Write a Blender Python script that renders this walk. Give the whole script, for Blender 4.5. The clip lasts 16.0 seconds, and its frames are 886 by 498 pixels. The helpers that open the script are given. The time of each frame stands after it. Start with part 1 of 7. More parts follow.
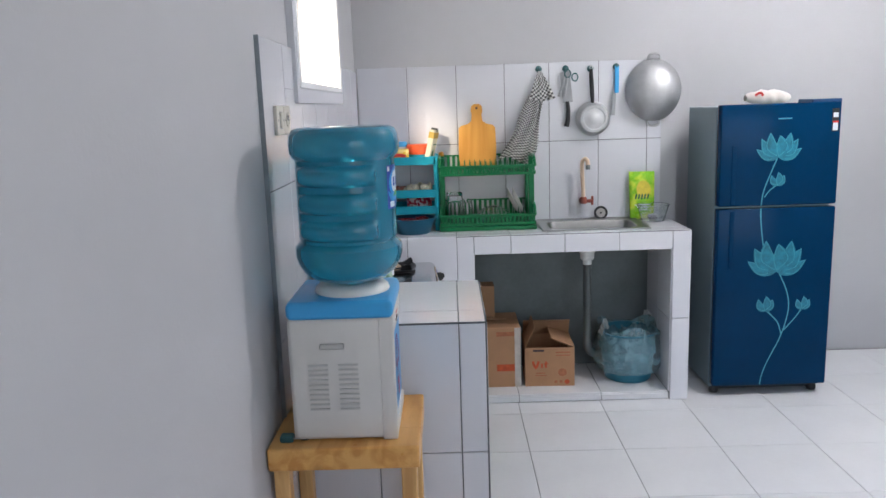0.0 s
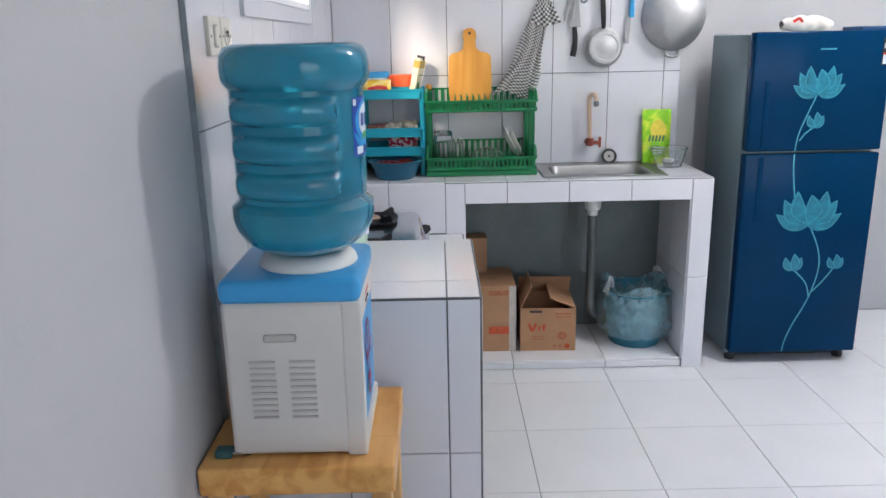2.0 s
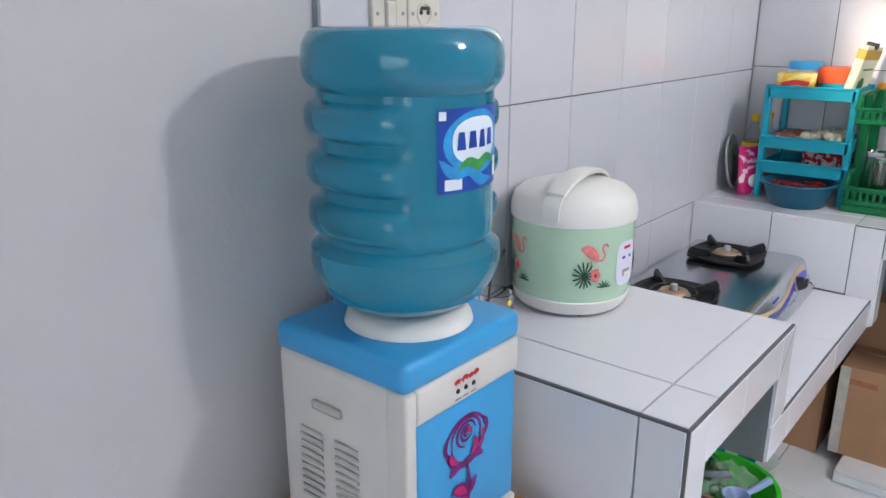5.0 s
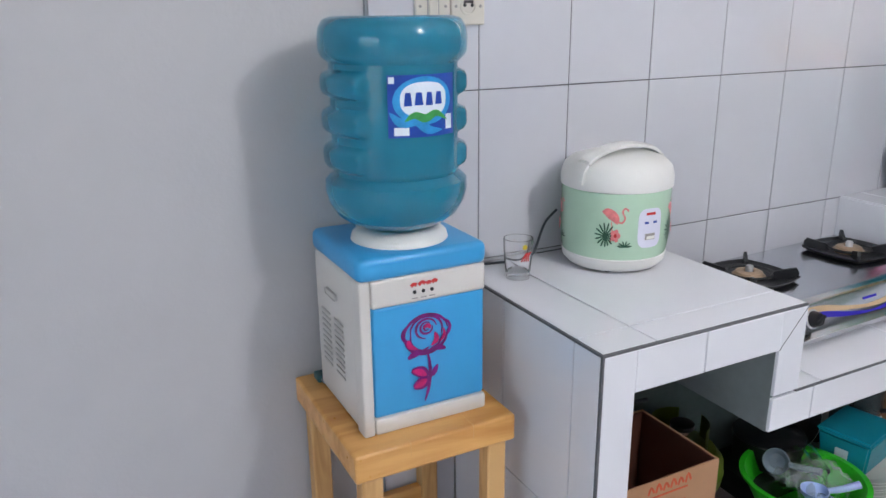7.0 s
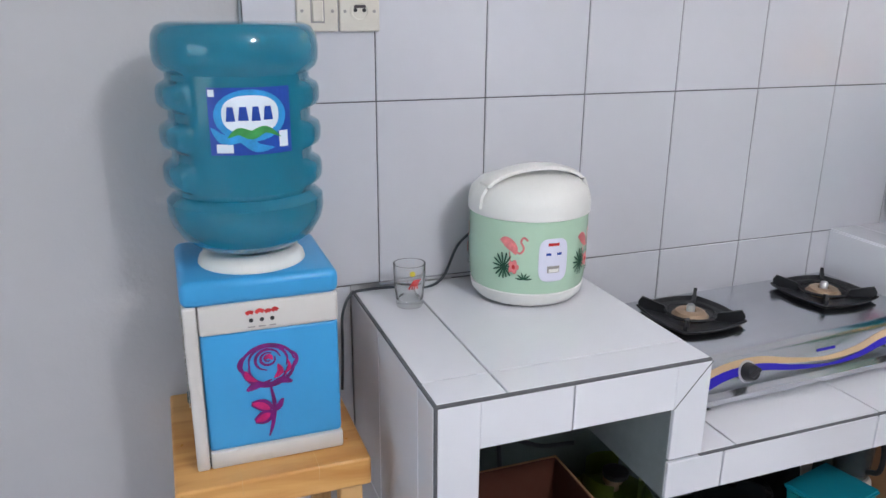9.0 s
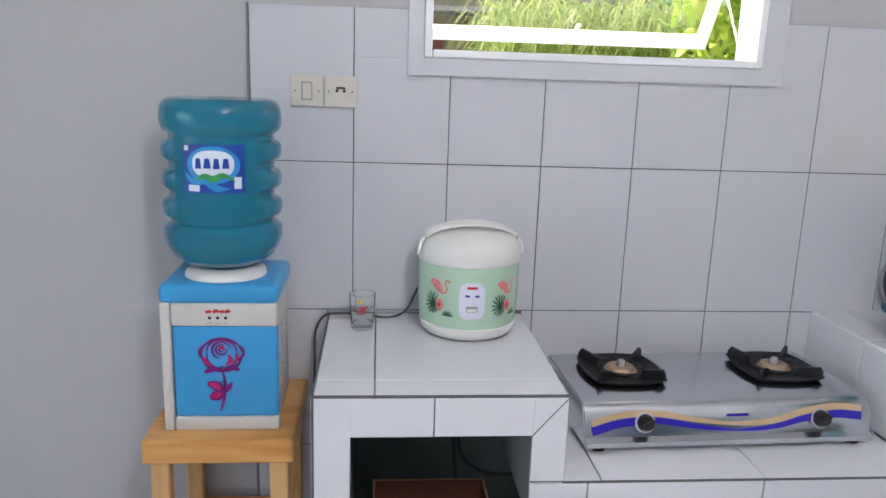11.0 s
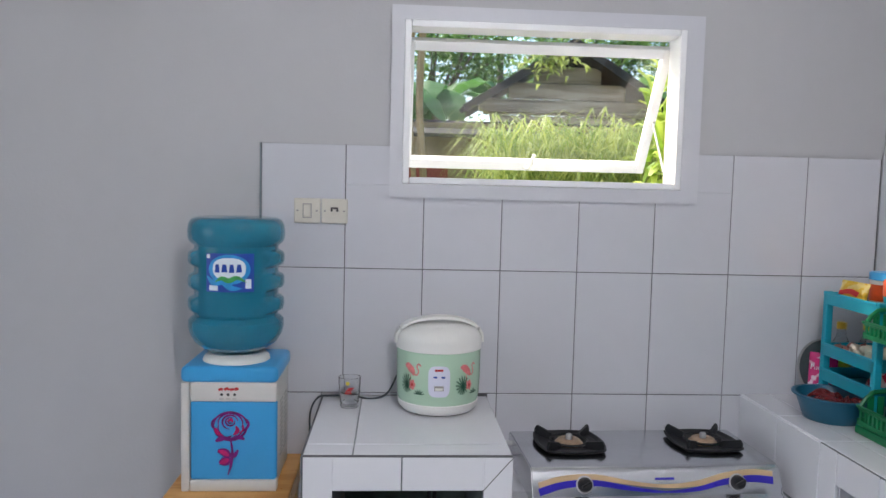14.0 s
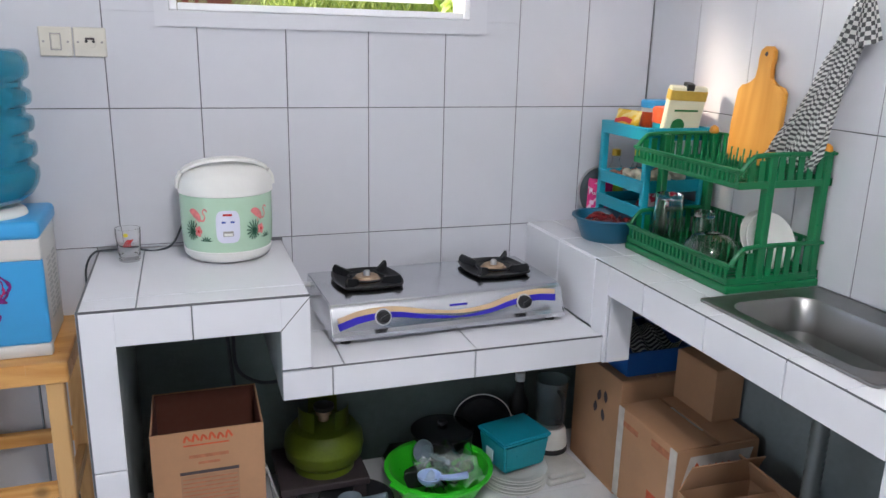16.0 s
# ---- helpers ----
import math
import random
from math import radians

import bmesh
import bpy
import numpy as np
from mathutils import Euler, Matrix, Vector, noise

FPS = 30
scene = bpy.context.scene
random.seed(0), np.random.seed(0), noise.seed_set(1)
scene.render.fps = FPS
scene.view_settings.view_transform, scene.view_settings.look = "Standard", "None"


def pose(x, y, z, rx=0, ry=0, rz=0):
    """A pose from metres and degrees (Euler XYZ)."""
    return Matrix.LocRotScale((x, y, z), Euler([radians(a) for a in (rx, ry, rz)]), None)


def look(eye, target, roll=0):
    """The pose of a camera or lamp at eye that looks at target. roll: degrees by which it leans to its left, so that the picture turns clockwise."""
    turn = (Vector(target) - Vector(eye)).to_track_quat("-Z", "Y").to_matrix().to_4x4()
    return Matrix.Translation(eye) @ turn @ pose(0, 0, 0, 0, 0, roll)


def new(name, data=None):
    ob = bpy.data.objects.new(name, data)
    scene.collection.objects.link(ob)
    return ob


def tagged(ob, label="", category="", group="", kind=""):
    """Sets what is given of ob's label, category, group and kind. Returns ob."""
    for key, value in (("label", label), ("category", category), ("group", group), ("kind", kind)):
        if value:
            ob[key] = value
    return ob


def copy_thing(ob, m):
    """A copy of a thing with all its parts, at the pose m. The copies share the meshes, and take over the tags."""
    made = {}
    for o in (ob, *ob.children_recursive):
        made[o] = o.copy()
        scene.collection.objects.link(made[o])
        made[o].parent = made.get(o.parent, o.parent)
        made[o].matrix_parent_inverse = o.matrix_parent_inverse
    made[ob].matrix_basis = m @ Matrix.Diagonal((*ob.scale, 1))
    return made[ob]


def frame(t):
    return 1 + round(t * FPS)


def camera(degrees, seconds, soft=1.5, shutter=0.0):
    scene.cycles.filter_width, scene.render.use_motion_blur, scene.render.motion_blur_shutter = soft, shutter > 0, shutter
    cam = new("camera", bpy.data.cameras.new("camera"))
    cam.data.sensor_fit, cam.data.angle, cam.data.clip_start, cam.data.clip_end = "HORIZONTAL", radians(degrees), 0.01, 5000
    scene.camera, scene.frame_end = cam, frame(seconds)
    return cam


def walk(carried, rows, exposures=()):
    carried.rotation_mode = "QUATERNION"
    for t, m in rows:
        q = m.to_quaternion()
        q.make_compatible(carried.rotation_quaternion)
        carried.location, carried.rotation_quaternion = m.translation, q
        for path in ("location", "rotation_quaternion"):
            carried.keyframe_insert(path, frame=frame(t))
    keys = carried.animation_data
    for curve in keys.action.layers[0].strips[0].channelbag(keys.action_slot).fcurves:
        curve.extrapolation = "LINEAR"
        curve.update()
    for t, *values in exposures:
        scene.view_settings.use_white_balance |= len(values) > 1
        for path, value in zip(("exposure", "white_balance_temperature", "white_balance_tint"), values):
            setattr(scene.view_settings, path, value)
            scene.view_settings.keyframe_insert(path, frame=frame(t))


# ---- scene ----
cam = camera(60.6, 16.0)
PATH = [
    (0, (0.031, 0.065, 1.432), (0.006, 2.031, 1.065), -1.9),
    (0.5, (0.038, 0.166, 1.409), (0.032, 2.122, 0.992), -1.7),
    (1, (0.043, 0.264, 1.4), (0.052, 2.208, 0.933), -1.5),
    (1.5, (0.031, 0.405, 1.402), (0.04, 2.341, 0.899), -1.3),
    (2, (0.033, 0.52, 1.394), (0.036, 2.448, 0.864), -1.2),
    (2.5, (0.067, 0.687, 1.383), (-0.002, 2.607, 0.829), -1.1),
    (3, (0.117, 0.832, 1.387), (-0.122, 2.732, 0.812), -1.3),
    (3.5, (0.149, 0.946, 1.392), (-0.285, 2.803, 0.792), -1.1),
    (4, (0.214, 1.067, 1.406), (-0.508, 2.837, 0.818), -0.7),
    (6.5, (0.958, 1.288, 1.402), (-0.67, 2.282, 0.8), -0.3),
    (7, (1.077, 1.38, 1.397), (-0.623, 2.251, 0.804), -0.6),
    (7.5, (1.124, 1.449, 1.398), (-0.605, 2.248, 0.787), -1.0),
    (8, (1.097, 1.559, 1.386), (-0.647, 2.322, 0.772), -0.7),
    (8.5, (1.095, 1.677, 1.399), (-0.661, 2.412, 0.786), -0.3),
    (11, (1.567, 2.308, 1.458), (-0.375, 2.485, 1.015), 1.9),
    (11.5, (1.702, 2.313, 1.457), (-0.261, 2.467, 1.106), 0.4),
    (12, (1.847, 2.324, 1.447), (-0.116, 2.452, 1.088), -0.3),
    (12.5, (1.937, 2.391, 1.461), (-0.034, 2.49, 1.139), 0.8),
    (13, (1.99, 2.433, 1.482), (0.004, 2.519, 1.266), 1.6),
    (13.5, (1.987, 2.422, 1.484), (-0.006, 2.52, 1.341), 1.6),
    (14, (1.982, 2.403, 1.483), (-0.008, 2.532, 1.331), 1.4),
    (14.5, (1.969, 2.404, 1.45), (-0.002, 2.59, 1.164), 1.1),
    (15, (1.96, 2.393, 1.427), (0.027, 2.675, 0.997), 1.2),
    (15.5, (1.942, 2.407, 1.409), (0.057, 2.834, 0.893), 1.5),
    (16, (1.926, 2.444, 1.43), (0.102, 3.07, 0.908), 1.35),
]
EXPOSURES = [(0, 1.72), (2, 1.90), (3.5, 1.97), (4, 2.0), (6.5, 1.92), (8.5, 1.91), (11, 1.67), (12, 1.57), (13.5, 1.42), (14.2, 1.43), (15, 1.68), (16, 1.86)]
walk(cam, [(t, look(eye, target, roll)) for t, eye, target, roll in PATH], EXPOSURES)

# ---- world, sun, large lights ----
LAMP_STRENGTH = 36.0
SUN_ELEV, SUN_AZ = 60.0, 228.0
world = bpy.data.worlds.new("sky")
scene.world = world
world.use_nodes = True
wn = world.node_tree.nodes
sky = wn.new("ShaderNodeTexSky")
sky.sky_type, sky.sun_disc = "NISHITA", False
sky.sun_elevation, sky.sun_rotation = radians(SUN_ELEV), radians(SUN_AZ)
wn["Background"].inputs[1].default_value = 0.12
world.node_tree.links.new(sky.outputs[0], wn["Background"].inputs[0])
sun = new("sun", bpy.data.lights.new("sun", "SUN"))
sun.data.energy, sun.data.angle, sun.data.color = 3.2, radians(5), (1.0, 0.95, 0.86)
sun.matrix_world = look((8 * math.sin(radians(SUN_AZ)), 8 * math.cos(radians(SUN_AZ)), 8 * math.tan(radians(SUN_ELEV))), (0, 0, 0))


def added_area_lamp(name, eye, target, w, h, watts, colour=(0.93, 0.96, 1.0)):
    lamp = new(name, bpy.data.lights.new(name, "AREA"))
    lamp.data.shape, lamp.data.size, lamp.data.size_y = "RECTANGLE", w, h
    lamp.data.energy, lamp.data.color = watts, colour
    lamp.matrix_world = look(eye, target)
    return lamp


# added unseen lamp outside; throws the warm patch in through the west window
added_area_lamp("added_patch_lamp_west", (-1.93, -0.37, 3.28), (0.08, 3.98, 1.25), 0.6, 0.45, 105, (1.0, 0.86, 0.66))
# unseen fill lamp, added behind the south opening to brighten the room
added_area_lamp("added_fill_lamp_south", (2.2, -1.62, 1.5), (2.2, 3.0, 1.3), 2.6, 1.7, 5)


# ---- materials ----
def material(name, colour, rough=0.5, metal=0.0, vary=0.06, scale=8.0, bump=0.0, bump_scale=60.0, spec=0.5,
             trans=0.0, ior=1.45, piece=0.0, coat=0.0, stain=0.0, alpha=1.0, stretch=(1, 1, 1)):
    """A surface with colour variation at two scales, fine relief, and a small change from piece to piece."""
    m = bpy.data.materials.new(name)
    m.use_nodes = True
    n, l = m.node_tree.nodes, m.node_tree.links
    b = n["Principled BSDF"]
    b.inputs["Roughness"].default_value, b.inputs["Metallic"].default_value = rough, metal
    b.inputs["Specular IOR Level"].default_value, b.inputs["IOR"].default_value = spec, ior
    b.inputs["Transmission Weight"].default_value, b.inputs["Coat Weight"].default_value = trans, coat
    b.inputs["Coat Roughness"].default_value, b.inputs["Alpha"].default_value = 0.08, alpha
    co = n.new("ShaderNodeTexCoord")
    mp = n.new("ShaderNodeMapping")
    mp.inputs["Scale"].default_value = stretch
    l.new(co.outputs["Object"], mp.inputs["Vector"])
    big = n.new("ShaderNodeTexNoise")
    big.inputs["Scale"].default_value, big.inputs["Detail"].default_value = scale, 3
    fine = n.new("ShaderNodeTexNoise")
    fine.inputs["Scale"].default_value, fine.inputs["Detail"].default_value = scale * 9, 2
    for t in (big, fine):
        l.new(mp.outputs["Vector"], t.inputs["Vector"])
    add = n.new("ShaderNodeMath")
    add.operation = "MULTIPLY_ADD"
    add.inputs[1].default_value = 0.35
    l.new(fine.outputs["Fac"], add.inputs[0])
    l.new(big.outputs["Fac"], add.inputs[2])
    value = add.outputs[0]
    if piece:
        info = n.new("ShaderNodeObjectInfo")
        more = n.new("ShaderNodeMath")
        more.operation = "MULTIPLY_ADD"
        more.inputs[1].default_value = piece
        l.new(info.outputs["Random"], more.inputs[0])
        l.new(value, more.inputs[2])
        value = more.outputs[0]
    ramp = n.new("ShaderNodeMapRange")
    ramp.inputs["From Min"].default_value, ramp.inputs["From Max"].default_value = 0.35, 1.0 + piece
    ramp.inputs["To Min"].default_value, ramp.inputs["To Max"].default_value = 1 - vary - stain, 1 + vary
    l.new(value, ramp.inputs["Value"])
    mul = n.new("ShaderNodeMix")
    mul.data_type, mul.blend_type = "RGBA", "MULTIPLY"
    mul.inputs["Factor"].default_value = 1.0
    mul.inputs["A"].default_value = (*colour, 1)
    l.new(ramp.outputs["Result"], mul.inputs["B"])
    l.new(mul.outputs["Result"], b.inputs["Base Color"])
    rr = n.new("ShaderNodeMapRange")
    rr.inputs["To Min"].default_value, rr.inputs["To Max"].default_value = max(0.02, rough * 0.8), min(1, rough * 1.2)
    l.new(fine.outputs["Fac"], rr.inputs["Value"])
    l.new(rr.outputs["Result"], b.inputs["Roughness"])
    if bump:
        t = n.new("ShaderNodeTexNoise")
        t.inputs["Scale"].default_value, t.inputs["Detail"].default_value = bump_scale, 3
        l.new(mp.outputs["Vector"], t.inputs["Vector"])
        bp = n.new("ShaderNodeBump")
        bp.inputs["Strength"].default_value, bp.inputs["Distance"].default_value = bump, 0.004
        l.new(t.outputs["Fac"], bp.inputs["Height"])
        l.new(bp.outputs["Normal"], b.inputs["Normal"])
    return m


def blotched(name, base, spots, scale, rough=0.35, lo=0.50, hi=0.56, bump=0.2):
    """A printed or mottled surface of two colours in uneven patches."""
    m = material(name, base, rough, vary=0.12, scale=scale, bump=bump, bump_scale=36)
    n, l = m.node_tree.nodes, m.node_tree.links
    b = n["Principled BSDF"]
    old = b.inputs["Base Color"].links[0].from_socket
    co, tx, rp, mx = n.new("ShaderNodeTexCoord"), n.new("ShaderNodeTexNoise"), n.new("ShaderNodeMapRange"), n.new("ShaderNodeMix")
    tx.inputs["Scale"].default_value, tx.inputs["Detail"].default_value = scale * 2, 2
    l.new(co.outputs["Object"], tx.inputs["Vector"])
    rp.inputs["From Min"].default_value, rp.inputs["From Max"].default_value = lo, hi
    l.new(tx.outputs["Fac"], rp.inputs["Value"])
    mx.data_type = "RGBA"
    l.new(rp.outputs["Result"], mx.inputs["Factor"])
    l.new(old, mx.inputs["A"])
    mx.inputs["B"].default_value = (*spots, 1)
    l.new(mx.outputs["Result"], b.inputs["Base Color"])
    return m


def wood(name, light, dark, scale=3.0, axis="Y", rough=0.45, knots=False):
    """Wood with grain along one axis, and knots if asked."""
    m = material(name, light, rough, vary=0.1, scale=6, bump=0.12, bump_scale=40, piece=0.25)
    n, l = m.node_tree.nodes, m.node_tree.links
    b = n["Principled BSDF"]
    co = n.new("ShaderNodeTexCoord")
    mp = n.new("ShaderNodeMapping")
    k = {"X": (0.12, 1, 1), "Y": (1, 0.12, 1), "Z": (1, 1, 0.12)}[axis]
    mp.inputs["Scale"].default_value = k
    info = n.new("ShaderNodeObjectInfo")
    shift = n.new("ShaderNodeVectorMath")
    shift.operation = "ADD"
    l.new(co.outputs["Object"], shift.inputs[0])
    l.new(info.outputs["Random"], shift.inputs[1])
    l.new(shift.outputs[0], mp.inputs["Vector"])
    w = n.new("ShaderNodeTexNoise")
    w.inputs["Scale"].default_value, w.inputs["Detail"].default_value, w.inputs["Distortion"].default_value = 22 * scale, 5, 1.2
    l.new(mp.outputs["Vector"], w.inputs["Vector"])
    ramp = n.new("ShaderNodeValToRGB")
    ramp.color_ramp.elements[0].position, ramp.color_ramp.elements[0].color = 0.36, (*dark, 1)
    ramp.color_ramp.elements[1].position, ramp.color_ramp.elements[1].color = 0.58, (*light, 1)
    l.new(w.outputs["Fac"], ramp.inputs["Fac"])
    out = ramp.outputs["Color"]
    if knots:
        v = n.new("ShaderNodeTexVoronoi")
        v.inputs["Scale"].default_value = 8.0
        l.new(shift.outputs[0], v.inputs["Vector"])
        kr = n.new("ShaderNodeMapRange")
        kr.inputs["From Min"].default_value, kr.inputs["From Max"].default_value = 0.06, 0.20
        kr.inputs["To Min"].default_value, kr.inputs["To Max"].default_value = 0.45, 1.0
        l.new(v.outputs["Distance"], kr.inputs["Value"])
        mx = n.new("ShaderNodeMix")
        mx.data_type, mx.blend_type = "RGBA", "MULTIPLY"
        mx.inputs["Factor"].default_value = 1.0
        l.new(out, mx.inputs["A"])
        l.new(kr.outputs["Result"], mx.inputs["B"])
        out = mx.outputs["Result"]
    l.new(out, b.inputs["Base Color"])
    return m


PAINT = material("wall_paint", (0.50, 0.495, 0.515), 0.62, vary=0.03, scale=1.6, bump=0.12, bump_scale=90, stain=0.02)
CEIL = material("ceiling_paint", (0.78, 0.78, 0.78), 0.8, vary=0.02, scale=2)
TILE = material("glazed_wall_tile", (0.615, 0.615, 0.662), 0.16, vary=0.02, scale=3, bump=0.03, bump_scale=14, piece=0.12, coat=0.2)
# lighter copy of TILE; the counter's stronger light is put into its colour
LIT_COUNTER_TILE = material("lit_glazed_counter_tile", (0.735, 0.735, 0.775), 0.14, vary=0.02, scale=3, bump=0.03, bump_scale=14, piece=0.12, coat=0.25)
FLOOR_TILE = material("glazed_floor_tile", (0.80, 0.80, 0.82), 0.2, vary=0.03, scale=4, bump=0.03, bump_scale=10, piece=0.15, stain=0.02)
GROUT = material("grey_grout", (0.12, 0.12, 0.13), 0.9, vary=0.2, scale=30, bump=0.2, bump_scale=200)
FLOOR_GROUT = material("floor_grout", (0.25, 0.25, 0.26), 0.9, vary=0.2, scale=30)
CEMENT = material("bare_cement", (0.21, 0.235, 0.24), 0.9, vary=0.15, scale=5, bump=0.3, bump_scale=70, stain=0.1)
# copy of CEMENT with the left bay's shade put into its colour
CEMENT_SHADED = material("shade_dark_cement", (0.150, 0.195, 0.185), 0.9, vary=0.25, scale=4, bump=0.3, bump_scale=70, stain=0.15)
TRIM = material("window_surround_paint", (0.62, 0.62, 0.665), 0.45, vary=0.03, scale=4)
WHITE_METAL = material("white_painted_frame", (0.90, 0.90, 0.92), 0.35, vary=0.02, scale=10)
BLACK_PLASTIC = material("black_plastic", (0.02, 0.02, 0.022), 0.4, vary=0.2, scale=20)
WHITE_PLASTIC = material("white_plastic", (0.78, 0.77, 0.74), 0.35, vary=0.03, scale=10)
GREY_WHITE = material("off_white_casing", (0.66, 0.63, 0.60), 0.4, vary=0.03, scale=10, bump=0.03, bump_scale=300)
SKY_BLUE = material("blue_plastic", (0.045, 0.34, 0.68), 0.32, vary=0.04, scale=10)
STEEL = material("brushed_steel", (0.64, 0.65, 0.68), 0.2, 1.0, vary=0.08, scale=5, bump=0.02, bump_scale=80, stretch=(1, 0.1, 1))
ALU = material("aluminium", (0.55, 0.55, 0.56), 0.54, 0.9, vary=0.16, scale=7, bump=0.12, bump_scale=30, stain=0.06)
PINE_Y = wood("pine_along_y", (0.74, 0.40, 0.13), (0.58, 0.26, 0.06), 0.8, "Y", 0.3, knots=True)
PINE_Z = wood("pine_upright", (0.70, 0.42, 0.17), (0.52, 0.27, 0.09), 1.0, "Z")
PINE_X = wood("pine_along_x", (0.70, 0.42, 0.17), (0.52, 0.27, 0.09), 1.0, "X")
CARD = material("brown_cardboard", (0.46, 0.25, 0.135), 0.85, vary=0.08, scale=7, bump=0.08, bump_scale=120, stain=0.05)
# red-brown card, darkened in colour for the shade inside the box
CARD_SHADED = material("shaded_cardboard_inside", (0.13, 0.042, 0.026), 0.9, vary=0.1, scale=7)
RED_INK = material("red_print", (0.55, 0.03, 0.03), 0.6, vary=0.15, scale=40)
DARK_INK = material("dark_print", (0.06, 0.045, 0.05), 0.6, vary=0.15, scale=40)
GREEN = material("green_plastic", (0.004, 0.150, 0.052), 0.3, vary=0.08, scale=12)
TURQ = material("turquoise_plastic", (0.01, 0.33, 0.45), 0.35, vary=0.05, scale=12)
NAVY = material("blue_basin_plastic", (0.012, 0.105, 0.18), 0.35, vary=0.06, scale=12)
GLASS = material("clear_glass", (1, 1, 1), 0.02, vary=0.0, trans=1.0, ior=1.45)
CLEAR = material("clear_plastic", (0.93, 0.95, 0.96), 0.12, vary=0.02, trans=0.95, ior=1.2)


# ---- mesh helpers ----
def part(name, bm, mat, parent=None, label="", smooth=False, m=None):
    me = bpy.data.meshes.new(name)
    bmesh.ops.recalc_face_normals(bm, faces=bm.faces)
    bm.to_mesh(me)
    bm.free()
    for k in (mat if isinstance(mat, (list, tuple)) else [mat]):
        me.materials.append(k)
    if smooth:
        for p in me.polygons:
            p.use_smooth = True
        me.set_sharp_from_angle(angle=radians(38))
    ob = new(name, me)
    if m is not None:
        ob.matrix_basis = m
    if parent is not None:
        ob.parent = parent
    if label:
        ob["label"] = label
    return ob


def thing(name, m, label, category, group="", kind=""):
    return tagged(_place(new(name), m), label, category, group, kind)


def _place(ob, m):
    ob.matrix_basis = m
    ob.empty_display_size = 0.05
    return ob


def box(bm, x0, x1, y0, y1, z0, z1, bevel=0.0, seg=1, m=None, mat=0):
    r = bmesh.ops.create_cube(bm, size=1)
    vs = r["verts"]
    for v in vs:
        v.co = Vector(((x0 + x1) / 2 + v.co.x * (x1 - x0), (y0 + y1) / 2 + v.co.y * (y1 - y0), (z0 + z1) / 2 + v.co.z * (z1 - z0)))
    if m is not None:
        for v in vs:
            v.co = m @ v.co
    fs = {f for v in vs for f in v.link_faces}
    for f in fs:
        f.material_index = mat
    if bevel:
        es = {e for v in vs for e in v.link_edges}
        bmesh.ops.bevel(bm, geom=list(es), offset=bevel, segments=seg, affect="EDGES", profile=0.5)
    return bm


def boxed(*a, **k):
    return box(bmesh.new(), *a, **k)


def lathe(bm, prof, seg=32, m=None, cap=True, start=0.0, radius=None):
    """Turn a profile of (r, z) about z. radius(r, z, angle) may change the section."""
    rings = []
    for r, z in prof:
        ring = []
        for i in range(seg):
            a = start + 2 * math.pi * i / seg
            q = radius(r, z, a) if radius else r
            v = Vector((q * math.cos(a), q * math.sin(a), z))
            ring.append(bm.verts.new(m @ v if m is not None else v))
        rings.append(ring)
    for a, b in zip(rings, rings[1:]):
        for i in range(seg):
            j = (i + 1) % seg
            bm.faces.new((a[i], a[j], b[j], b[i]))
    if cap:
        bm.faces.new(list(reversed(rings[0])))
        bm.faces.new(rings[-1])
    return bm


def lathed(prof, seg=32, **k):
    return lathe(bmesh.new(), prof, seg, **k)


def smooth_line(pts, n=6):
    """Points of a Catmull-Rom line through pts."""
    p = [Vector(q) for q in pts]
    p = [p[0] * 2 - p[1]] + p + [p[-1] * 2 - p[-2]]
    out = []
    for i in range(1, len(p) - 2):
        a, b, c, d = p[i - 1:i + 3]
        for k in range(n):
            t = k / n
            out.append(0.5 * (2 * b + (c - a) * t + (2 * a - 5 * b + 4 * c - d) * t * t + (3 * b - a - 3 * c + d) * t ** 3))
    return out + [p[-2]]


def tube(bm, pts, r, seg=8, n=6, taper=None):
    line = smooth_line(pts, n) if n > 1 else [Vector(q) for q in pts]
    rings, up = [], Vector((0.13, 0.31, 0.94))
    for i, q in enumerate(line):
        d = (line[min(i + 1, len(line) - 1)] - line[max(i - 1, 0)]).normalized()
        side = d.cross(up)
        if side.length < 0.05:
            side = d.cross(Vector((1, 0, 0)))
        side.normalize()
        top = side.cross(d).normalized()
        rr = taper(i / (len(line) - 1)) * r if taper else r
        rings.append([bm.verts.new(q + rr * (math.cos(a) * side + math.sin(a) * top)) for a in (2 * math.pi * k / seg for k in range(seg))])
    for a, b in zip(rings, rings[1:]):
        for i in range(seg):
            j = (i + 1) % seg
            bm.faces.new((a[i], a[j], b[j], b[i]))
    bm.faces.new(list(reversed(rings[0])))
    bm.faces.new(rings[-1])
    return bm


def tubed(*a, **k):
    return tube(bmesh.new(), *a, **k)


def strip(bm, put, pts, width, n=6, thick=0.0006, mat=0):
    """A thin raised brush stroke in a 2D plane that put(u, v, height) lays on a surface. width(t) or a number."""
    line = smooth_line([(u, v, 0) for u, v in pts], n)
    lo = []
    for i, q in enumerate(line):
        d = (line[min(i + 1, len(line) - 1)] - line[max(i - 1, 0)])
        d = d.normalized() if d.length else Vector((1, 0, 0))
        s = Vector((-d.y, d.x, 0))
        t = i / (len(line) - 1)
        w = (width(t) if callable(width) else width) / 2
        lo.append([bm.verts.new(put(*(q + k * w * s).xy, thick)) for k in (-1, 1)])
    for a, b in zip(lo, lo[1:]):
        f = bm.faces.new((a[0], b[0], b[1], a[1]))
        f.material_index = mat
    return bm


def petal(t):
    return math.sin(math.pi * min(1, t * 1.02)) ** 0.7 + 0.02


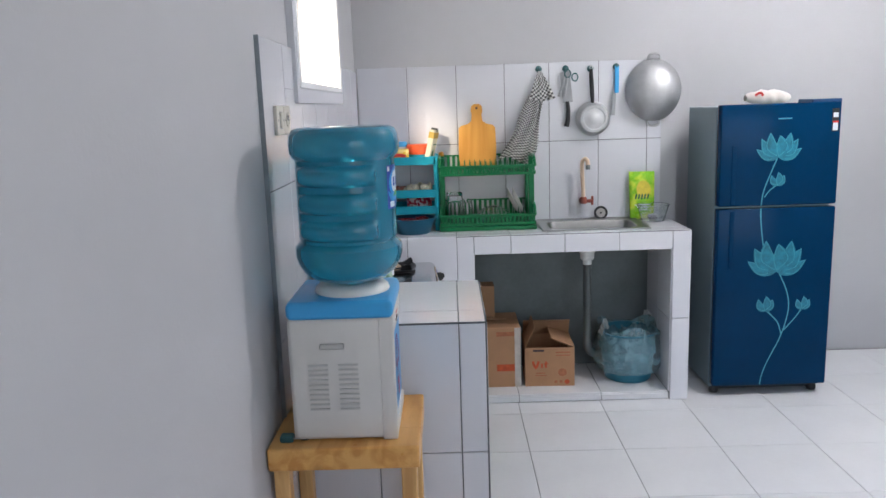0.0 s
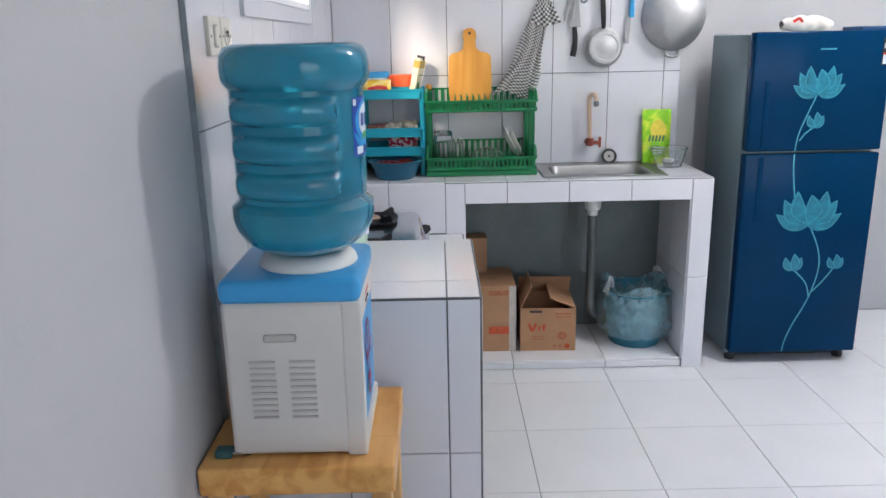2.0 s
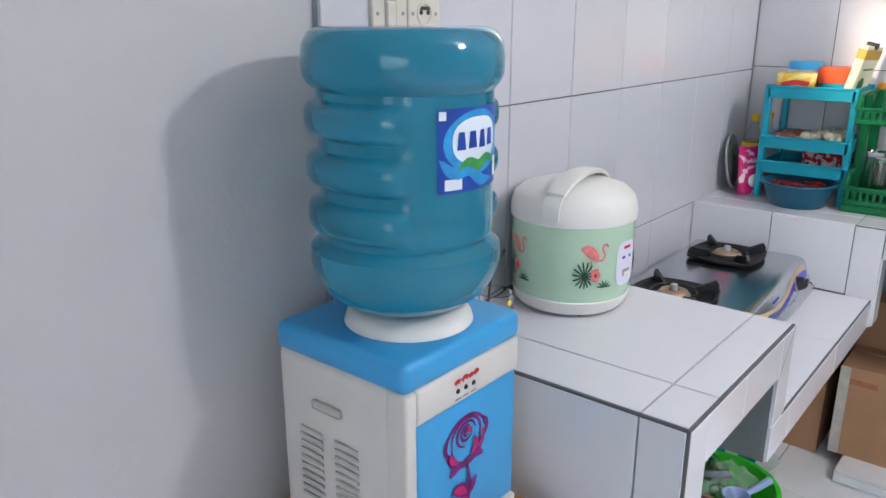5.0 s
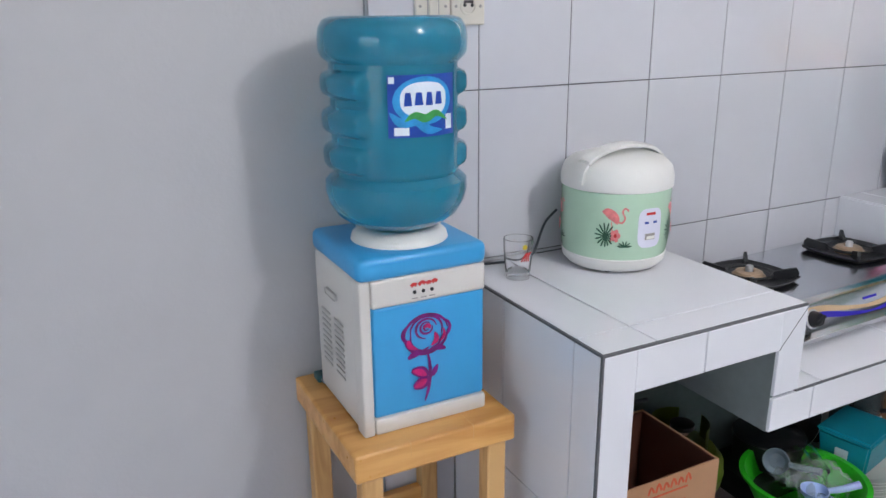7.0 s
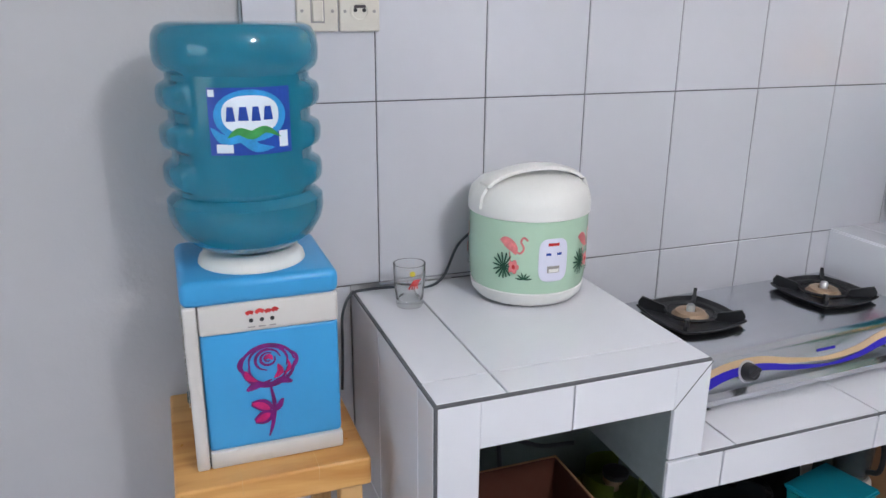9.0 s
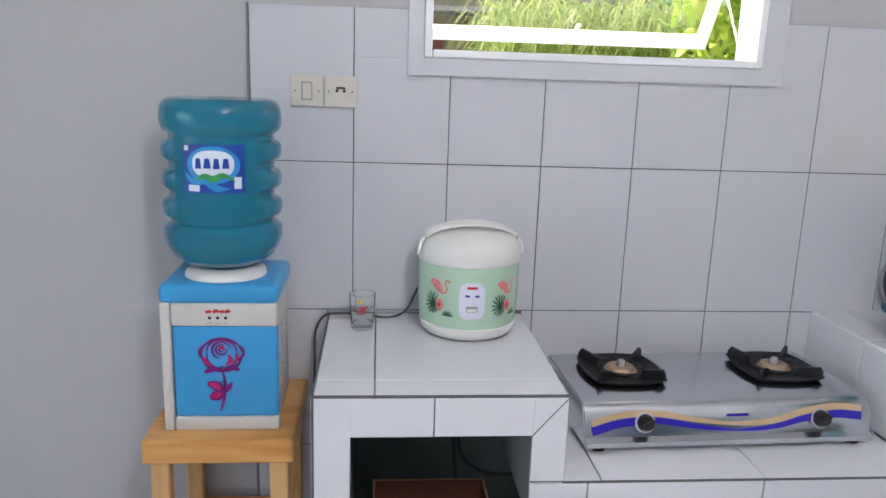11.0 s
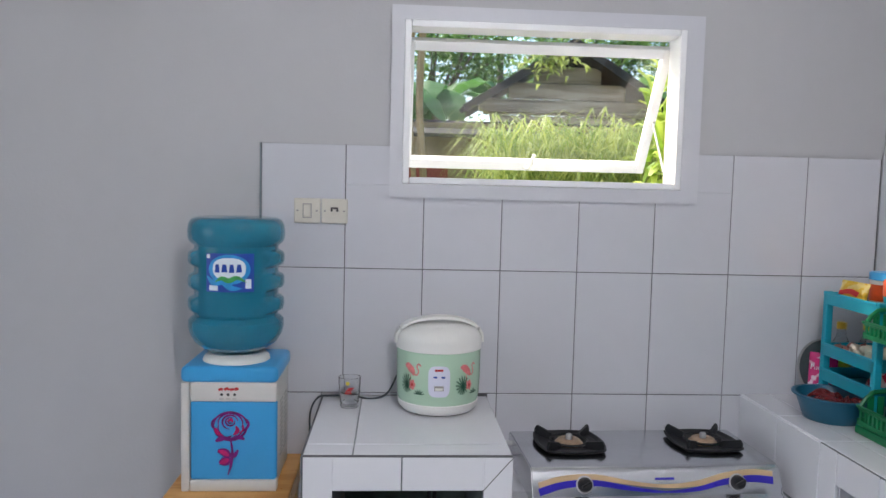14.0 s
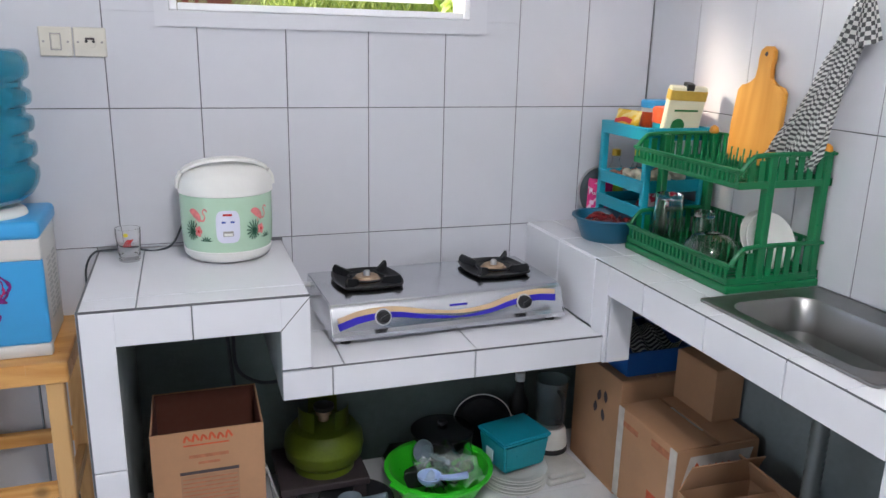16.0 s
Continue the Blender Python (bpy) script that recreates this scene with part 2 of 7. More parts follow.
def patch(bm, put, u0, u1, v0, v1, nu=8, nv=2, h=0.0006, mat=0):
    g = [[bm.verts.new(put(u0 + (u1 - u0) * i / nu, v0 + (v1 - v0) * j / nv, h)) for j in range(nv + 1)] for i in range(nu + 1)]
    for i in range(nu):
        for j in range(nv):
            f = bm.faces.new((g[i][j], g[i + 1][j], g[i + 1][j + 1], g[i][j + 1]))
            f.material_index = mat
    return bm


def oval(bm, put, u, v, ru, rv, n=24, rings=3, h=0.001, mat=0, square=1.0):
    pw = lambda x: math.copysign(abs(x) ** square, x)
    c = bm.verts.new(put(u, v, h))
    last = None
    for k in range(1, rings + 1):
        ring = [bm.verts.new(put(u + ru * k / rings * pw(math.cos(2 * math.pi * i / n)), v + rv * k / rings * pw(math.sin(2 * math.pi * i / n)), h)) for i in range(n)]
        for i in range(n):
            j = (i + 1) % n
            f = bm.faces.new((c, ring[i], ring[j])) if last is None else bm.faces.new((last[i], ring[i], ring[j], last[j]))
            f.material_index = mat
        last = ring
    return bm


def shell(bm, put, nu, nv, closed=False):
    """A sheet of nu x nv quads whose points put(i / nu, j / nv) gives."""
    g = [[bm.verts.new(put(i / nu, j / nv)) for j in range(nv + 1)] for i in range(nu + (0 if closed else 1))]
    k = len(g)
    for i in range(nu):
        for j in range(nv):
            bm.faces.new((g[i][j], g[(i + 1) % k][j], g[(i + 1) % k][j + 1], g[i][j + 1]))
    return bm


# ---- the shell of the room ----
XW, YN, YN2, XE, YS, ZC = -0.44, 4.01, 4.235, 4.3, -1.5, 2.9
WALL = 0.14


def structure(name, bm, mat, label, category="wall"):
    return tagged(part(name, bm, mat), label, category, kind="structure")


WY0, WY1, WZ0, WZ1 = 2.424, 3.32, 1.504, 2.012
bm = bmesh.new()
box(bm, XW - WALL, XW, YS, WY0, 0, ZC)
box(bm, XW - WALL, XW, WY1, YN2 + WALL, 0, ZC)
box(bm, XW - WALL, XW, WY0, WY1, 0, WZ0)
box(bm, XW - WALL, XW, WY0, WY1, WZ1, ZC)
wall_west = structure("wall_west", bm, PAINT, "pale grey painted wall, white tiles over the counter")
bm = bmesh.new()
box(bm, XW, 1.20, YN, YN2 + WALL, 0, ZC)
box(bm, 1.20, XE, YN2, YN2 + WALL, 0, ZC)
wall_north = structure("wall_north", bm, PAINT, "pale grey painted wall with white tiles behind the sink")
structure("wall_east", boxed(XE, XE + WALL, YS - WALL, YN2 + WALL, 0, ZC), PAINT, "plain pale grey painted wall")
# the opening in this unseen wall is added for the fill lamp
bm = bmesh.new()
box(bm, XW - WALL, 0.9, YS - WALL, YS, 0, ZC)
box(bm, 3.5, XE, YS - WALL, YS, 0, ZC)
box(bm, 0.9, 3.5, YS - WALL, YS, 0, 0.65)
box(bm, 0.9, 3.5, YS - WALL, YS, 2.35, ZC)
structure("wall_south", bm, PAINT, "plain pale grey painted wall with an added wide window opening")
structure("ceiling", boxed(XW - WALL, XE + WALL, YS - WALL, YN2 + WALL, ZC, ZC + 0.12), CEIL, "plain white ceiling", "ceiling")
floor = structure("floor", boxed(XW - WALL, XE + WALL, YS - WALL, YN2 + WALL, -0.12, -0.004), FLOOR_GROUT, "glossy white square tiled floor", "floor")


# ---- the ceiling globe lamp that lights the kitchen ----
GLOW = bpy.data.materials.new("lit_globe")
GLOW.use_nodes = True
GLOW.node_tree.nodes["Principled BSDF"].inputs["Emission Color"].default_value = (0.965, 0.965, 1.0, 1)
GLOW.node_tree.nodes["Principled BSDF"].inputs["Emission Strength"].default_value = LAMP_STRENGTH
lamp = thing("ceiling_lamp", pose(1.9, 2.76, 2.38), "round white globe lamp hanging from the ceiling", "lamp")
part("globe", lathed([(0.02, -0.125), (0.07, -0.108), (0.108, -0.062), (0.125, 0), (0.108, 0.062), (0.07, 0.108), (0.02, 0.125)], 32), GLOW, lamp, "glowing white globe", True)
part("cord", tubed([(0, 0, 0.12), (0, 0, 0.52)], 0.006, 8, 1), WHITE_PLASTIC, lamp)
part("ceiling_rose", lathed([(0.05, 0.49), (0.05, 0.52)], 20), WHITE_PLASTIC, lamp)


# ---- the water dispenser on its stool ----
def wooden_stool(m):
    t = thing("wooden_stool", m, "knotty pine wooden stool with square legs, against the wall", "stool")
    top = part("seat", boxed(-0.203, 0.203, -0.172, 0.172, 0.570, 0.628, 0.006, 3), PINE_Y, t)
    for y in (-0.06, 0.075):
        part("seam", boxed(-0.2035, 0.2035, y - 0.0003, y + 0.0003, 0.600, 0.6282), PINE_X, top)
    for sx in (-1, 1):
        for sy in (-1, 1):
            x, y = sx * 0.172, sy * 0.135
            part("leg", boxed(x - 0.021, x + 0.021, y - 0.021, y + 0.021, 0, 0.570, 0.003), PINE_Z, t)
    for sx in (-1, 1):
        part("stretcher", boxed(sx * 0.172 - 0.012, sx * 0.172 + 0.012, -0.114, 0.114, 0.235, 0.277, 0.002), PINE_Y, t)
    for sy in (-1, 1):
        part("stretcher", boxed(-0.151, 0.151, sy * 0.135 - 0.012, sy * 0.135 + 0.012, 0.185, 0.227, 0.002), PINE_X, t)
    return t


wooden_stool(pose(-0.250, 1.953, 0) @ Matrix.Diagonal((0.915, 1, 1.0, 1)))

ROSE = material("purple_red_print", (0.17, 0.006, 0.16), 0.4, vary=0.6, scale=40)
ROSE_RED = material("magenta_print", (0.48, 0.006, 0.13), 0.4, vary=0.4, scale=60)


def rose(bm, put):
    """Outline drawing of a rose: flower, stem and leaves, about 0.09 wide and 0.18 high, centred on its flower."""
    lift = 0.0005
    w = lambda k: (lambda t: 1.45 * k * (0.35 + 0.65 * math.sin(math.pi * t)))
    for rx, rz, dz, a0, a1, k in ((0.046, 0.036, 0, 0.1, 3.2, 0.005), (0.046, 0.040, -0.002, 3.1, 6.3, 0.006), (0.034, 0.030, 0.004, -0.4, 3.4, 0.004),
                                  (0.034, 0.033, -0.006, 2.9, 6.2, 0.005), (0.022, 0.020, 0.008, 0.2, 4.6, 0.004), (0.013, 0.012, 0.010, 1.0, 6.6, 0.0035),
                                  (0.006, 0.006, 0.011, 0, 5.5, 0.003), (0.05, 0.028, 0.004, 5.2, 6.9, 0.005), (0.05, 0.028, 0.004, 2.5, 4.1, 0.005)):
        lift += 0.00016
        strip(bm, put, [(rx * math.cos(a0 + (a1 - a0) * i / 7), dz + rz * math.sin(a0 + (a1 - a0) * i / 7)) for i in range(8)], w(k), 3, lift)
    strip(bm, put, [(-0.030, -0.030), (-0.012, -0.036), (0.005, -0.030)], w(0.004), 4, 0.0022)
    strip(bm, put, [(-0.040, -0.046), (-0.024, -0.038), (-0.008, -0.036)], w(0.010), 4, 0.0024)
    strip(bm, put, [(0.040, -0.040), (0.024, -0.034), (0.006, -0.036)], w(0.009), 4, 0.0026)
    strip(bm, put, [(0.000, -0.034), (0.006, -0.075), (0.002, -0.115), (-0.006, -0.142)], w(0.0055), 5, 0.0029)
    strip(bm, put, [(0.002, -0.088), (-0.014, -0.078), (-0.034, -0.072)], w(0.016), 5, 0.0032)
    strip(bm, put, [(0.003, -0.094), (-0.012, -0.102), (-0.030, -0.108)], w(0.018), 5, 0.0034)
    strip(bm, put, [(0.004, -0.094), (0.014, -0.084), (0.022, -0.070)], w(0.008), 5, 0.0036)
    return bm


def water_dispenser(m):
    t = thing("water_dispenser", m, "blue and off-white tabletop water dispenser with a rose print", "water dispenser")
    part("corner_post", boxed(0.088, 0.1260, -0.1310, -0.1085, 0.0, 0.312, 0.005, 3), GREY_WHITE, t, smooth=True)
    body = part("casing", boxed(-0.133, 0.098, -0.130, 0.128, 0.003, 0.314, 0.012, 3), GREY_WHITE, t, smooth=True)
    for y in (-0.1325,):
        for col in (-0.062, 0.012):
            for k in range(10):
                z = 0.085 + k * 0.0125
                part("vent_slot", boxed(col - 0.024, col + 0.024, y - 0.0015, y + 0.0005, z - 0.0022, z + 0.0022), VENT, body)
        part("grip", boxed(-0.055, 0.005, y - 0.002, y + 0.001, 0.238, 0.252, 0.004, 2), VENT, body)
    for col in (-0.062, 0.012):
        for k in range(12):
            z = 0.075 + k * 0.0145
            part("vent_slot", boxed(col - 0.024, col + 0.024, 0.1275, 0.1295, z - 0.0028, z + 0.0028), VENT, body)
    front = part("front_panel", boxed(0.096, 0.120, -0.107, 0.132, 0.032, 0.258, 0.008, 3), SKY_BLUE, t, "glossy blue front panel", True)
    put = lambda u, v, h: Vector((0.1200 + h, u + 0.004, v + 0.190))
    part("rose_print", rose(bmesh.new(), put), ROSE, front, "dark purple rose drawing")
    for k, (pts, wd) in enumerate(([[(-0.040, -0.006), (-0.036, -0.020), (-0.020, -0.030)], 0.010], [[(0.016, 0.000), (0.020, -0.016), (0.008, -0.028)], 0.011],
                                   [[(-0.008, 0.012), (0.002, 0.016), (0.008, 0.008)], 0.009], [[(-0.002, -0.088), (-0.016, -0.078), (-0.034, -0.071)], 0.013],
                                   [[(-0.002, -0.095), (-0.014, -0.102), (-0.029, -0.108)], 0.014], [[(0.034, 0.006), (0.036, -0.010), (0.026, -0.024)], 0.006])):
        part("rose_fill", strip(bmesh.new(), put, pts, lambda s, wd=wd: wd * petal(s), 5, 0.0040 + 0.0002 * k), ROSE_RED, front, "magenta shading of the rose")
    band = part("control_band", boxed(0.094, 0.1235, -0.107, 0.132, 0.256, 0.311, 0.006, 3), GREY_WHITE, t, smooth=True)
    part("base_lip", boxed(0.094, 0.1255, -0.107, 0.133, 0.0, 0.033, 0.005, 2), GREY_WHITE, t, smooth=True)
    bm = bmesh.new()
    bput = lambda u, v, h: Vector((0.1242 + h, u, v))
    for k, (a, b) in enumerate(((-0.028, -0.016), (-0.012, 0.002), (0.004, 0.014), (0.016, 0.026))):
        strip(bm, bput, [(a, 0.290), ((a + b) / 2, 0.293 + 0.002 * (k % 2)), (b, 0.291)], 0.007, 3)
    part("maker_mark", bm, RED_INK, band)
    for k in range(3):
        part("indicator", lathed([(0.004, 0), (0.003, 0.002)], 10, m=pose(0.1235, -0.020 + 0.018 * k, 0.277, 0, 90, 0)), BLACK_PLASTIC, band)
    for k in range(3):
        part("caption_bar", boxed(0.1235, 0.1246, -0.026 + 0.018 * k, -0.014 + 0.018 * k, 0.264, 0.266), SLOT, band)
    cover = part("top_cover", boxed(-0.134, 0.126, -0.133, 0.135, 0.309, 0.355, 0.015, 4), SKY_BLUE, t, "bright blue top cover", True)
    part("collar", lathed([(0.090, 0.350), (0.095, 0.356), (0.092, 0.366), (0.080, 0.376), (0.066, 0.380), (0.050, 0.374)], 40, m=pose(0.015, 0, 0)), WHITE_PLASTIC, t, "white bottle collar", True)
    for sx in (-0.11, 0.10):
        for sy in (-0.11, 0.11):
            part("foot", lathed([(0.012, 0), (0.012, 0.008)], 12, m=pose(sx, sy, 0)), BLACK_PLASTIC, t)
    return t


SLOT = material("shaded_grey_plastic", (0.34, 0.32, 0.31), 0.5, vary=0.04, scale=20)
VENT = material("vent_grey_plastic", (0.50, 0.48, 0.46), 0.5, vary=0.04, scale=20)
water_dispenser(pose(-0.243, 1.953, 0.628))

WATER = material("blue_bottle_full_of_water", (0.024, 0.300, 0.455), 0.10, vary=0.06, scale=6, trans=0.50, ior=1.33, coat=0.4)
LABEL_BLUE = material("label_blue", (0.012, 0.06, 0.36), 0.35, vary=0.25, scale=18)
LABEL_CYAN = material("label_cyan", (0.03, 0.30, 0.66), 0.35, vary=0.3, scale=30)
LABEL_WHITE = material("label_white", (0.75, 0.82, 0.9), 0.35, vary=0.05, scale=18)
LABEL_GREEN = material("label_green", (0.05, 0.32, 0.08), 0.35, vary=0.3, scale=60)


def water_bottle(m):
    t = thing("water_bottle", m, "large ribbed blue water bottle upside down on the dispenser", "water bottle")
    prof = [(0.030, -0.030), (0.034, 0.0), (0.060, 0.012), (0.092, 0.022), (0.116, 0.040), (0.130, 0.064), (0.135, 0.085), (0.134, 0.104), (0.126, 0.112), (0.1185, 0.118)]
    for z in (0.152, 0.217, 0.283):
        prof += [(0.1185, z - 0.026), (0.1215, z - 0.0235), (0.1315, z - 0.018), (0.1350, z - 0.010), (0.1355, z), (0.1350, z + 0.010), (0.1315, z + 0.017), (0.1215, z + 0.0225), (0.1185, z + 0.025)]
    prof += [(0.1185, 0.318), (0.131, 0.328), (0.1355, 0.338), (0.1365, 0.358), (0.134, 0.378), (0.126, 0.392), (0.112, 0.398), (0.05, 0.396), (0.03, 0.390)]

    def radius(r, z, a):
        d = abs((a + math.pi) % (2 * math.pi) - math.pi)
        if 0.118 < z < 0.322:
            k = max(0.0, min(1.0, (d - 0.80) / 0.12)) * max(0.0, min(1.0, (math.pi - 0.55 - d) / 0.12))
            return 0.1225 + (r - 0.1225) * k
        return r
    part("bottle_body", lathed(prof, 96, radius=radius), WATER, t, smooth=True)
    put = lambda u, v, h: Vector(((0.1232 + h) * math.cos(u / 0.1232), (0.1232 + h) * math.sin(u / 0.1232), v))
    lab = part("label", patch(bmesh.new(), put, -0.062, 0.072, 0.196, 0.302, 16, 3, 0.0004), LABEL_BLUE, t, "blue and white paper label")
    part("label_glow", oval(bmesh.new(), put, 0.004, 0.258, 0.058, 0.041, 30, 4, 0.0007), LABEL_CYAN, lab)
    part("label_emblem", oval(bmesh.new(), put, 0.004, 0.260, 0.045, 0.030, 30, 4, 0.0011, square=0.8), LABEL_WHITE, lab)
    bm = bmesh.new()
    strip(bm, put, [(-0.060, 0.240), (-0.040, 0.222), (-0.012, 0.226), (0.010, 0.208), (0.040, 0.206)], lambda s: 0.020 * petal(s), 5, 0.0012)
    part("water_print", bm, LABEL_CYAN, lab)
    bm = bmesh.new()
    strip(bm, put, [(-0.034, 0.224), (-0.016, 0.234), (0.004, 0.228), (0.026, 0.236), (0.052, 0.222)], lambda s: 0.014 * petal(s), 5, 0.0014)
    part("hill_print", bm, LABEL_GREEN, lab)
    bm = bmesh.new()
    for k, wide in enumerate((0.015, 0.017, 0.015, 0.016)):
        u = -0.0275 + 0.0195 * k
        strip(bm, put, [(u, 0.250 + 0.001 * (k % 2)), (u, 0.262), (u, 0.2725)], lambda s, wide=wide: wide * (0.95 - 0.35 * s), 4, 0.0018)
    part("brand_mark", bm, LABEL_BLUE, lab)
    for a in ((-0.052, -0.026, 0.200, 0.214), (0.048, 0.064, 0.206, 0.232), (-0.060, -0.050, 0.288, 0.299)):
        part("label_panel", patch(bmesh.new(), put, *a, 3, 1, 0.0012), LABEL_WHITE, lab)
    return t


water_bottle(pose(-0.230, 1.951, 0.997))


# ---- the tiled counter ----
CX, CY, CN = 0.125, 2.18, 3.560
ZT, ZN, ZS, ZB = 0.821, 0.836, 0.622, 0.537
G = 0.008
counter = thing("tiled_counter", pose(0, 0, 0), "white tiled masonry counter with a lower stove shelf", "counter")
for name, a in (("side_wall", (XW, CX - G, CY + G, 2.258, 0, ZT - G)), ("slab", (XW, CX - G, 2.258, 2.704, ZT - 0.093, ZT - G)),
                ("hanging_side", (XW, CX - G, 2.640, 2.704, ZB, ZT - 0.093)), ("stove_slab", (XW, CX - G, 2.704, CN + 0.01, ZB, ZS - G)),
                ("sink_slab", (XW, 0.49, CN + 0.01, YN, 0.748, ZN - G)), ("sink_slab", (0.93, 1.142, CN + 0.01, YN, 0.748, ZN - G)),
                ("sink_slab", (0.49, 0.93, CN + 0.01, 3.615, 0.748, ZN - G)), ("sink_slab", (0.49, 0.93, 3.915, YN, 0.748, ZN - G)), ("end_wall", (1.066, 1.142, CN + G, YN, 0, 0.748)),
                ("hanging_side", (XW, 0.126, CN + 0.01, CN + 0.09, ZB + 0.002, 0.748)), ("plinth", (0.10, 1.066, CN + 0.02, YN, -0.003, 0.034))):
    part(name, boxed(*a), CEMENT, counter)
for a in ((CX - 0.009, CX - 0.0014, CY + 0.009, 2.714, ZT - 0.009, ZT - 0.0014), (XW + 0.012, CX - 0.0014, CY + 0.0014, CY + 0.009, ZT - 0.009, ZT - 0.0014),
          (CX - 0.009, CX - 0.0014, CY + 0.0014, CY + 0.009, 0.0, ZT - 0.009), (CX - 0.009, CX - 0.0014, 2.714, CN, ZS - 0.009, ZS - 0.0014), (0.052, 1.14, CN + 0.0014, CN + 0.009, ZN - 0.009, ZN - 0.0014)):
    part("edge_grout", boxed(*a), GROUT, counter)
# the two west backs are painted with the bay's shade
part("cement_back", boxed(XW, XW + 0.010, 2.258, YN - 0.012, 0, ZB - 0.001), CEMENT_SHADED, wall_west)
part("cement_back", boxed(XW, XW + 0.008, 2.262, 2.636, ZB - 0.001, ZT - 0.095), CEMENT_SHADED, wall_west)
part("cement_back", boxed(XW + 0.012, 1.066, YN - 0.010, YN, 0.042, 0.747), CEMENT, wall_north)

# ---- the window with its awning sash ----
win = tagged(new("window_1"), "white framed awning window pushed open at the bottom", "window", kind="structure")
bm = bmesh.new()
for y0, y1, z0, z1 in ((2.384, WY0, 1.460, 2.056), (WY1, 3.378, 1.460, 2.056), (WY0, WY1, 1.460, WZ0), (WY0, WY1, WZ1, 2.056)):
    box(bm, XW - 0.002, XW + 0.022, y0, y1, z0, z1)
part("surround", bm, TRIM, win)
bm = bmesh.new()
for y0, y1, z0, z1 in ((WY0, WY0 + 0.022, WZ0, WZ1), (WY1 - 0.022, WY1, WZ0, WZ1), (WY0 + 0.022, WY1 - 0.022, WZ0, WZ0 + 0.022), (WY0 + 0.022, WY1 - 0.022, WZ1 - 0.022, WZ1)):
    box(bm, XW - 0.075, XW + 0.026, y0 + 0.001, y1 - 0.001, z0 + 0.001, z1 - 0.001, 0.002)
part("window_frame", bm, WHITE_METAL, win)
SM = pose(XW - 0.095, 0, WZ1 - 0.036, 0, 33, 0)
bm = bmesh.new()
y0, y1, h = WY0 + 0.004, WY1 - 0.004, 0.480
for a in ((y0, y0 + 0.030, -h, 0), (y1 - 0.030, y1, -h, 0), (y0 + 0.030, y1 - 0.030, -0.034, 0), (y0 + 0.030, y1 - 0.030, -h, -h + 0.036)):
    box(bm, -0.016, 0.016, *a, bevel=0.002, m=SM)
sash = part("sash", bm, WHITE_METAL, win)
pane = part("pane", boxed(-0.002, 0.002, y0 + 0.028, y1 - 0.028, -h + 0.034, -0.032, m=SM), GLASS, sash)
pane.visible_shadow = False
part("handle", tubed([SM @ Vector((0.018, 2.87, -h + 0.015)), SM @ Vector((0.04, 2.885, -h + 0.03)), SM @ Vector((0.045, 2.895, -h + 0.085))], 0.007, 8), WHITE_PLASTIC, sash)
for y in (y0 + 0.01, y1 - 0.01):
    part("stay", tubed([(XW - 0.09, y, WZ0 + 0.05), SM @ Vector((0, y, -h * 0.55))], 0.004, 6, 1), ALU, win)
# unseen window frame, added round the fill lamp's opening
n3 = tagged(new("window_2"), "unseen wide white framed window added behind the walk", "window", kind="structure")
bm = bmesh.new()
for a in ((0.9, 0.95, 0.65, 2.35), (3.45, 3.5, 0.65, 2.35), (0.95, 3.45, 0.65, 0.70), (0.95, 3.45, 2.30, 2.35)):
    box(bm, a[0], a[1], YS - 0.07, YS - 0.02, a[2], a[3])
part("window_frame", bm, WHITE_METAL, n3)


# ---- refrigerator ----
FRIDGE_SIDE = material("fridge_side_steel_grey", (0.22, 0.30, 0.33), 0.32, 0.5, vary=0.06, scale=4)
FRIDGE_BLUE = material("fridge_blue_glass", (0.0012, 0.032, 0.095), 0.16, vary=0.12, scale=3, spec=0.10)
TEAL_PRINT = material("teal_flower_print", (0.012, 0.19, 0.28), 0.3, vary=0.45, scale=30)
TEAL_LIGHT = material("light_teal_print", (0.06, 0.33, 0.42), 0.3, vary=0.2, scale=40)


def lotus(bm, lines, put, u, v, s, petals):
    for k, (a, length, w) in enumerate(petals):
        d = Vector((math.sin(a), math.cos(a)))
        base = Vector((u, v))
        bend = Vector((d.y, -d.x)) * (0.12 * length * s * (1 if a > 0 else -1))
        tip = base + d * length * s
        mid = base + d * length * s * 0.5 + bend
        h = 0.0005 + 0.0004 * k
        strip(bm, put, [base, mid, tip], lambda t, w=w: w * s * (math.sin(math.pi * min(1, t ** 0.8)) ** 0.8 + 0.03), 6, h)
        for side in (-0.46, 0.46):
            nrm = Vector((d.y, -d.x)) * side * w * s
            strip(lines, put, [base + d * 0.04 * s, mid + nrm * 0.95, tip], 0.0022, 5, h + 0.0002)


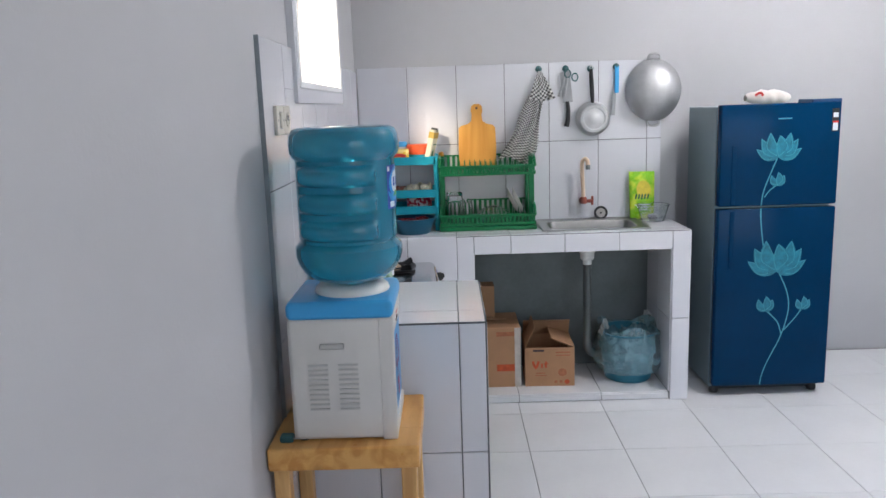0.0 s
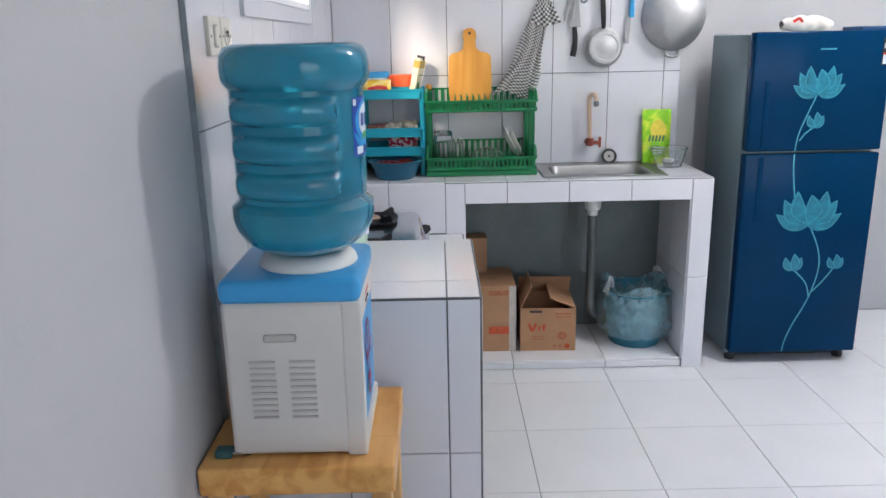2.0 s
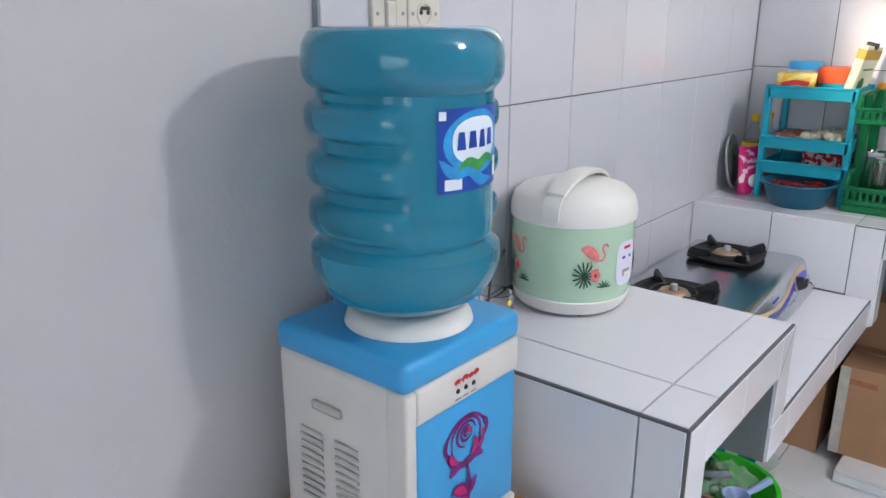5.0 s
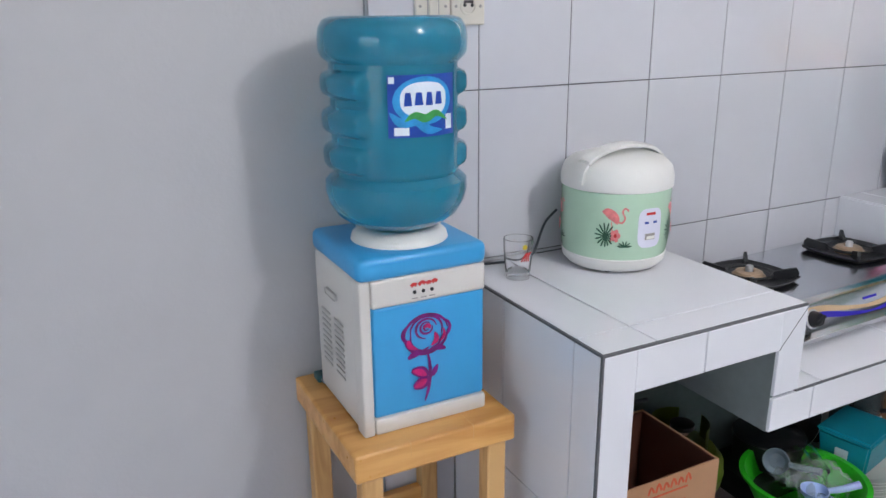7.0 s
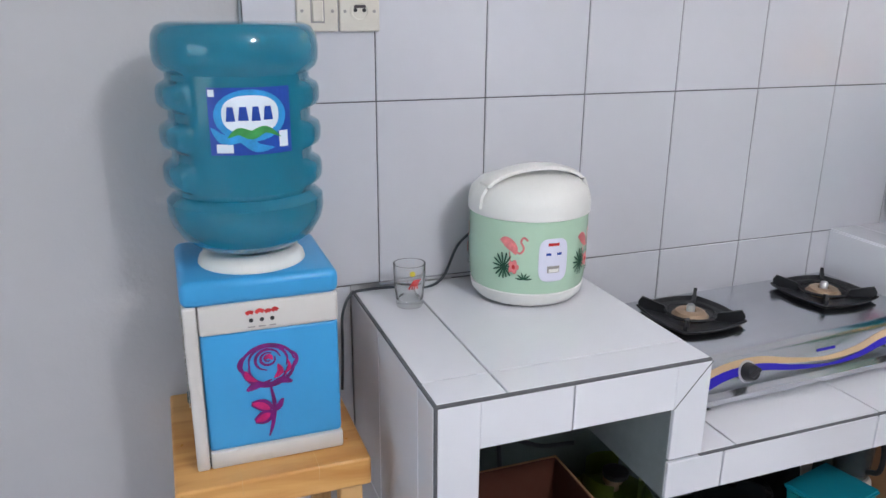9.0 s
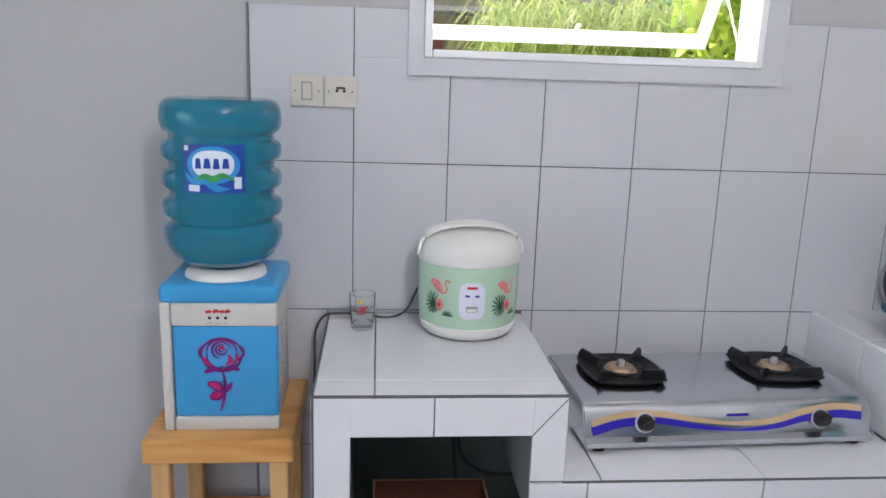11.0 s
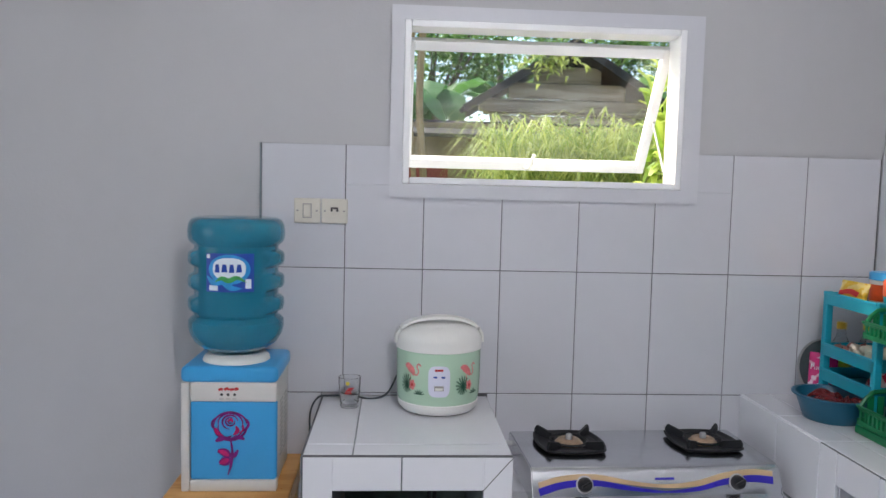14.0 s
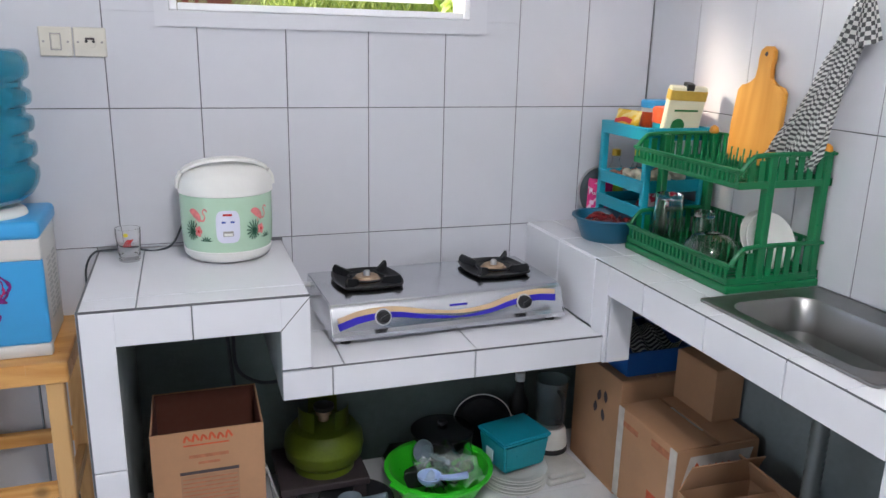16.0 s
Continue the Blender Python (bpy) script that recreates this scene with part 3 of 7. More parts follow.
def refrigerator(m):
    t = thing("refrigerator", m, "dark blue two-door refrigerator with teal lotus print", "refrigerator")
    part("cabinet", boxed(0, 0.525, 0.060, 0.475, 0.03, 1.352, 0.006, 2), FRIDGE_SIDE, t, "grey metal side walls")
    upper = part("freezer_door", boxed(0, 0.525, 0, 0.056, 0.906, 1.360, 0.007, 3), FRIDGE_BLUE, t, "glossy dark blue door", True)
    lower = part("fridge_door", boxed(0, 0.525, 0, 0.056, 0.052, 0.894, 0.007, 3), FRIDGE_BLUE, t, "glossy dark blue door", True)
    for d, z0, z1 in ((upper, 0.915, 1.18), (lower, 0.62, 0.885)):
        part("handle_recess", boxed(0.052, 0.072, -0.004, 0.002, z0, z1, 0.003, 2), FRIDGE_BLUE, d)
    put = lambda u, v, h: Vector((u, -h - 0.0004, v))
    big = [(-1.2, 1.0, 0.36), (1.2, 1.0, 0.36), (-0.75, 1.08, 0.44), (0.8, 1.08, 0.44), (-0.35, 1.1, 0.46), (0.42, 1.12, 0.46), (0.03, 0.92, 0.52)]
    bud = [(-0.5, 1.0, 0.5), (0.55, 1.0, 0.5), (0.05, 1.1, 0.6)]
    for door, flowers, stems in (
        (upper, ((0.258, 1.122, 0.106, big), (0.258, 0.995, 0.056, bud)), ([(0.255, 1.125), (0.222, 1.04), (0.198, 0.97), (0.190, 0.906)], [(0.257, 1.0), (0.225, 0.975), (0.203, 0.945)])),
        (lower, ((0.272, 0.600, 0.140, big), (0.228, 0.412, 0.066, bud), (0.400, 0.418, 0.056, bud)),
         ([(0.190, 0.894), (0.193, 0.83), (0.208, 0.72)], [(0.282, 0.602), (0.326, 0.50), (0.335, 0.41), (0.305, 0.29), (0.250, 0.17), (0.226, 0.10), (0.220, 0.056)],
          [(0.232, 0.42), (0.288, 0.36), (0.308, 0.30)], [(0.398, 0.424), (0.365, 0.375), (0.318, 0.32)]))):
        for u, v, s, p in flowers:
            bm, ln = bmesh.new(), bmesh.new()
            lotus(bm, ln, put, u, v, s, p)
            part("flower_print", bm, TEAL_PRINT, door, "teal lotus flower")
            part("petal_outline", ln, TEAL_LIGHT, door)
        for st in stems:
            part("stem_print", strip(bmesh.new(), put, st, 0.0055, 6, 0.0004), TEAL_LIGHT, door)
    part("maker_mark", boxed(0.25, 0.31, -0.0015, 0.001, 1.290, 1.296), TEAL_LIGHT, upper)
    st = part("energy_sticker", boxed(0.485, 0.514, -0.0016, 0.001, 1.23, 1.33), BLACK_PLASTIC, upper, "black and white energy sticker")
    part("sticker_panel", boxed(0.489, 0.510, -0.003, -0.001, 1.292, 1.312), LABEL_WHITE, st)
    part("sticker_panel", boxed(0.489, 0.510, -0.003, -0.001, 1.234, 1.268), LABEL_WHITE, st)
    part("sticker_roof", boxed(0.487, 0.512, -0.0035, -0.001, 1.268, 1.276), RED_INK, st)
    part("hinge_cover", boxed(0.40, 0.53, 0.01, 0.16, 1.352, 1.374, 0.005, 2), BLUE_DARK, t)
    part("plinth", boxed(0.02, 0.505, 0.08, 0.46, 0.012, 0.05), BLACK_PLASTIC, t)
    for x in (0.03, 0.495):
        part("foot", lathed([(0.02, 0), (0.022, 0.01), (0.016, 0.05)], 14, m=pose(x, 0.075, 0)), BLACK_PLASTIC, t)
    return t


BLUE_DARK = material("dark_blue_plastic", (0.006, 0.05, 0.14), 0.4, vary=0.1, scale=15)
refrigerator(pose(1.275, 3.580, 0.0) @ Matrix.Diagonal((1.038, 1.0, 1.03, 1)))


# ---- rice cooker, glass ----
MINT = material("mint_enamel", (0.47, 0.66, 0.50), 0.22, vary=0.03, scale=8, coat=0.3)
PINK = material("pink_print", (0.75, 0.22, 0.22), 0.4, vary=0.3, scale=60)
LEAF = material("dark_leaf_print", (0.02, 0.09, 0.05), 0.4, vary=0.3, scale=60)


PANEL_WHITE = material("lilac_white_plastic", (0.72, 0.72, 0.84), 0.3, vary=0.03, scale=10)


def rice_cooker(m):
    t = thing("rice_cooker", m, "mint green rice cooker with flamingo print and white lid", "rice cooker")
    body = part("pot_body", lathed([(0.118, 0.026), (0.124, 0.030), (0.1290, 0.05), (0.1315, 0.10), (0.1315, 0.185), (0.128, 0.188)], 56), MINT, t, smooth=True)
    part("base_ring", lathed([(0.095, 0.006), (0.112, 0.006), (0.124, 0.018), (0.1275, 0.034), (0.122, 0.040)], 56), WHITE_PLASTIC, t, "white base ring", True)
    for k in range(4):
        part("foot", lathed([(0.01, 0), (0.01, 0.008)], 10, m=pose(0.09 * math.cos(0.8 + k * 1.57), 0.09 * math.sin(0.8 + k * 1.57), 0)), BLACK_PLASTIC, t)
    lid = part("lid", lathed([(0.128, 0.183), (0.1345, 0.186), (0.1350, 0.205), (0.133, 0.216), (0.128, 0.230), (0.112, 0.244), (0.080, 0.254), (0.035, 0.257), (0.001, 0.257)], 56), WHITE_PLASTIC, t, "glossy white lid", True)
    part("vent_dish", lathed([(0.05, 0.2525), (0.045, 0.2545), (0.03, 0.2500), (0.001, 0.2495)], 30), WHITE_PLASTIC, lid, smooth=True)
    bm = bmesh.new()
    pts = [(0.0, 0.137 * math.cos(a), 0.200 + 0.072 * max(0.0, math.sin(a)) ** 0.7) for a in (math.pi * k / 14 for k in range(15))]

    def wide(u, v):
        k = min(13.999, u * 14)
        i = int(k)
        p = Vector(pts[i]).lerp(Vector(pts[i + 1]), k - i)
        return p
    rows = []
    for i in range(43):
        p = wide(i / 42, 0)
        q = wide(min(1, i / 42 + 0.01), 0) - wide(max(0, i / 42 - 0.01), 0)
        nrm = Vector((0, -q.z, q.y)).normalized()
        if nrm.z < 0 and abs(p.y) < 0.12:
            nrm = -nrm
        w = 0.017 + 0.006 * math.sin(math.pi * i / 42)
        rows.append([bm.verts.new(p + Vector((sx * w, 0, 0)) + nrm * sz) for sx, sz in ((-1, -0.004), (1, -0.004), (1, 0.003), (0.6, 0.006), (-0.6, 0.006), (-1, 0.003))])
    for a, b in zip(rows, rows[1:]):
        for k in range(6):
            bm.faces.new((a[k], a[(k + 1) % 6], b[(k + 1) % 6], b[k]))
    bm.faces.new(rows[0])
    bm.faces.new(rows[-1])
    part("carry_handle", bm, WHITE_PLASTIC, t, "white swing handle", True, pose(0.012, 0, 0, 0, 0, 8))
    put = lambda u, v, h: Vector(((0.1318 + h) * math.cos(u / 0.1318), (0.1318 + h) * math.sin(u / 0.1318), v))
    pan = part("control_panel", oval(bmesh.new(), put, 0.0, 0.108, 0.033, 0.044, 36, 4, 0.0015, square=0.5), PANEL_WHITE, t, "pale lilac-white control panel with a switch", True)
    bm = bmesh.new()
    patch(bm, put, -0.017, -0.006, 0.118, 0.123, 3, 1, 0.0022)
    patch(bm, put, 0.007, 0.018, 0.118, 0.123, 3, 1, 0.0022)
    part("indicator_caption", bm, LABEL_BLUE, pan)
    part("switch_surround", patch(bmesh.new(), put, -0.014, 0.014, 0.082, 0.096, 4, 1, 0.0021), SLOT, pan)
    part("switch", patch(bmesh.new(), put, -0.011, 0.011, 0.084, 0.091, 4, 1, 0.0045), WHITE_PLASTIC, pan)
    part("maker_mark", patch(bmesh.new(), put, -0.013, 0.012, 0.137, 0.143, 3, 1, 0.0022), RED_INK, pan)
    for u0 in (-0.090, 0.092, -0.27, 0.27):
        bm = bmesh.new()
        strip(bm, put, [(u0 - 0.026, 0.146), (u0 - 0.012, 0.144), (u0 + 0.004, 0.132), (u0 + 0.010, 0.118)], lambda s: 0.021 * petal(s), 5)
        strip(bm, put, [(u0 + 0.002, 0.130), (u0 + 0.018, 0.122), (u0 + 0.026, 0.132), (u0 + 0.020, 0.146), (u0 + 0.026, 0.154), (u0 + 0.034, 0.148)], 0.0042, 5, 0.0010)
        strip(bm, put, [(u0 - 0.004, 0.124), (u0 - 0.002, 0.104), (u0 - 0.004, 0.080)], 0.0022, 4, 0.0013)
        part("flamingo_print", bm, PINK, body, "pink flamingo")
        for k in range(5):
            q = 1.2566 * k
            part("flower_print", oval(bmesh.new(), put, u0 + 0.006 + 0.007 * math.cos(q), 0.094 + 0.009 * math.sin(q), 0.0048, 0.0062, 10, 2, 0.0030 + 0.0001 * k), PINK, body, "pink flower petal")
        part("flower_print", oval(bmesh.new(), put, u0 + 0.006, 0.094, 0.0036, 0.0046, 10, 2, 0.0037), RED_INK, body, "red flower heart")
        bm = bmesh.new()
        c, h = (u0 - 0.016, 0.092), 0.0015
        for k in range(15):
            q = radians(100 + 340 * (k - 7) / 14)
            reach = 0.020 + 0.006 * abs(math.sin(q * 0.5 + 0.6))
            h += 0.00005
            strip(bm, put, [c, (c[0] + 0.55 * reach * math.cos(q), c[1] + 0.62 * reach * math.sin(q)), (c[0] + reach * math.cos(q), c[1] + 1.15 * reach * math.sin(q))], lambda s: 0.0012 + 0.0062 * s * (1.25 - s), 4, h)
        part("leaf_print", bm, LEAF, body, "dark green slit leaf")
        bm = bmesh.new()
        for k in range(6):
            a = radians(10 + k * 32)
            strip(bm, put, [(u0 + 0.028, 0.068), (u0 + 0.028 + 0.019 * math.cos(a), 0.068 + 0.016 * math.sin(a))], lambda s: 0.0036 * petal(s), 3, 0.0012 + 0.0001 * k)
        part("leaf_print", bm, LEAF, body, "small green leaf sprig")
    return t


rice_cooker(pose(-0.296, 2.545, ZT, 0, 0, -2) @ Matrix.Diagonal((0.968, 0.968, 1.04, 1)))


# ---- stove ----
CAST = material("black_cast_iron", (0.018, 0.019, 0.022), 0.45, 0.2, vary=0.3, scale=30, bump=0.1, bump_scale=150)
BRASS = material("brass_burner", (0.44, 0.31, 0.21), 0.45, 0.6, vary=0.25, scale=40)
TAN = material("tan_print", (0.62, 0.44, 0.26), 0.35, vary=0.08, scale=20)
INDIGO = material("indigo_print", (0.03, 0.02, 0.42), 0.3, vary=0.08, scale=20)


def gas_stove(m):
    t = thing("gas_stove", m, "two-burner stainless steel gas stove with wavy printed front", "gas stove")
    bm = bmesh.new()
    y0, y1 = -0.36, 0.36
    sec = [(-0.175, 0.012), (-0.175, 0.098), (-0.165, 0.108), (0.130, 0.108), (0.148, 0.104), (0.158, 0.094), (0.178, 0.034), (0.192, 0.026), (0.192, 0.014)]
    a = [bm.verts.new((x, y0, z)) for x, z in sec]
    b = [bm.verts.new((x, y1, z)) for x, z in sec]
    for i in range(len(sec)):
        j = (i + 1) % len(sec)
        bm.faces.new((a[i], a[j], b[j], b[i]))
    bm.faces.new(list(reversed(a)))
    bm.faces.new(b)
    bmesh.ops.bevel(bm, geom=[e for e in bm.edges if abs(e.verts[0].co.y - e.verts[1].co.y) < 1e-6], offset=0.003, segments=2, affect="EDGES")
    body = part("stove_body", bm, STEEL, t, smooth=True)
    d = Vector((0.020, 0, -0.060))
    nrm = Vector((0.949, 0, 0.316))
    put = lambda u, v, h: Vector((0.158, 0, 0.094)) + d * (0.5 - v / 0.063) + Vector((0, u, 0)) + nrm * (h + 0.0004)
    wave = [(-0.34, -0.012), (-0.27, 0.006), (-0.18, 0.010), (-0.08, -0.006), (0.02, -0.016), (0.11, -0.010), (0.19, 0.008), (0.27, 0.016), (0.335, 0.010)]
    part("tan_wave", strip(bmesh.new(), put, [(u, v + 0.009) for u, v in wave], lambda s: 0.008 + 0.013 * abs(math.cos(math.pi * s * 1.1)), 6), TAN, body, "tan wave print")
    part("blue_wave", strip(bmesh.new(), put, [(u, v - 0.006) for u, v in wave], lambda s: 0.004 + 0.016 * abs(math.cos(math.pi * s)) ** 0.8, 6, 0.001), INDIGO, body, "indigo wave print")
    part("maker_mark", patch(bmesh.new(), put, -0.01, 0.045, 0.010, 0.016, 2, 1), INDIGO, body)
    for y in (-0.212, 0.228):
        km = Matrix.Translation(put(y, 0.0, 0)) @ pose(0, 0, 0, 0, 72, 0)
        kb = part("knob", lathed([(0.021, 0), (0.020, 0.006), (0.0165, 0.020), (0.015, 0.022), (0.001, 0.022)], 24, m=km), BLACK_PLASTIC, t, "black plastic knob", True)
        part("grip", boxed(-0.004, 0.004, -0.015, 0.015, 0.018, 0.030, 0.002, m=km @ pose(0, 0, 0, 0, 0, 25)), BLACK_PLASTIC, kb)
        part("dial_ring", lathed([(0.0245, 0), (0.0245, 0.002), (0.021, 0.003)], 24, m=km), ALU, kb, smooth=True)
    for y in (-0.205, 0.215):
        g = part("grate", bmesh.new(), CAST, t, "black cast iron pan support")
        bm = bmesh.new()
        sq = lambda r, z, a: r / max(abs(math.cos(a)), abs(math.sin(a))) ** 0.55
        lathe(bm, [(0.030, 0.109), (0.088, 0.109), (0.100, 0.116), (0.104, 0.122), (0.099, 0.123), (0.089, 0.117), (0.062, 0.113), (0.034, 0.113)], 40, m=pose(-0.03, y, 0), cap=False, radius=sq)
        lathe(bm, [(0.056, 0.120), (0.060, 0.124), (0.056, 0.128), (0.052, 0.124), (0.056, 0.120)], 30, m=pose(-0.03, y, 0), cap=False)
        for k in range(4):
            mm = pose(-0.03, y, 0, 0, 0, 45 + 90 * k)
            q = [mm @ Vector(v) for v in ((0.050, -0.004, 0.112), (0.118, -0.004, 0.116), (0.120, -0.004, 0.134), (0.112, -0.004, 0.146), (0.060, -0.004, 0.132))]
            p = [mm @ Vector(v) for v in ((0.050, 0.004, 0.112), (0.118, 0.004, 0.116), (0.120, 0.004, 0.134), (0.112, 0.004, 0.146), (0.060, 0.004, 0.132))]
            va, vb = [bm.verts.new(v) for v in q], [bm.verts.new(v) for v in p]
            bm.faces.new(va)
            bm.faces.new(list(reversed(vb)))
            for i in range(5):
                bm.faces.new((va[i], va[(i + 1) % 5], vb[(i + 1) % 5], vb[i]))
        bmesh.ops.recalc_face_normals(bm, faces=bm.faces)
        bm.to_mesh(g.data)
        bm.free()
        burner = part("burner", lathed([(0.040, 0.109), (0.042, 0.118), (0.036, 0.122), (0.034, 0.127), (0.028, 0.130), (0.014, 0.129), (0.012, 0.124), (0.001, 0.123)], 30, m=pose(-0.03, y, 0)), BRASS, t, "worn brass burner head", True)
        part("burner_cap", lathed([(0.010, 0.124), (0.010, 0.140), (0.008, 0.143), (0.001, 0.143)], 14, m=pose(-0.03, y, 0)), ALU, burner, smooth=True)
    for x in (-0.15, 0.165):
        for y in (-0.32, 0.32):
            part("foot", lathed([(0.016, 0), (0.014, 0.015)], 12, m=pose(x, y, 0)), BLACK_PLASTIC, t)
    part("gas_inlet", tubed([(-0.12, -0.36, 0.085), (-0.12, -0.385, 0.085)], 0.009, 8, 1), ALU, t)
    return t


gas_stove(pose(-0.198, 3.145, 0.622, 0, 0, 2.2))


WX_FACE = XW + 0.011
# ---- sink, tap and what lies round it ----
SX0, SX1, SY0, SY1 = 0.460, 0.977, 3.612, 3.978
BLADE = material("dull_blade_steel", (0.34, 0.34, 0.36), 0.42, 0.75, vary=0.2, scale=20)
SINK = material("satin_steel", (0.31, 0.305, 0.30), 0.33, 1.0, vary=0.06, scale=6)


def kitchen_sink():
    t = thing("kitchen_sink", pose((SX0 + SX1) / 2, (SY0 + SY1) / 2, ZN), "stainless steel sink set into the tiled counter", "sink")
    w, d = (SX1 - SX0) / 2, (SY1 - SY0) / 2
    bm = bmesh.new()

    def ring(a, b, r, z, n=8, dx=0.0, dy=0.0):
        out = []
        for cx, cy, a0 in ((a - r, b - r, 0), (-a + r, b - r, 90), (-a + r, -b + r, 180), (a - r, -b + r, 270)):
            for k in range(n + 1):
                q = radians(a0 + 90 * k / n)
                out.append(bm.verts.new((cx + r * math.cos(q) + dx, cy + r * math.sin(q) + dy, z)))
        return out
    rings = [ring(w, d, 0.012, 0.001), ring(w, d, 0.012, 0.006), ring(w - 0.004, d - 0.004, 0.010, 0.008), ring(w - 0.012, d - 0.012, 0.01, 0.0055),
             ring(w - 0.048, d - 0.058, 0.055, 0.005, dy=-0.02), ring(w - 0.056, d - 0.066, 0.05, -0.004, dy=-0.02),
             ring(w - 0.066, d - 0.076, 0.045, -0.078, dy=-0.02), ring(w - 0.090, d - 0.100, 0.04, -0.090, dy=-0.02), ring(0.04, 0.04, 0.039, -0.093, dy=-0.02), ring(0.03, 0.03, 0.029, -0.098, dy=-0.02)]
    for a, b in zip(rings, rings[1:]):
        for i in range(len(a)):
            j = (i + 1) % len(a)
            bm.faces.new((a[i], a[j], b[j], b[i]))
    bm.faces.new(rings[-1])
    part("basin", bm, SINK, t, smooth=True)
    part("drain", lathed([(0.036, -0.094), (0.034, -0.0915), (0.022, -0.094), (0.001, -0.096)], 24, m=pose(0, -0.02, 0)), ALU, t, smooth=True)
    return t


kitchen_sink()
PIPE_GREY = material("grey_flexible_pipe", (0.13, 0.145, 0.145), 0.4, 0.4, vary=0.1, scale=20)
drain = thing("drain_pipe", pose(0.705, 3.80, 0.0), "grey ribbed drain hose with white trap under the sink", "pipe")
part("trap", lathed([(0.040, 0.745), (0.040, 0.70), (0.036, 0.695), (0.034, 0.665), (0.022, 0.655), (0.022, 0.635)], 24), WHITE_PLASTIC, drain, "white plastic trap", True)
rib = [(0.019 + 0.003 * (k % 2), 0.64 - 0.009 * k) for k in range(46)]
part("hose", lathed(rib, 16), PIPE_GREY, drain, smooth=True)
part("elbow", tubed([(0, 0, 0.24), (0.004, 0, 0.20), (0.03, 0.02, 0.165), (0.08, 0.07, 0.15), (0.15, 0.19, 0.14)], 0.021, 12), PIPE_GREY, drain, smooth=True)

BEIGE = material("beige_pipe", (0.62, 0.45, 0.33), 0.35, vary=0.1, scale=12)
RUST = material("red_brown_valve", (0.28, 0.07, 0.05), 0.45, 0.2, vary=0.3, scale=40)
tap = thing("wall_tap", pose(0.712, 3.998, 0.935), "beige swan-neck wall tap with red-brown valve", "tap")
part("spout", tubed([(0, -0.05, 0.0), (-0.004, -0.05, 0.10), (-0.008, -0.052, 0.19), (0.0, -0.065, 0.215), (0.012, -0.082, 0.212), (0.016, -0.09, 0.185)], 0.0105, 12), BEIGE, tap, "beige spout", True)
part("nozzle", lathed([(0.010, 0), (0.012, 0.004), (0.012, 0.02), (0.010, 0.024)], 14, m=pose(0.016, -0.09, 0.165)), CEMENT, tap, smooth=True)
part("valve", tubed([(0, 0.01, 0), (0, -0.03, 0), (0, -0.062, 0.0)], 0.015, 12), RUST, tap, "red-brown valve body", True)
part("valve_collar", lathed([(0.017, -0.012), (0.019, 0), (0.016, 0.022)], 14, m=pose(0, -0.05, 0)), RUST, tap, smooth=True)
part("valve_stem", tubed([(0, -0.045, 0), (0.045, -0.047, 0.0)], 0.009, 10, 1), RUST, tap)
part("valve_handle", boxed(0.040, 0.052, -0.052, -0.040, -0.022, 0.026, 0.004, 2), RUST, tap)

strainer = thing("sink_strainer", pose(0.805, 3.965, ZN + 0.034, 78, 0, 0), "round black rubber sink strainer leaning on the tiles", "strainer")
part("rim", lathed([(0.030, -0.004), (0.035, -0.003), (0.035, 0.003), (0.030, 0.005), (0.024, 0.003), (0.024, -0.003), (0.030, -0.004)], 28, cap=False), BLACK_PLASTIC, strainer, smooth=True)
part("mesh_disc", lathed([(0.025, -0.001), (0.024, 0.002), (0.001, 0.003)], 24), SLOT, strainer)
part("knob", lathed([(0.006, 0.002), (0.004, 0.01), (0.001, 0.011)], 12), BLACK_PLASTIC, strainer)

POUCH = blotched("lime_pouch", (0.26, 0.62, 0.02), (0.62, 0.78, 0.06), 9, 0.28, 0.48, 0.60, 0.08)
POUCH_Y = material("yellow_print", (0.75, 0.62, 0.06), 0.35, vary=0.2, scale=40)
DARK_GREEN = material("dark_green_print", (0.02, 0.16, 0.05), 0.4, vary=0.3, scale=60)
WHITE_INK = material("white_print", (0.82, 0.83, 0.84), 0.5, vary=0.05, scale=40)


def pouch(name, m, w, h, d, mat, label, category):
    t = thing(name, m, label, category)

    def put(u, v):
        a = 2 * math.pi * u
        k = (1 - v) ** 0.6 * 0.95 + 0.03
        wob = 0.003 * noise.noise(Vector((u * 9, v * 7, w * 50)))
        return Vector((w / 2 * math.copysign(abs(math.cos(a)) ** 0.7, math.cos(a)) * (0.94 + 0.06 * v), d / 2 * math.sin(a) * k + wob, v * h))
    part("bag", shell(bmesh.new(), put, 40, 14, True), mat, t, smooth=True)
    part("top_seal", boxed(-w * 0.49, w * 0.49, -0.0015, 0.0015, h - 0.012, h + 0.004, 0.001), mat, t)
    return t


p = pouch("detergent_pouch", pose(1.012, 3.945, ZN, -6, 0, -4), 0.13, 0.238, 0.055, POUCH, "bright green dish soap refill pouch by the sink", "pouch")
fr = lambda u, v, h: Vector((u, -0.027 * (1 - v / 0.24) ** 0.6 - 0.004 - h, v))
part("lemon_print", oval(bmesh.new(), fr, 0.006, 0.150, 0.036, 0.045, 24, 4), POUCH_Y, p, "yellow fruit picture")
bm = bmesh.new()
for k in range(5):
    strip(bm, fr, [(-0.036 + 0.015 * k, 0.100), (-0.030 + 0.015 * k, 0.126)], 0.0085, 3, 0.002)
part("brand_mark", bm, DARK_GREEN, p)
bm = bmesh.new()
for k in range(3):
    strip(bm, fr, [(-0.04 + 0.01 * k, 0.07 - 0.012 * k), (0.035 - 0.006 * k, 0.072 - 0.012 * k)], 0.005, 3, 0.002)
part("caption_bar", bm, WHITE_INK, p)
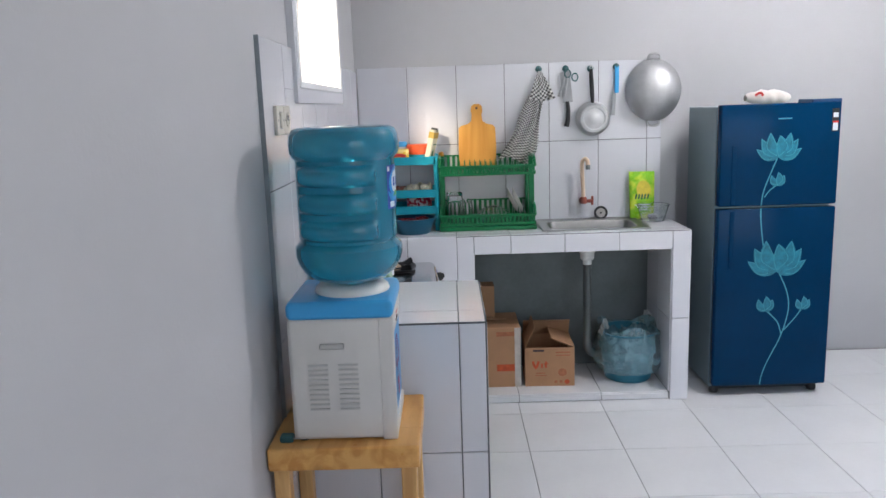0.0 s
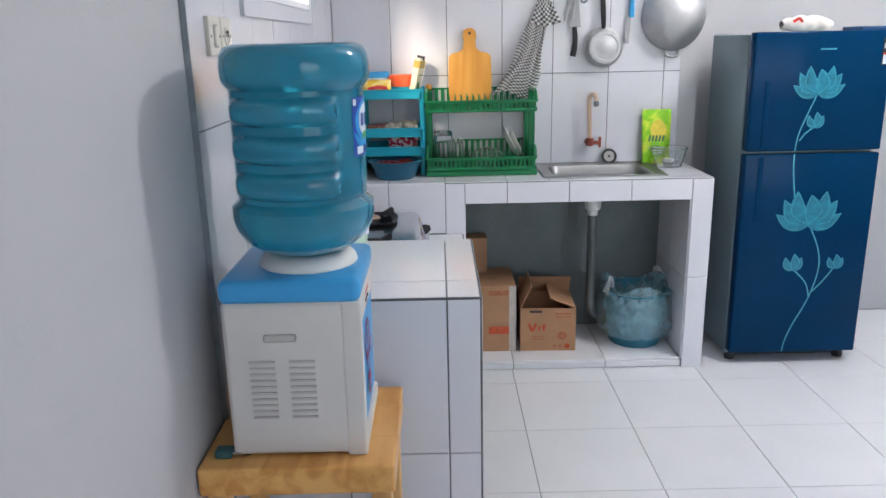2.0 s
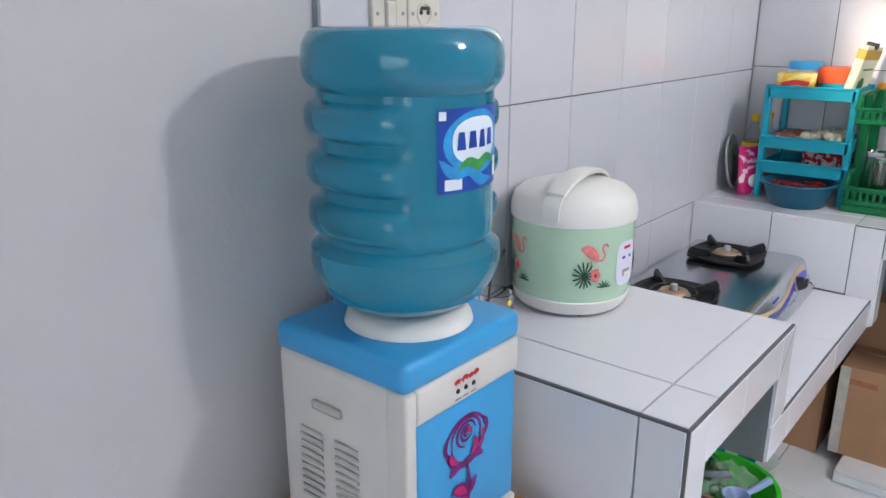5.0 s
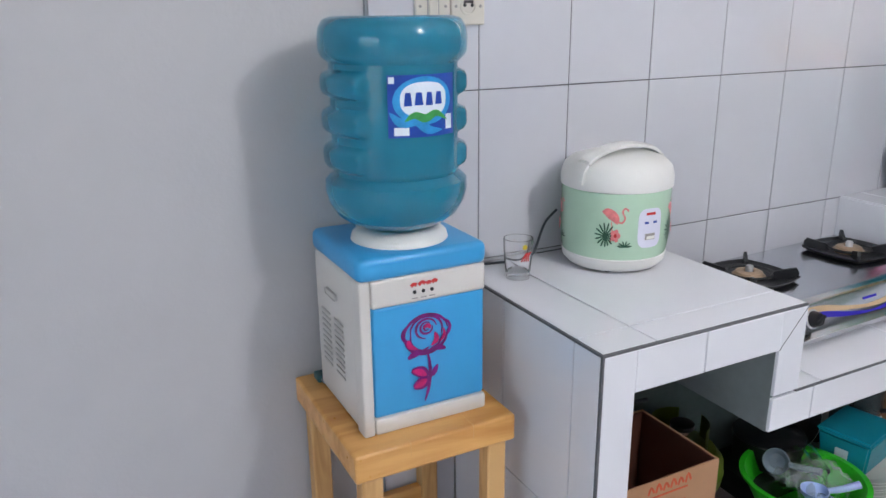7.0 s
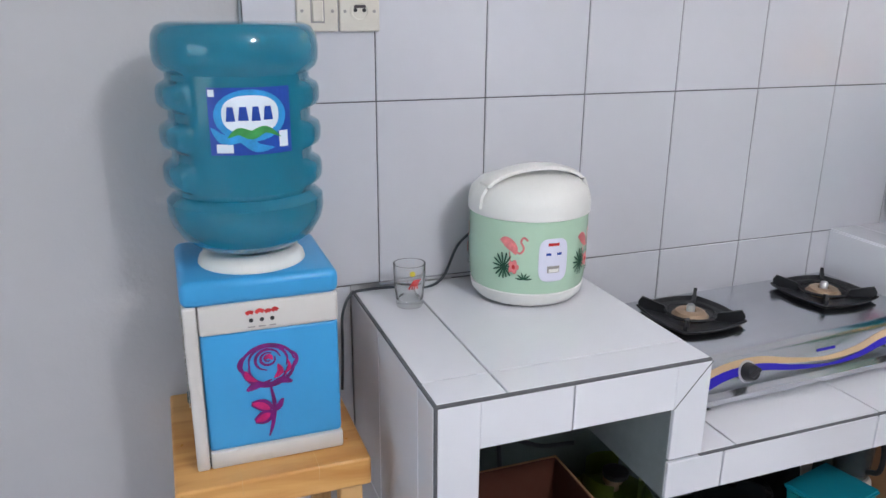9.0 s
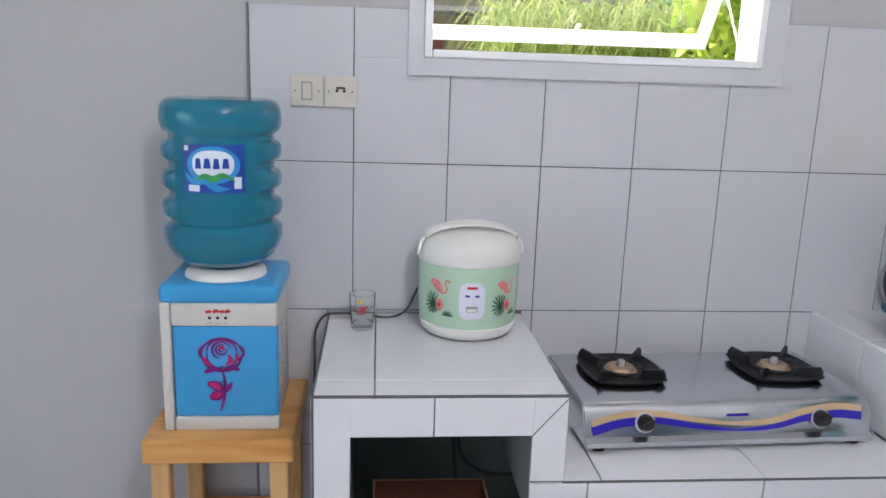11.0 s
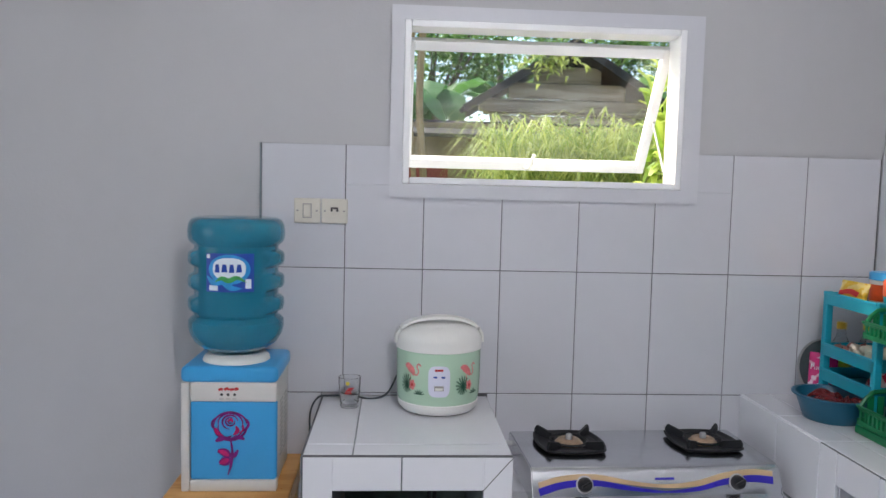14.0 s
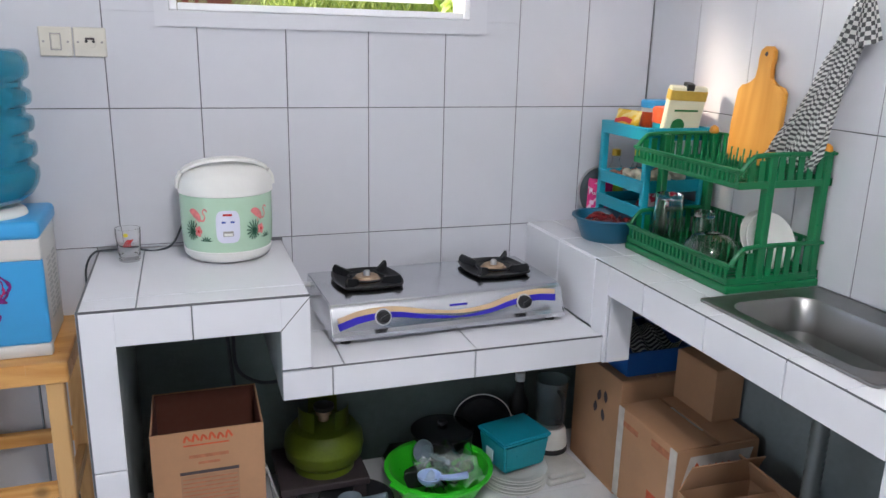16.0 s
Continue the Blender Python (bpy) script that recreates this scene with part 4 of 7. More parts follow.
bowl = thing("plastic_bowl", pose(1.045, 3.855, ZN), "small clear plastic bowl beside the sink", "bowl")
part("bowl_wall", lathed([(0.050, 0.0), (0.056, 0.003), (0.072, 0.06), (0.079, 0.082), (0.083, 0.083), (0.078, 0.085), (0.070, 0.06), (0.053, 0.005), (0.001, 0.004)], 40, cap=False), CLEAR, bowl, smooth=True)
sponge = thing("steel_scrubber", pose(1.045, 3.855, ZN + 0.018), "grey steel wool scrubber in the clear bowl", "scrubber")
bm = bmesh.new()
lathe(bm, [(0.006, -0.011), (0.02, -0.008), (0.027, 0.004), (0.022, 0.016), (0.004, 0.020)], 20, radius=lambda r, z, a: r * (1 + 0.12 * math.sin(5 * a + z * 300)))
part("coil", bm, ALU, sponge)


# ---- hung on the tiles ----
def wall_hook(x, z):
    t = thing("wall_hook", pose(x, 3.998, z), "small dark green suction hook on the tiles", "hook", "hooks over the sink")
    part("disc", lathed([(0.017, 0), (0.016, 0.004), (0.009, 0.008), (0.001, 0.009)], 20, m=pose(0, 0, 0, 90, 0, 0)), HOOK, t, smooth=True)
    part("peg", tubed([(0, -0.006, 0), (0, -0.022, -0.004), (0, -0.028, 0.006)], 0.0035, 8), HOOK, t, smooth=True)
    return t


HOOK = material("dark_teal_hook", (0.03, 0.10, 0.11), 0.35, vary=0.1, scale=20)
for x, z in ((0.493, 1.606), (0.629, 1.604), (0.754, 1.600), (0.884, 1.606)):
    wall_hook(x, z)

wok = thing("wok", pose(1.070, 3.988, 1.484) @ Matrix.Diagonal((0.94, 0.94, 1.03, 1)), "large dull aluminium wok hung with its round bottom outward", "wok")
prof = [(0.146, 0.0), (0.149, -0.003), (0.149, 0.002), (0.143, 0.022), (0.128, 0.050), (0.104, 0.074), (0.072, 0.090), (0.036, 0.098), (0.001, 0.100)]
part("bowl", lathed(prof, 56, cap=False, m=pose(0, -0.004, 0, 90, 0, 0)), ALU, wok, smooth=True)
for s in (1, -1):
    part("loop_handle", tubed([(-0.032, -0.008, s * 0.142), (-0.028, -0.014, s * 0.166), (0, -0.016, s * 0.174), (0.028, -0.014, s * 0.166), (0.032, -0.008, s * 0.142)], 0.006, 8), ALU, wok, smooth=True)

pan = thing("saucepan", pose(0.762, 3.985, 1.352), "small aluminium saucepan with black handle hung on a hook", "saucepan")
part("pan_body", lathed([(0.082, 0.0), (0.087, 0.001), (0.088, 0.004), (0.080, 0.010), (0.076, 0.050), (0.068, 0.060), (0.056, 0.061), (0.052, 0.058), (0.030, 0.0585), (0.026, 0.061), (0.001, 0.061)], 48, cap=False, m=pose(0, 0, 0, 90, 0, 0)), ALU, pan, smooth=True)
part("pan_handle", tubed([(-0.002, -0.022, 0.074), (-0.004, -0.022, 0.12), (-0.008, -0.018, 0.20), (-0.009, -0.016, 0.245)], 0.010, 10, taper=lambda t: 0.75 + 0.4 * math.sin(math.pi * t)), BLACK_PLASTIC, pan, "black handle", True)
part("hang_ring", tubed([(-0.009, -0.018, 0.242), (-0.016, -0.018, 0.252), (-0.009, -0.018, 0.264), (-0.002, -0.018, 0.252), (-0.009, -0.018, 0.242)], 0.0025, 6), ALU, pan)

cleaver = thing("kitchen_knife", pose(0.620, 3.985, 1.60), "broad steel kitchen knife with black handle hung on a hook", "knife")
bm = bmesh.new()
box(bm, -0.024, 0.026, -0.004, -0.002, -0.165, -0.012, m=pose(0, 0, 0, 0, -6, 0))
part("blade", bm, BLADE, cleaver)
part("handle", tubed([(0.016, -0.004, -0.16), (0.020, -0.006, -0.20), (0.018, -0.006, -0.25), (0.010, -0.006, -0.285)], 0.0115, 10, taper=lambda t: 0.85 + 0.3 * t), BLACK_PLASTIC, cleaver, "black plastic handle", True)
sc = thing("scissors", pose(0.640, 3.968, 1.59), "kitchen scissors with dark green grips on a hook", "scissors")
for s in (-1, 1):
    c = Vector((0.014 + s * 0.018, 0, -0.012 - (s > 0) * 0.018))
    part("grip", tubed([c + Vector((0.015 * math.cos(a), 0, 0.019 * math.sin(a))) for a in (k * 2 * math.pi / 10 for k in range(11))], 0.0035, 8, 3), HOOK, sc, smooth=True)
    part("blade", boxed(-0.005, 0.005, -0.001 + 0.0022 * s, 0.001 + 0.0022 * s, -0.13, -0.03, 0.0008, m=pose(-0.004 - 0.004 * s, 0, 0, 0, 14 + 5 * s, 0)), BLADE, sc)
BLUE_GRIP = material("light_blue_plastic", (0.05, 0.38, 0.75), 0.35, vary=0.05, scale=20)
sp = thing("small_knife", pose(0.884, 3.978, 1.60), "thin fruit knife with light blue handle on a hook", "knife")
part("handle", boxed(-0.011, 0.011, -0.006, 0.006, -0.125, 0.008, 0.004, 2), BLUE_GRIP, sp, "light blue handle", True)
part("blade", boxed(-0.010, 0.008, -0.001, 0.001, -0.235, -0.122, 0.0006, m=pose(-0.004, 0, 0, 0, 3, 0)), BLADE, sp)

CHECK = bpy.data.materials.new("black_white_check_cloth")
CHECK.use_nodes = True
cn, cl = CHECK.node_tree.nodes, CHECK.node_tree.links
cb = cn["Principled BSDF"]
cb.inputs["Roughness"].default_value = 0.9
uvn = cn.new("ShaderNodeUVMap")
uvn.uv_map = "weave"
chk = cn.new("ShaderNodeTexChecker")
chk.inputs["Scale"].default_value = 1.0
chk.inputs["Color1"].default_value, chk.inputs["Color2"].default_value = (0.84, 0.83, 0.81, 1), (0.13, 0.13, 0.135, 1)
cl.new(uvn.outputs["UV"], chk.inputs["Vector"])
cl.new(chk.outputs["Color"], cb.inputs["Base Color"])


def cloth(name, put, nu, nv, parent, su, sv):
    """A draped cloth with woven checks along its own surface."""
    bm = bmesh.new()
    shell(bm, put, nu, nv)
    bm.verts.index_update()
    layer = bm.loops.layers.uv.new("weave")
    for f in bm.faces:
        for lp in f.loops:
            k = lp.vert.index
            lp[layer].uv = ((k // (nv + 1)) / nu * su, (k % (nv + 1)) / nv * sv)
    bmesh.ops.solidify(bm, geom=list(bm.faces), thickness=0.0015)
    return part(name, bm, CHECK, parent, smooth=True)


towel = thing("kitchen_towel", pose(0.493, 3.985, 1.595), "black and white checked towel hung from a hook", "towel")


def hang(u, v):
    w = 0.012 + 0.165 * v ** 0.8
    x = (u - 0.5) * w - 0.130 * v ** 1.4 + 0.006 * math.sin(11 * v + 5 * u)
    y = -0.016 - 0.024 * abs(math.sin(10 * u + 2.6 * v + 0.8 * math.sin(7 * v))) * (0.3 + 0.7 * v) - 0.045 * v ** 2
    return Vector((x, y, -0.44 * v + 0.02 * math.sin(6 * u) * v))


def lap(u, v):
    w = 0.012 + 0.085 * v ** 0.9
    return Vector(((u - 0.5) * w * 1.35 + 0.012 * v, -0.030 - 0.016 * abs(math.sin(7 * u + 1)) * v, -0.15 * v + 0.03 * abs(u - 0.5) * v))


cloth("hanging_half", hang, 56, 44, towel, 15, 66)
cloth("folded_corner", lap, 24, 16, towel, 10, 14)

# ---- dish rack ----
DISH = material("white_china", (0.80, 0.79, 0.76), 0.18, vary=0.03, scale=10, coat=0.3)
YELLOW_KNOB = material("orange_knob", (0.75, 0.30, 0.03), 0.4, vary=0.1, scale=20)


def dish_rack(m):
    t = thing("dish_rack", m, "two-tier green plastic dish rack beside the sink", "dish rack")
    w, d = 0.232, 0.143

    def tray(z, h, name):
        bm = bmesh.new()
        box(bm, -w, w, -d, -d + 0.006, z, z + h * 0.16, 0.002)
        for k in range(25):
            x = -w + 0.012 + k * (2 * w - 0.024) / 24
            box(bm, x - 0.0045, x + 0.0045, -d + 0.001, -d + 0.005, z + h * 0.14, z + h * 0.46)
        box(bm, -w, w, -d, -d + 0.006, z + h * 0.44, z + h * 0.55, 0.002)
        box(bm, -w, w, d - 0.006, d, z, z + 0.02)
        for k in range(17):
            x = -w + 0.02 + k * (2 * w - 0.04) / 16
            box(bm, x - 0.007, x + 0.007, d - 0.005, d - 0.001, z + 0.018, z + h)
        for s in (-1, 1):
            tube(bm, [(s * (w - 0.003), d - 0.004, z + h), (s * (w - 0.003), -d + 0.07, z + h), (s * (w - 0.003), -d + 0.03, z + h * 0.86), (s * (w - 0.003), -d + 0.004, z + h * 0.5)], 0.0065, 8, 4)
            box(bm, s * (w - 0.003) - 0.003, s * (w - 0.003) + 0.003, -d, d, z, z + 0.018)
            for k in range(9):
                y = -d + 0.035 + k * (2 * d - 0.05) / 8
                top = h if y > -d + 0.07 else h * 0.84
                box(bm, s * (w - 0.003) - 0.002, s * (w - 0.003) + 0.002, y - 0.009, y + 0.009, z + 0.016, z + top)
        for y in (-d - 0.004, d - 0.004):
            box(bm, -w - 0.004, w + 0.004, y, y + 0.008, z + (h * 0.55 if y < 0 else h) - 0.004, z + (h * 0.55 if y < 0 else h) + 0.004, 0.002)
        tr = part(name, bm, GREEN, t)
        for k in range(5):
            y = -d + 0.03 + k * (2 * d - 0.06) / 4
            part("floor_bar", boxed(-w + 0.004, w - 0.004, y - 0.004, y + 0.004, z, z + 0.006), GREEN, tr)
        for k in range(19):
            x = -w + 0.03 + k * (2 * w - 0.06) / 18
            part("cross_bar", boxed(x - 0.0025, x + 0.0025, -d + 0.004, d - 0.004, z + 0.0045, z + 0.0095), GREEN, tr)
        for k in range(15):
            x = -w + 0.05 + k * (2 * w - 0.10) / 14
            for y in (-0.045, 0.075):
                part("peg", tubed([(x, y, z + 0.004), (x, y + 0.004, z + h * 0.75)], 0.0032, 6, 1, taper=lambda q: 1.1 - 0.4 * q), GREEN, tr)
        return tr
    part("drip_tray", boxed(-w - 0.004, w + 0.004, -d - 0.004, d + 0.004, 0.0, 0.022, 0.006, 2), GREEN, t)
    low = tray(0.024, 0.095, "lower_basket")
    up = tray(0.268, 0.082, "upper_basket")
    for sx in (-1, 1):
        for y in (-0.045, d - 0.02):
            part("post", boxed(sx * (w - 0.012) - 0.014, sx * (w - 0.012) + 0.014, y - 0.011, y + 0.011, 0.03, 0.35, 0.003), GREEN, t)
        part("orange_cap", lathed([(0.012, 0), (0.015, 0.006), (0.012, 0.018), (0.004, 0.024)], 14, m=pose(sx * (w - 0.012), d - 0.02, 0.35)), YELLOW_KNOB, t, "orange end cap", True)
    return t


RK = pose(0.209, 3.850, ZN)
dish_rack(RK)
BOARD = wood("cutting_board_wood", (0.74, 0.36, 0.07), (0.62, 0.27, 0.04), 0.6, "Z", 0.5)
cb_ = thing("cutting_board", pose(0.174, 3.958, 1.122, -4, 0, 0) @ Matrix.Diagonal((1, 1, 1.06, 1)), "light orange wooden cutting board with handle standing in the rack", "cutting board")
bm = bmesh.new()
sec = [(-0.093, 0), (0.093, 0), (0.096, 0.10), (0.093, 0.190), (0.080, 0.203), (0.045, 0.208), (0.026, 0.222), (0.022, 0.250), (0.030, 0.272), (0.026, 0.294), (0.012, 0.304), (-0.012, 0.304), (-0.026, 0.294), (-0.030, 0.272), (-0.022, 0.250), (-0.026, 0.222), (-0.045, 0.208), (-0.080, 0.203), (-0.093, 0.190), (-0.096, 0.10)]
a, b = [bm.verts.new((x, -0.008, z)) for x, z in sec], [bm.verts.new((x, 0.008, z)) for x, z in sec]
bm.faces.new(a)
bm.faces.new(list(reversed(b)))
for i in range(len(sec)):
    bm.faces.new((a[i], a[(i + 1) % len(sec)], b[(i + 1) % len(sec)], b[i]))
bmesh.ops.bevel(bm, geom=[e for e in bm.edges if abs(e.verts[0].co.y - e.verts[1].co.y) < 1e-6], offset=0.003, segments=2, affect="EDGES")
part("board", bm, BOARD, cb_, smooth=True)
part("hang_hole", lathed([(0.006, 0.0085), (0.006, -0.0085)], 14, m=pose(0, 0, 0.284, 90, 0, 0)), DARK_INK, cb_)


def drinking_glass(m, r, h, label, flip=False, prints=False):
    t = thing("drinking_glass", m @ (pose(0, 0, h, 180, 0, 0) if flip else pose(0, 0, 0)), label, "glass")
    part("glass_wall", lathed([(r * 0.80, 0.0), (r * 0.84, 0.004), (r * 0.88, h * 0.3), (r, h * 0.8), (r, h), (r - 0.003, h), (r - 0.0035, h * 0.8), (r * 0.80, h * 0.28), (r * 0.72, 0.016), (0.001, 0.014)], 32, cap=False), GLASS, t, smooth=True)
    if prints:
        put = lambda u, v, q: Vector(((r * 0.99 + q) * math.cos(u / r), (r * 0.99 + q) * math.sin(u / r), v))
        bm = bmesh.new()
        for k in range(4):
            strip(bm, put, [(-0.012 + 0.006 * k, h * 0.5), (-0.006 + 0.004 * k, h * 0.62), (0.0 + 0.005 * k, h * 0.72)], 0.003, 3)
        part("red_print", bm, RED_INK, t)
        part("yellow_print", oval(bmesh.new(), put, -0.004, h * 0.86, 0.006, 0.006, 12, 2), POUCH_Y, t)
    return t


drinking_glass(RK @ pose(-0.160, -0.055, 0.036), 0.047, 0.145, "clear drinking glass upside down in the dish rack", True)
drinking_glass(RK @ pose(-0.10, 0.03, 0.036), 0.034, 0.10, "clear drinking glass upside down in the dish rack", True)
gb = thing("glass_bowl", RK @ pose(0.03, -0.04, 0.036), "clear glass bowl upside down in the dish rack", "bowl")
part("bowl_wall", lathed([(0.082, 0.0), (0.080, 0.015), (0.070, 0.045), (0.045, 0.064), (0.020, 0.068), (0.020, 0.072), (0.001, 0.072), (0.001, 0.066), (0.043, 0.060), (0.066, 0.043), (0.077, 0.014), (0.079, 0.0)], 40, cap=False), GLASS, gb, smooth=True)
PLATE = [(0.001, 0.004), (0.060, 0.004), (0.075, 0.010), (0.108, 0.020), (0.110, 0.018), (0.078, 0.006), (0.062, 0.0), (0.001, 0.0)]
for k, (x, ry) in enumerate(((0.128, 62), (0.152, 64))):
    pl = thing("plate", RK @ pose(x, 0.035, 0.108, 0, ry, 0), "white china plate on edge in the dish rack", "plate", "plates in the rack")
    part("dish", lathed([(r * 0.70, z) for r, z in PLATE], 40, cap=False), DISH, pl, smooth=True)

# ---- blue shelf, basin, bottles ----
def spice_shelf(m):
    t = thing("plastic_shelf", m, "small three-tier turquoise plastic shelf in the corner", "shelf")
    w, d = 0.127, 0.115
    for z, name in ((0.085, "tray"), (0.165, "tray"), (0.325, "tray")):
        bm = bmesh.new()
        box(bm, -w, w, -d, d, z, z + 0.005)
        for a in ((-w, w, -d, -d + 0.005), (-w, w, d - 0.005, d), (-w, -w + 0.005, -d + 0.005, d - 0.005), (w - 0.005, w, -d + 0.005, d - 0.005)):
            box(bm, *a, z + 0.005, z + 0.038)
        tr = part(name, bm, TURQ, t)
        part("rim", boxed(-w - 0.003, w + 0.003, -d - 0.004, -d + 0.001, z + 0.032, z + 0.040, 0.0015), TURQ, tr)
    for sx in (-1, 1):
        for sy in (-1, 1):
            part("post", boxed(sx * w - 0.010, sx * w + 0.010, sy * (d - 0.012) - 0.012, sy * (d - 0.012) + 0.012, 0, 0.365, 0.003), TURQ, t)
    return t


SH = pose(-0.166, 3.868, ZN)
spice_shelf(SH)
JAR_LABEL = material("orange_red_label", (0.72, 0.10, 0.03), 0.35, vary=0.25, scale=25)
JAR_YELLOW = blotched("yellow_bag", (0.74, 0.46, 0.03), (0.80, 0.62, 0.22), 20)
jar = thing("plastic_jar", SH @ pose(-0.066, 0.045, 0.331), "white plastic jar with light blue lid on the shelf", "jar")
part("jar_body", lathed([(0.048, 0), (0.050, 0.004), (0.050, 0.075), (0.046, 0.080)], 28), WHITE_PLASTIC, jar, smooth=True)
part("lid", lathed([(0.052, 0.078), (0.052, 0.098), (0.048, 0.102), (0.001, 0.102)], 28), BLUE_GRIP, jar, "light blue lid", True)
part("label", lathed([(0.0506, 0.015), (0.0506, 0.065)], 28, cap=False), JAR_LABEL, jar)
jar2 = thing("plastic_jar", SH @ pose(0.045, 0.03, 0.331), "round teal jar with orange red lid on the shelf", "jar")
part("jar_body", lathed([(0.055, 0), (0.058, 0.004), (0.060, 0.040), (0.058, 0.046)], 28), TURQ, jar2, smooth=True)
part("lid", lathed([(0.062, 0.040), (0.063, 0.082), (0.058, 0.088), (0.001, 0.089)], 28), JAR_LABEL, jar2, "orange red lid", True)
pk = pouch("snack_packet", SH @ pose(-0.060, -0.075, 0.331, -14, 0, 6), 0.12, 0.07, 0.04, JAR_YELLOW, "yellow snack packet on top of the shelf", "packet")
fr = lambda u, v, h: Vector((u, -0.020 * (1 - v / 0.072) ** 0.6 - 0.003 - h, v))
part("red_print", strip(bmesh.new(), fr, [(-0.04, 0.030), (0.0, 0.040), (0.042, 0.034)], 0.016, 5), RED_INK, pk)
carton = thing("carton_packet", SH @ pose(0.090, 0.02, 0.331, 0, 13, 0) @ pose(0, 0, 0, 0, 0, 80), "tall cream carton packet with green print leaning on the wall", "carton")
CREAM = material("cream_card", (0.70, 0.66, 0.50), 0.6, vary=0.06, scale=20)
OCHRE = material("ochre_print", (0.50, 0.33, 0.06), 0.6, vary=0.2, scale=30)
part("box_body", boxed(-0.058, 0.058, -0.013, 0.013, 0, 0.16, 0.003), CREAM, carton)
part("top_print", boxed(-0.059, 0.059, -0.014, 0.014, 0.118, 0.150, 0.002), OCHRE, carton)
part("clip", boxed(-0.012, 0.012, -0.016, 0.016, 0.150, 0.170, 0.002), BLACK_PLASTIC, carton)
fr = lambda u, v, h: Vector((u, -0.0135 - h, v))
part("plant_print", oval(bmesh.new(), fr, -0.015, 0.040, 0.022, 0.024, 14, 2), DARK_GREEN, carton)
part("caption_bar", strip(bmesh.new(), fr, [(-0.035, 0.088), (0.040, 0.090)], 0.006, 3), DARK_GREEN, carton)
ONION = material("onion_skin", (0.38, 0.13, 0.10), 0.45, vary=0.4, scale=25, piece=0.5)
GARLIC = material("garlic_skin", (0.66, 0.58, 0.46), 0.55, vary=0.2, scale=30, piece=0.4)
CHILI = material("red_chili", (0.16, 0.008, 0.010), 0.3, vary=0.3, scale=30, piece=0.4)
PINKBAG = blotched("pink_packet", (0.62, 0.010, 0.17), (0.80, 0.60, 0.68), 13, 0.3, 0.57, 0.61)
REDBAG = blotched("red_white_packet", (0.58, 0.015, 0.05), (0.82, 0.66, 0.66), 24, 0.3, bump=0.6)
bulb = [(0.004, -0.012), (0.012, -0.009), (0.0155, 0), (0.012, 0.009), (0.004, 0.015), (0.001, 0.020)]
proto = {}
for k in range(58):
    x, y = -0.105 + 0.0165 * (k % 13) + random.uniform(-0.004, 0.004), -0.085 + 0.045 * (k // 13) + random.uniform(-0.01, 0.01)
    kind = "shallot" if x < -0.03 else "garlic_bulb"
    q = SH @ pose(x, y, 0.183 + 0.020 * random.random() * (0.6 + (x > -0.03)), random.uniform(0, 90), random.uniform(0, 60), random.uniform(0, 360))
    if kind not in proto:
        proto[kind] = thing(kind, q, "dry red shallots in the middle tray" if kind == "shallot" else "white garlic bulbs in the middle tray", kind.replace("_", " "), kind + "s in the tray")
        part("bulb", lathed(bulb, 12), ONION if kind == "shallot" else GARLIC, proto[kind], smooth=True)
    else:
        copy_thing(proto[kind], q)
pp = pouch("pink_packet", SH @ pose(0.04, -0.02, 0.091, -25, 0, 8), 0.13, 0.085, 0.06, REDBAG, "red and white packet in the lowest tray", "packet")
basin = thing("plastic_basin", pose(-0.155, 3.716, ZN) @ Matrix.Diagonal((0.88, 0.88, 0.88, 1)), "dark blue plastic basin with dried red chilies", "basin")
part("basin_wall", lathed([(0.088, 0.0), (0.092, 0.003), (0.112, 0.06), (0.120, 0.080), (0.131, 0.081), (0.131, 0.086), (0.118, 0.086), (0.108, 0.06), (0.088, 0.006), (0.001, 0.005)], 48, cap=False), NAVY, basin, smooth=True)
chili = None
for k in range(34):
    a, r = random.uniform(0, 6.28), 0.072 * math.sqrt(random.random())
    q = pose(-0.155 + r * math.cos(a), 3.716 + r * math.sin(a), ZN + 0.050 + random.uniform(0, 0.014), random.uniform(-20, 20), random.uniform(-20, 20), random.uniform(0, 360))
    if chili is None:
        chili = thing("dried_chili", q, "dried dark red chili in the basin", "chili", "chilies in the basin")
        part("pod", tubed([(-0.022, 0, 0), (0.0, 0.003, 0.003), (0.024, -0.002, 0)], 0.006, 8, 3, taper=lambda t: 0.35 + 0.8 * math.sin(math.pi * min(1, t * 0.9 + 0.1))), CHILI, chili, smooth=True)
    else:
        copy_thing(chili, q)
OIL = material("cooking_oil", (0.55, 0.27, 0.02), 0.08, vary=0.05, scale=8, trans=0.45, ior=1.4)


def oil_bottle(m, fill, label):
    t = thing("oil_bottle", m, label, "bottle")
    part("bottle_wall", lathed([(0.030, 0), (0.033, 0.004), (0.033, 0.16), (0.028, 0.185), (0.014, 0.215), (0.013, 0.24)], 24), CLEAR, t, smooth=True)
    part("oil", lathed([(0.029, 0.004), (0.031, 0.008), (0.031, fill)], 24), OIL, t, "yellow cooking oil", True)
    part("cap", lathed([(0.015, 0.236), (0.015, 0.256), (0.013, 0.258)], 18), JAR_YELLOW, t, "yellow screw cap", True)
    return t


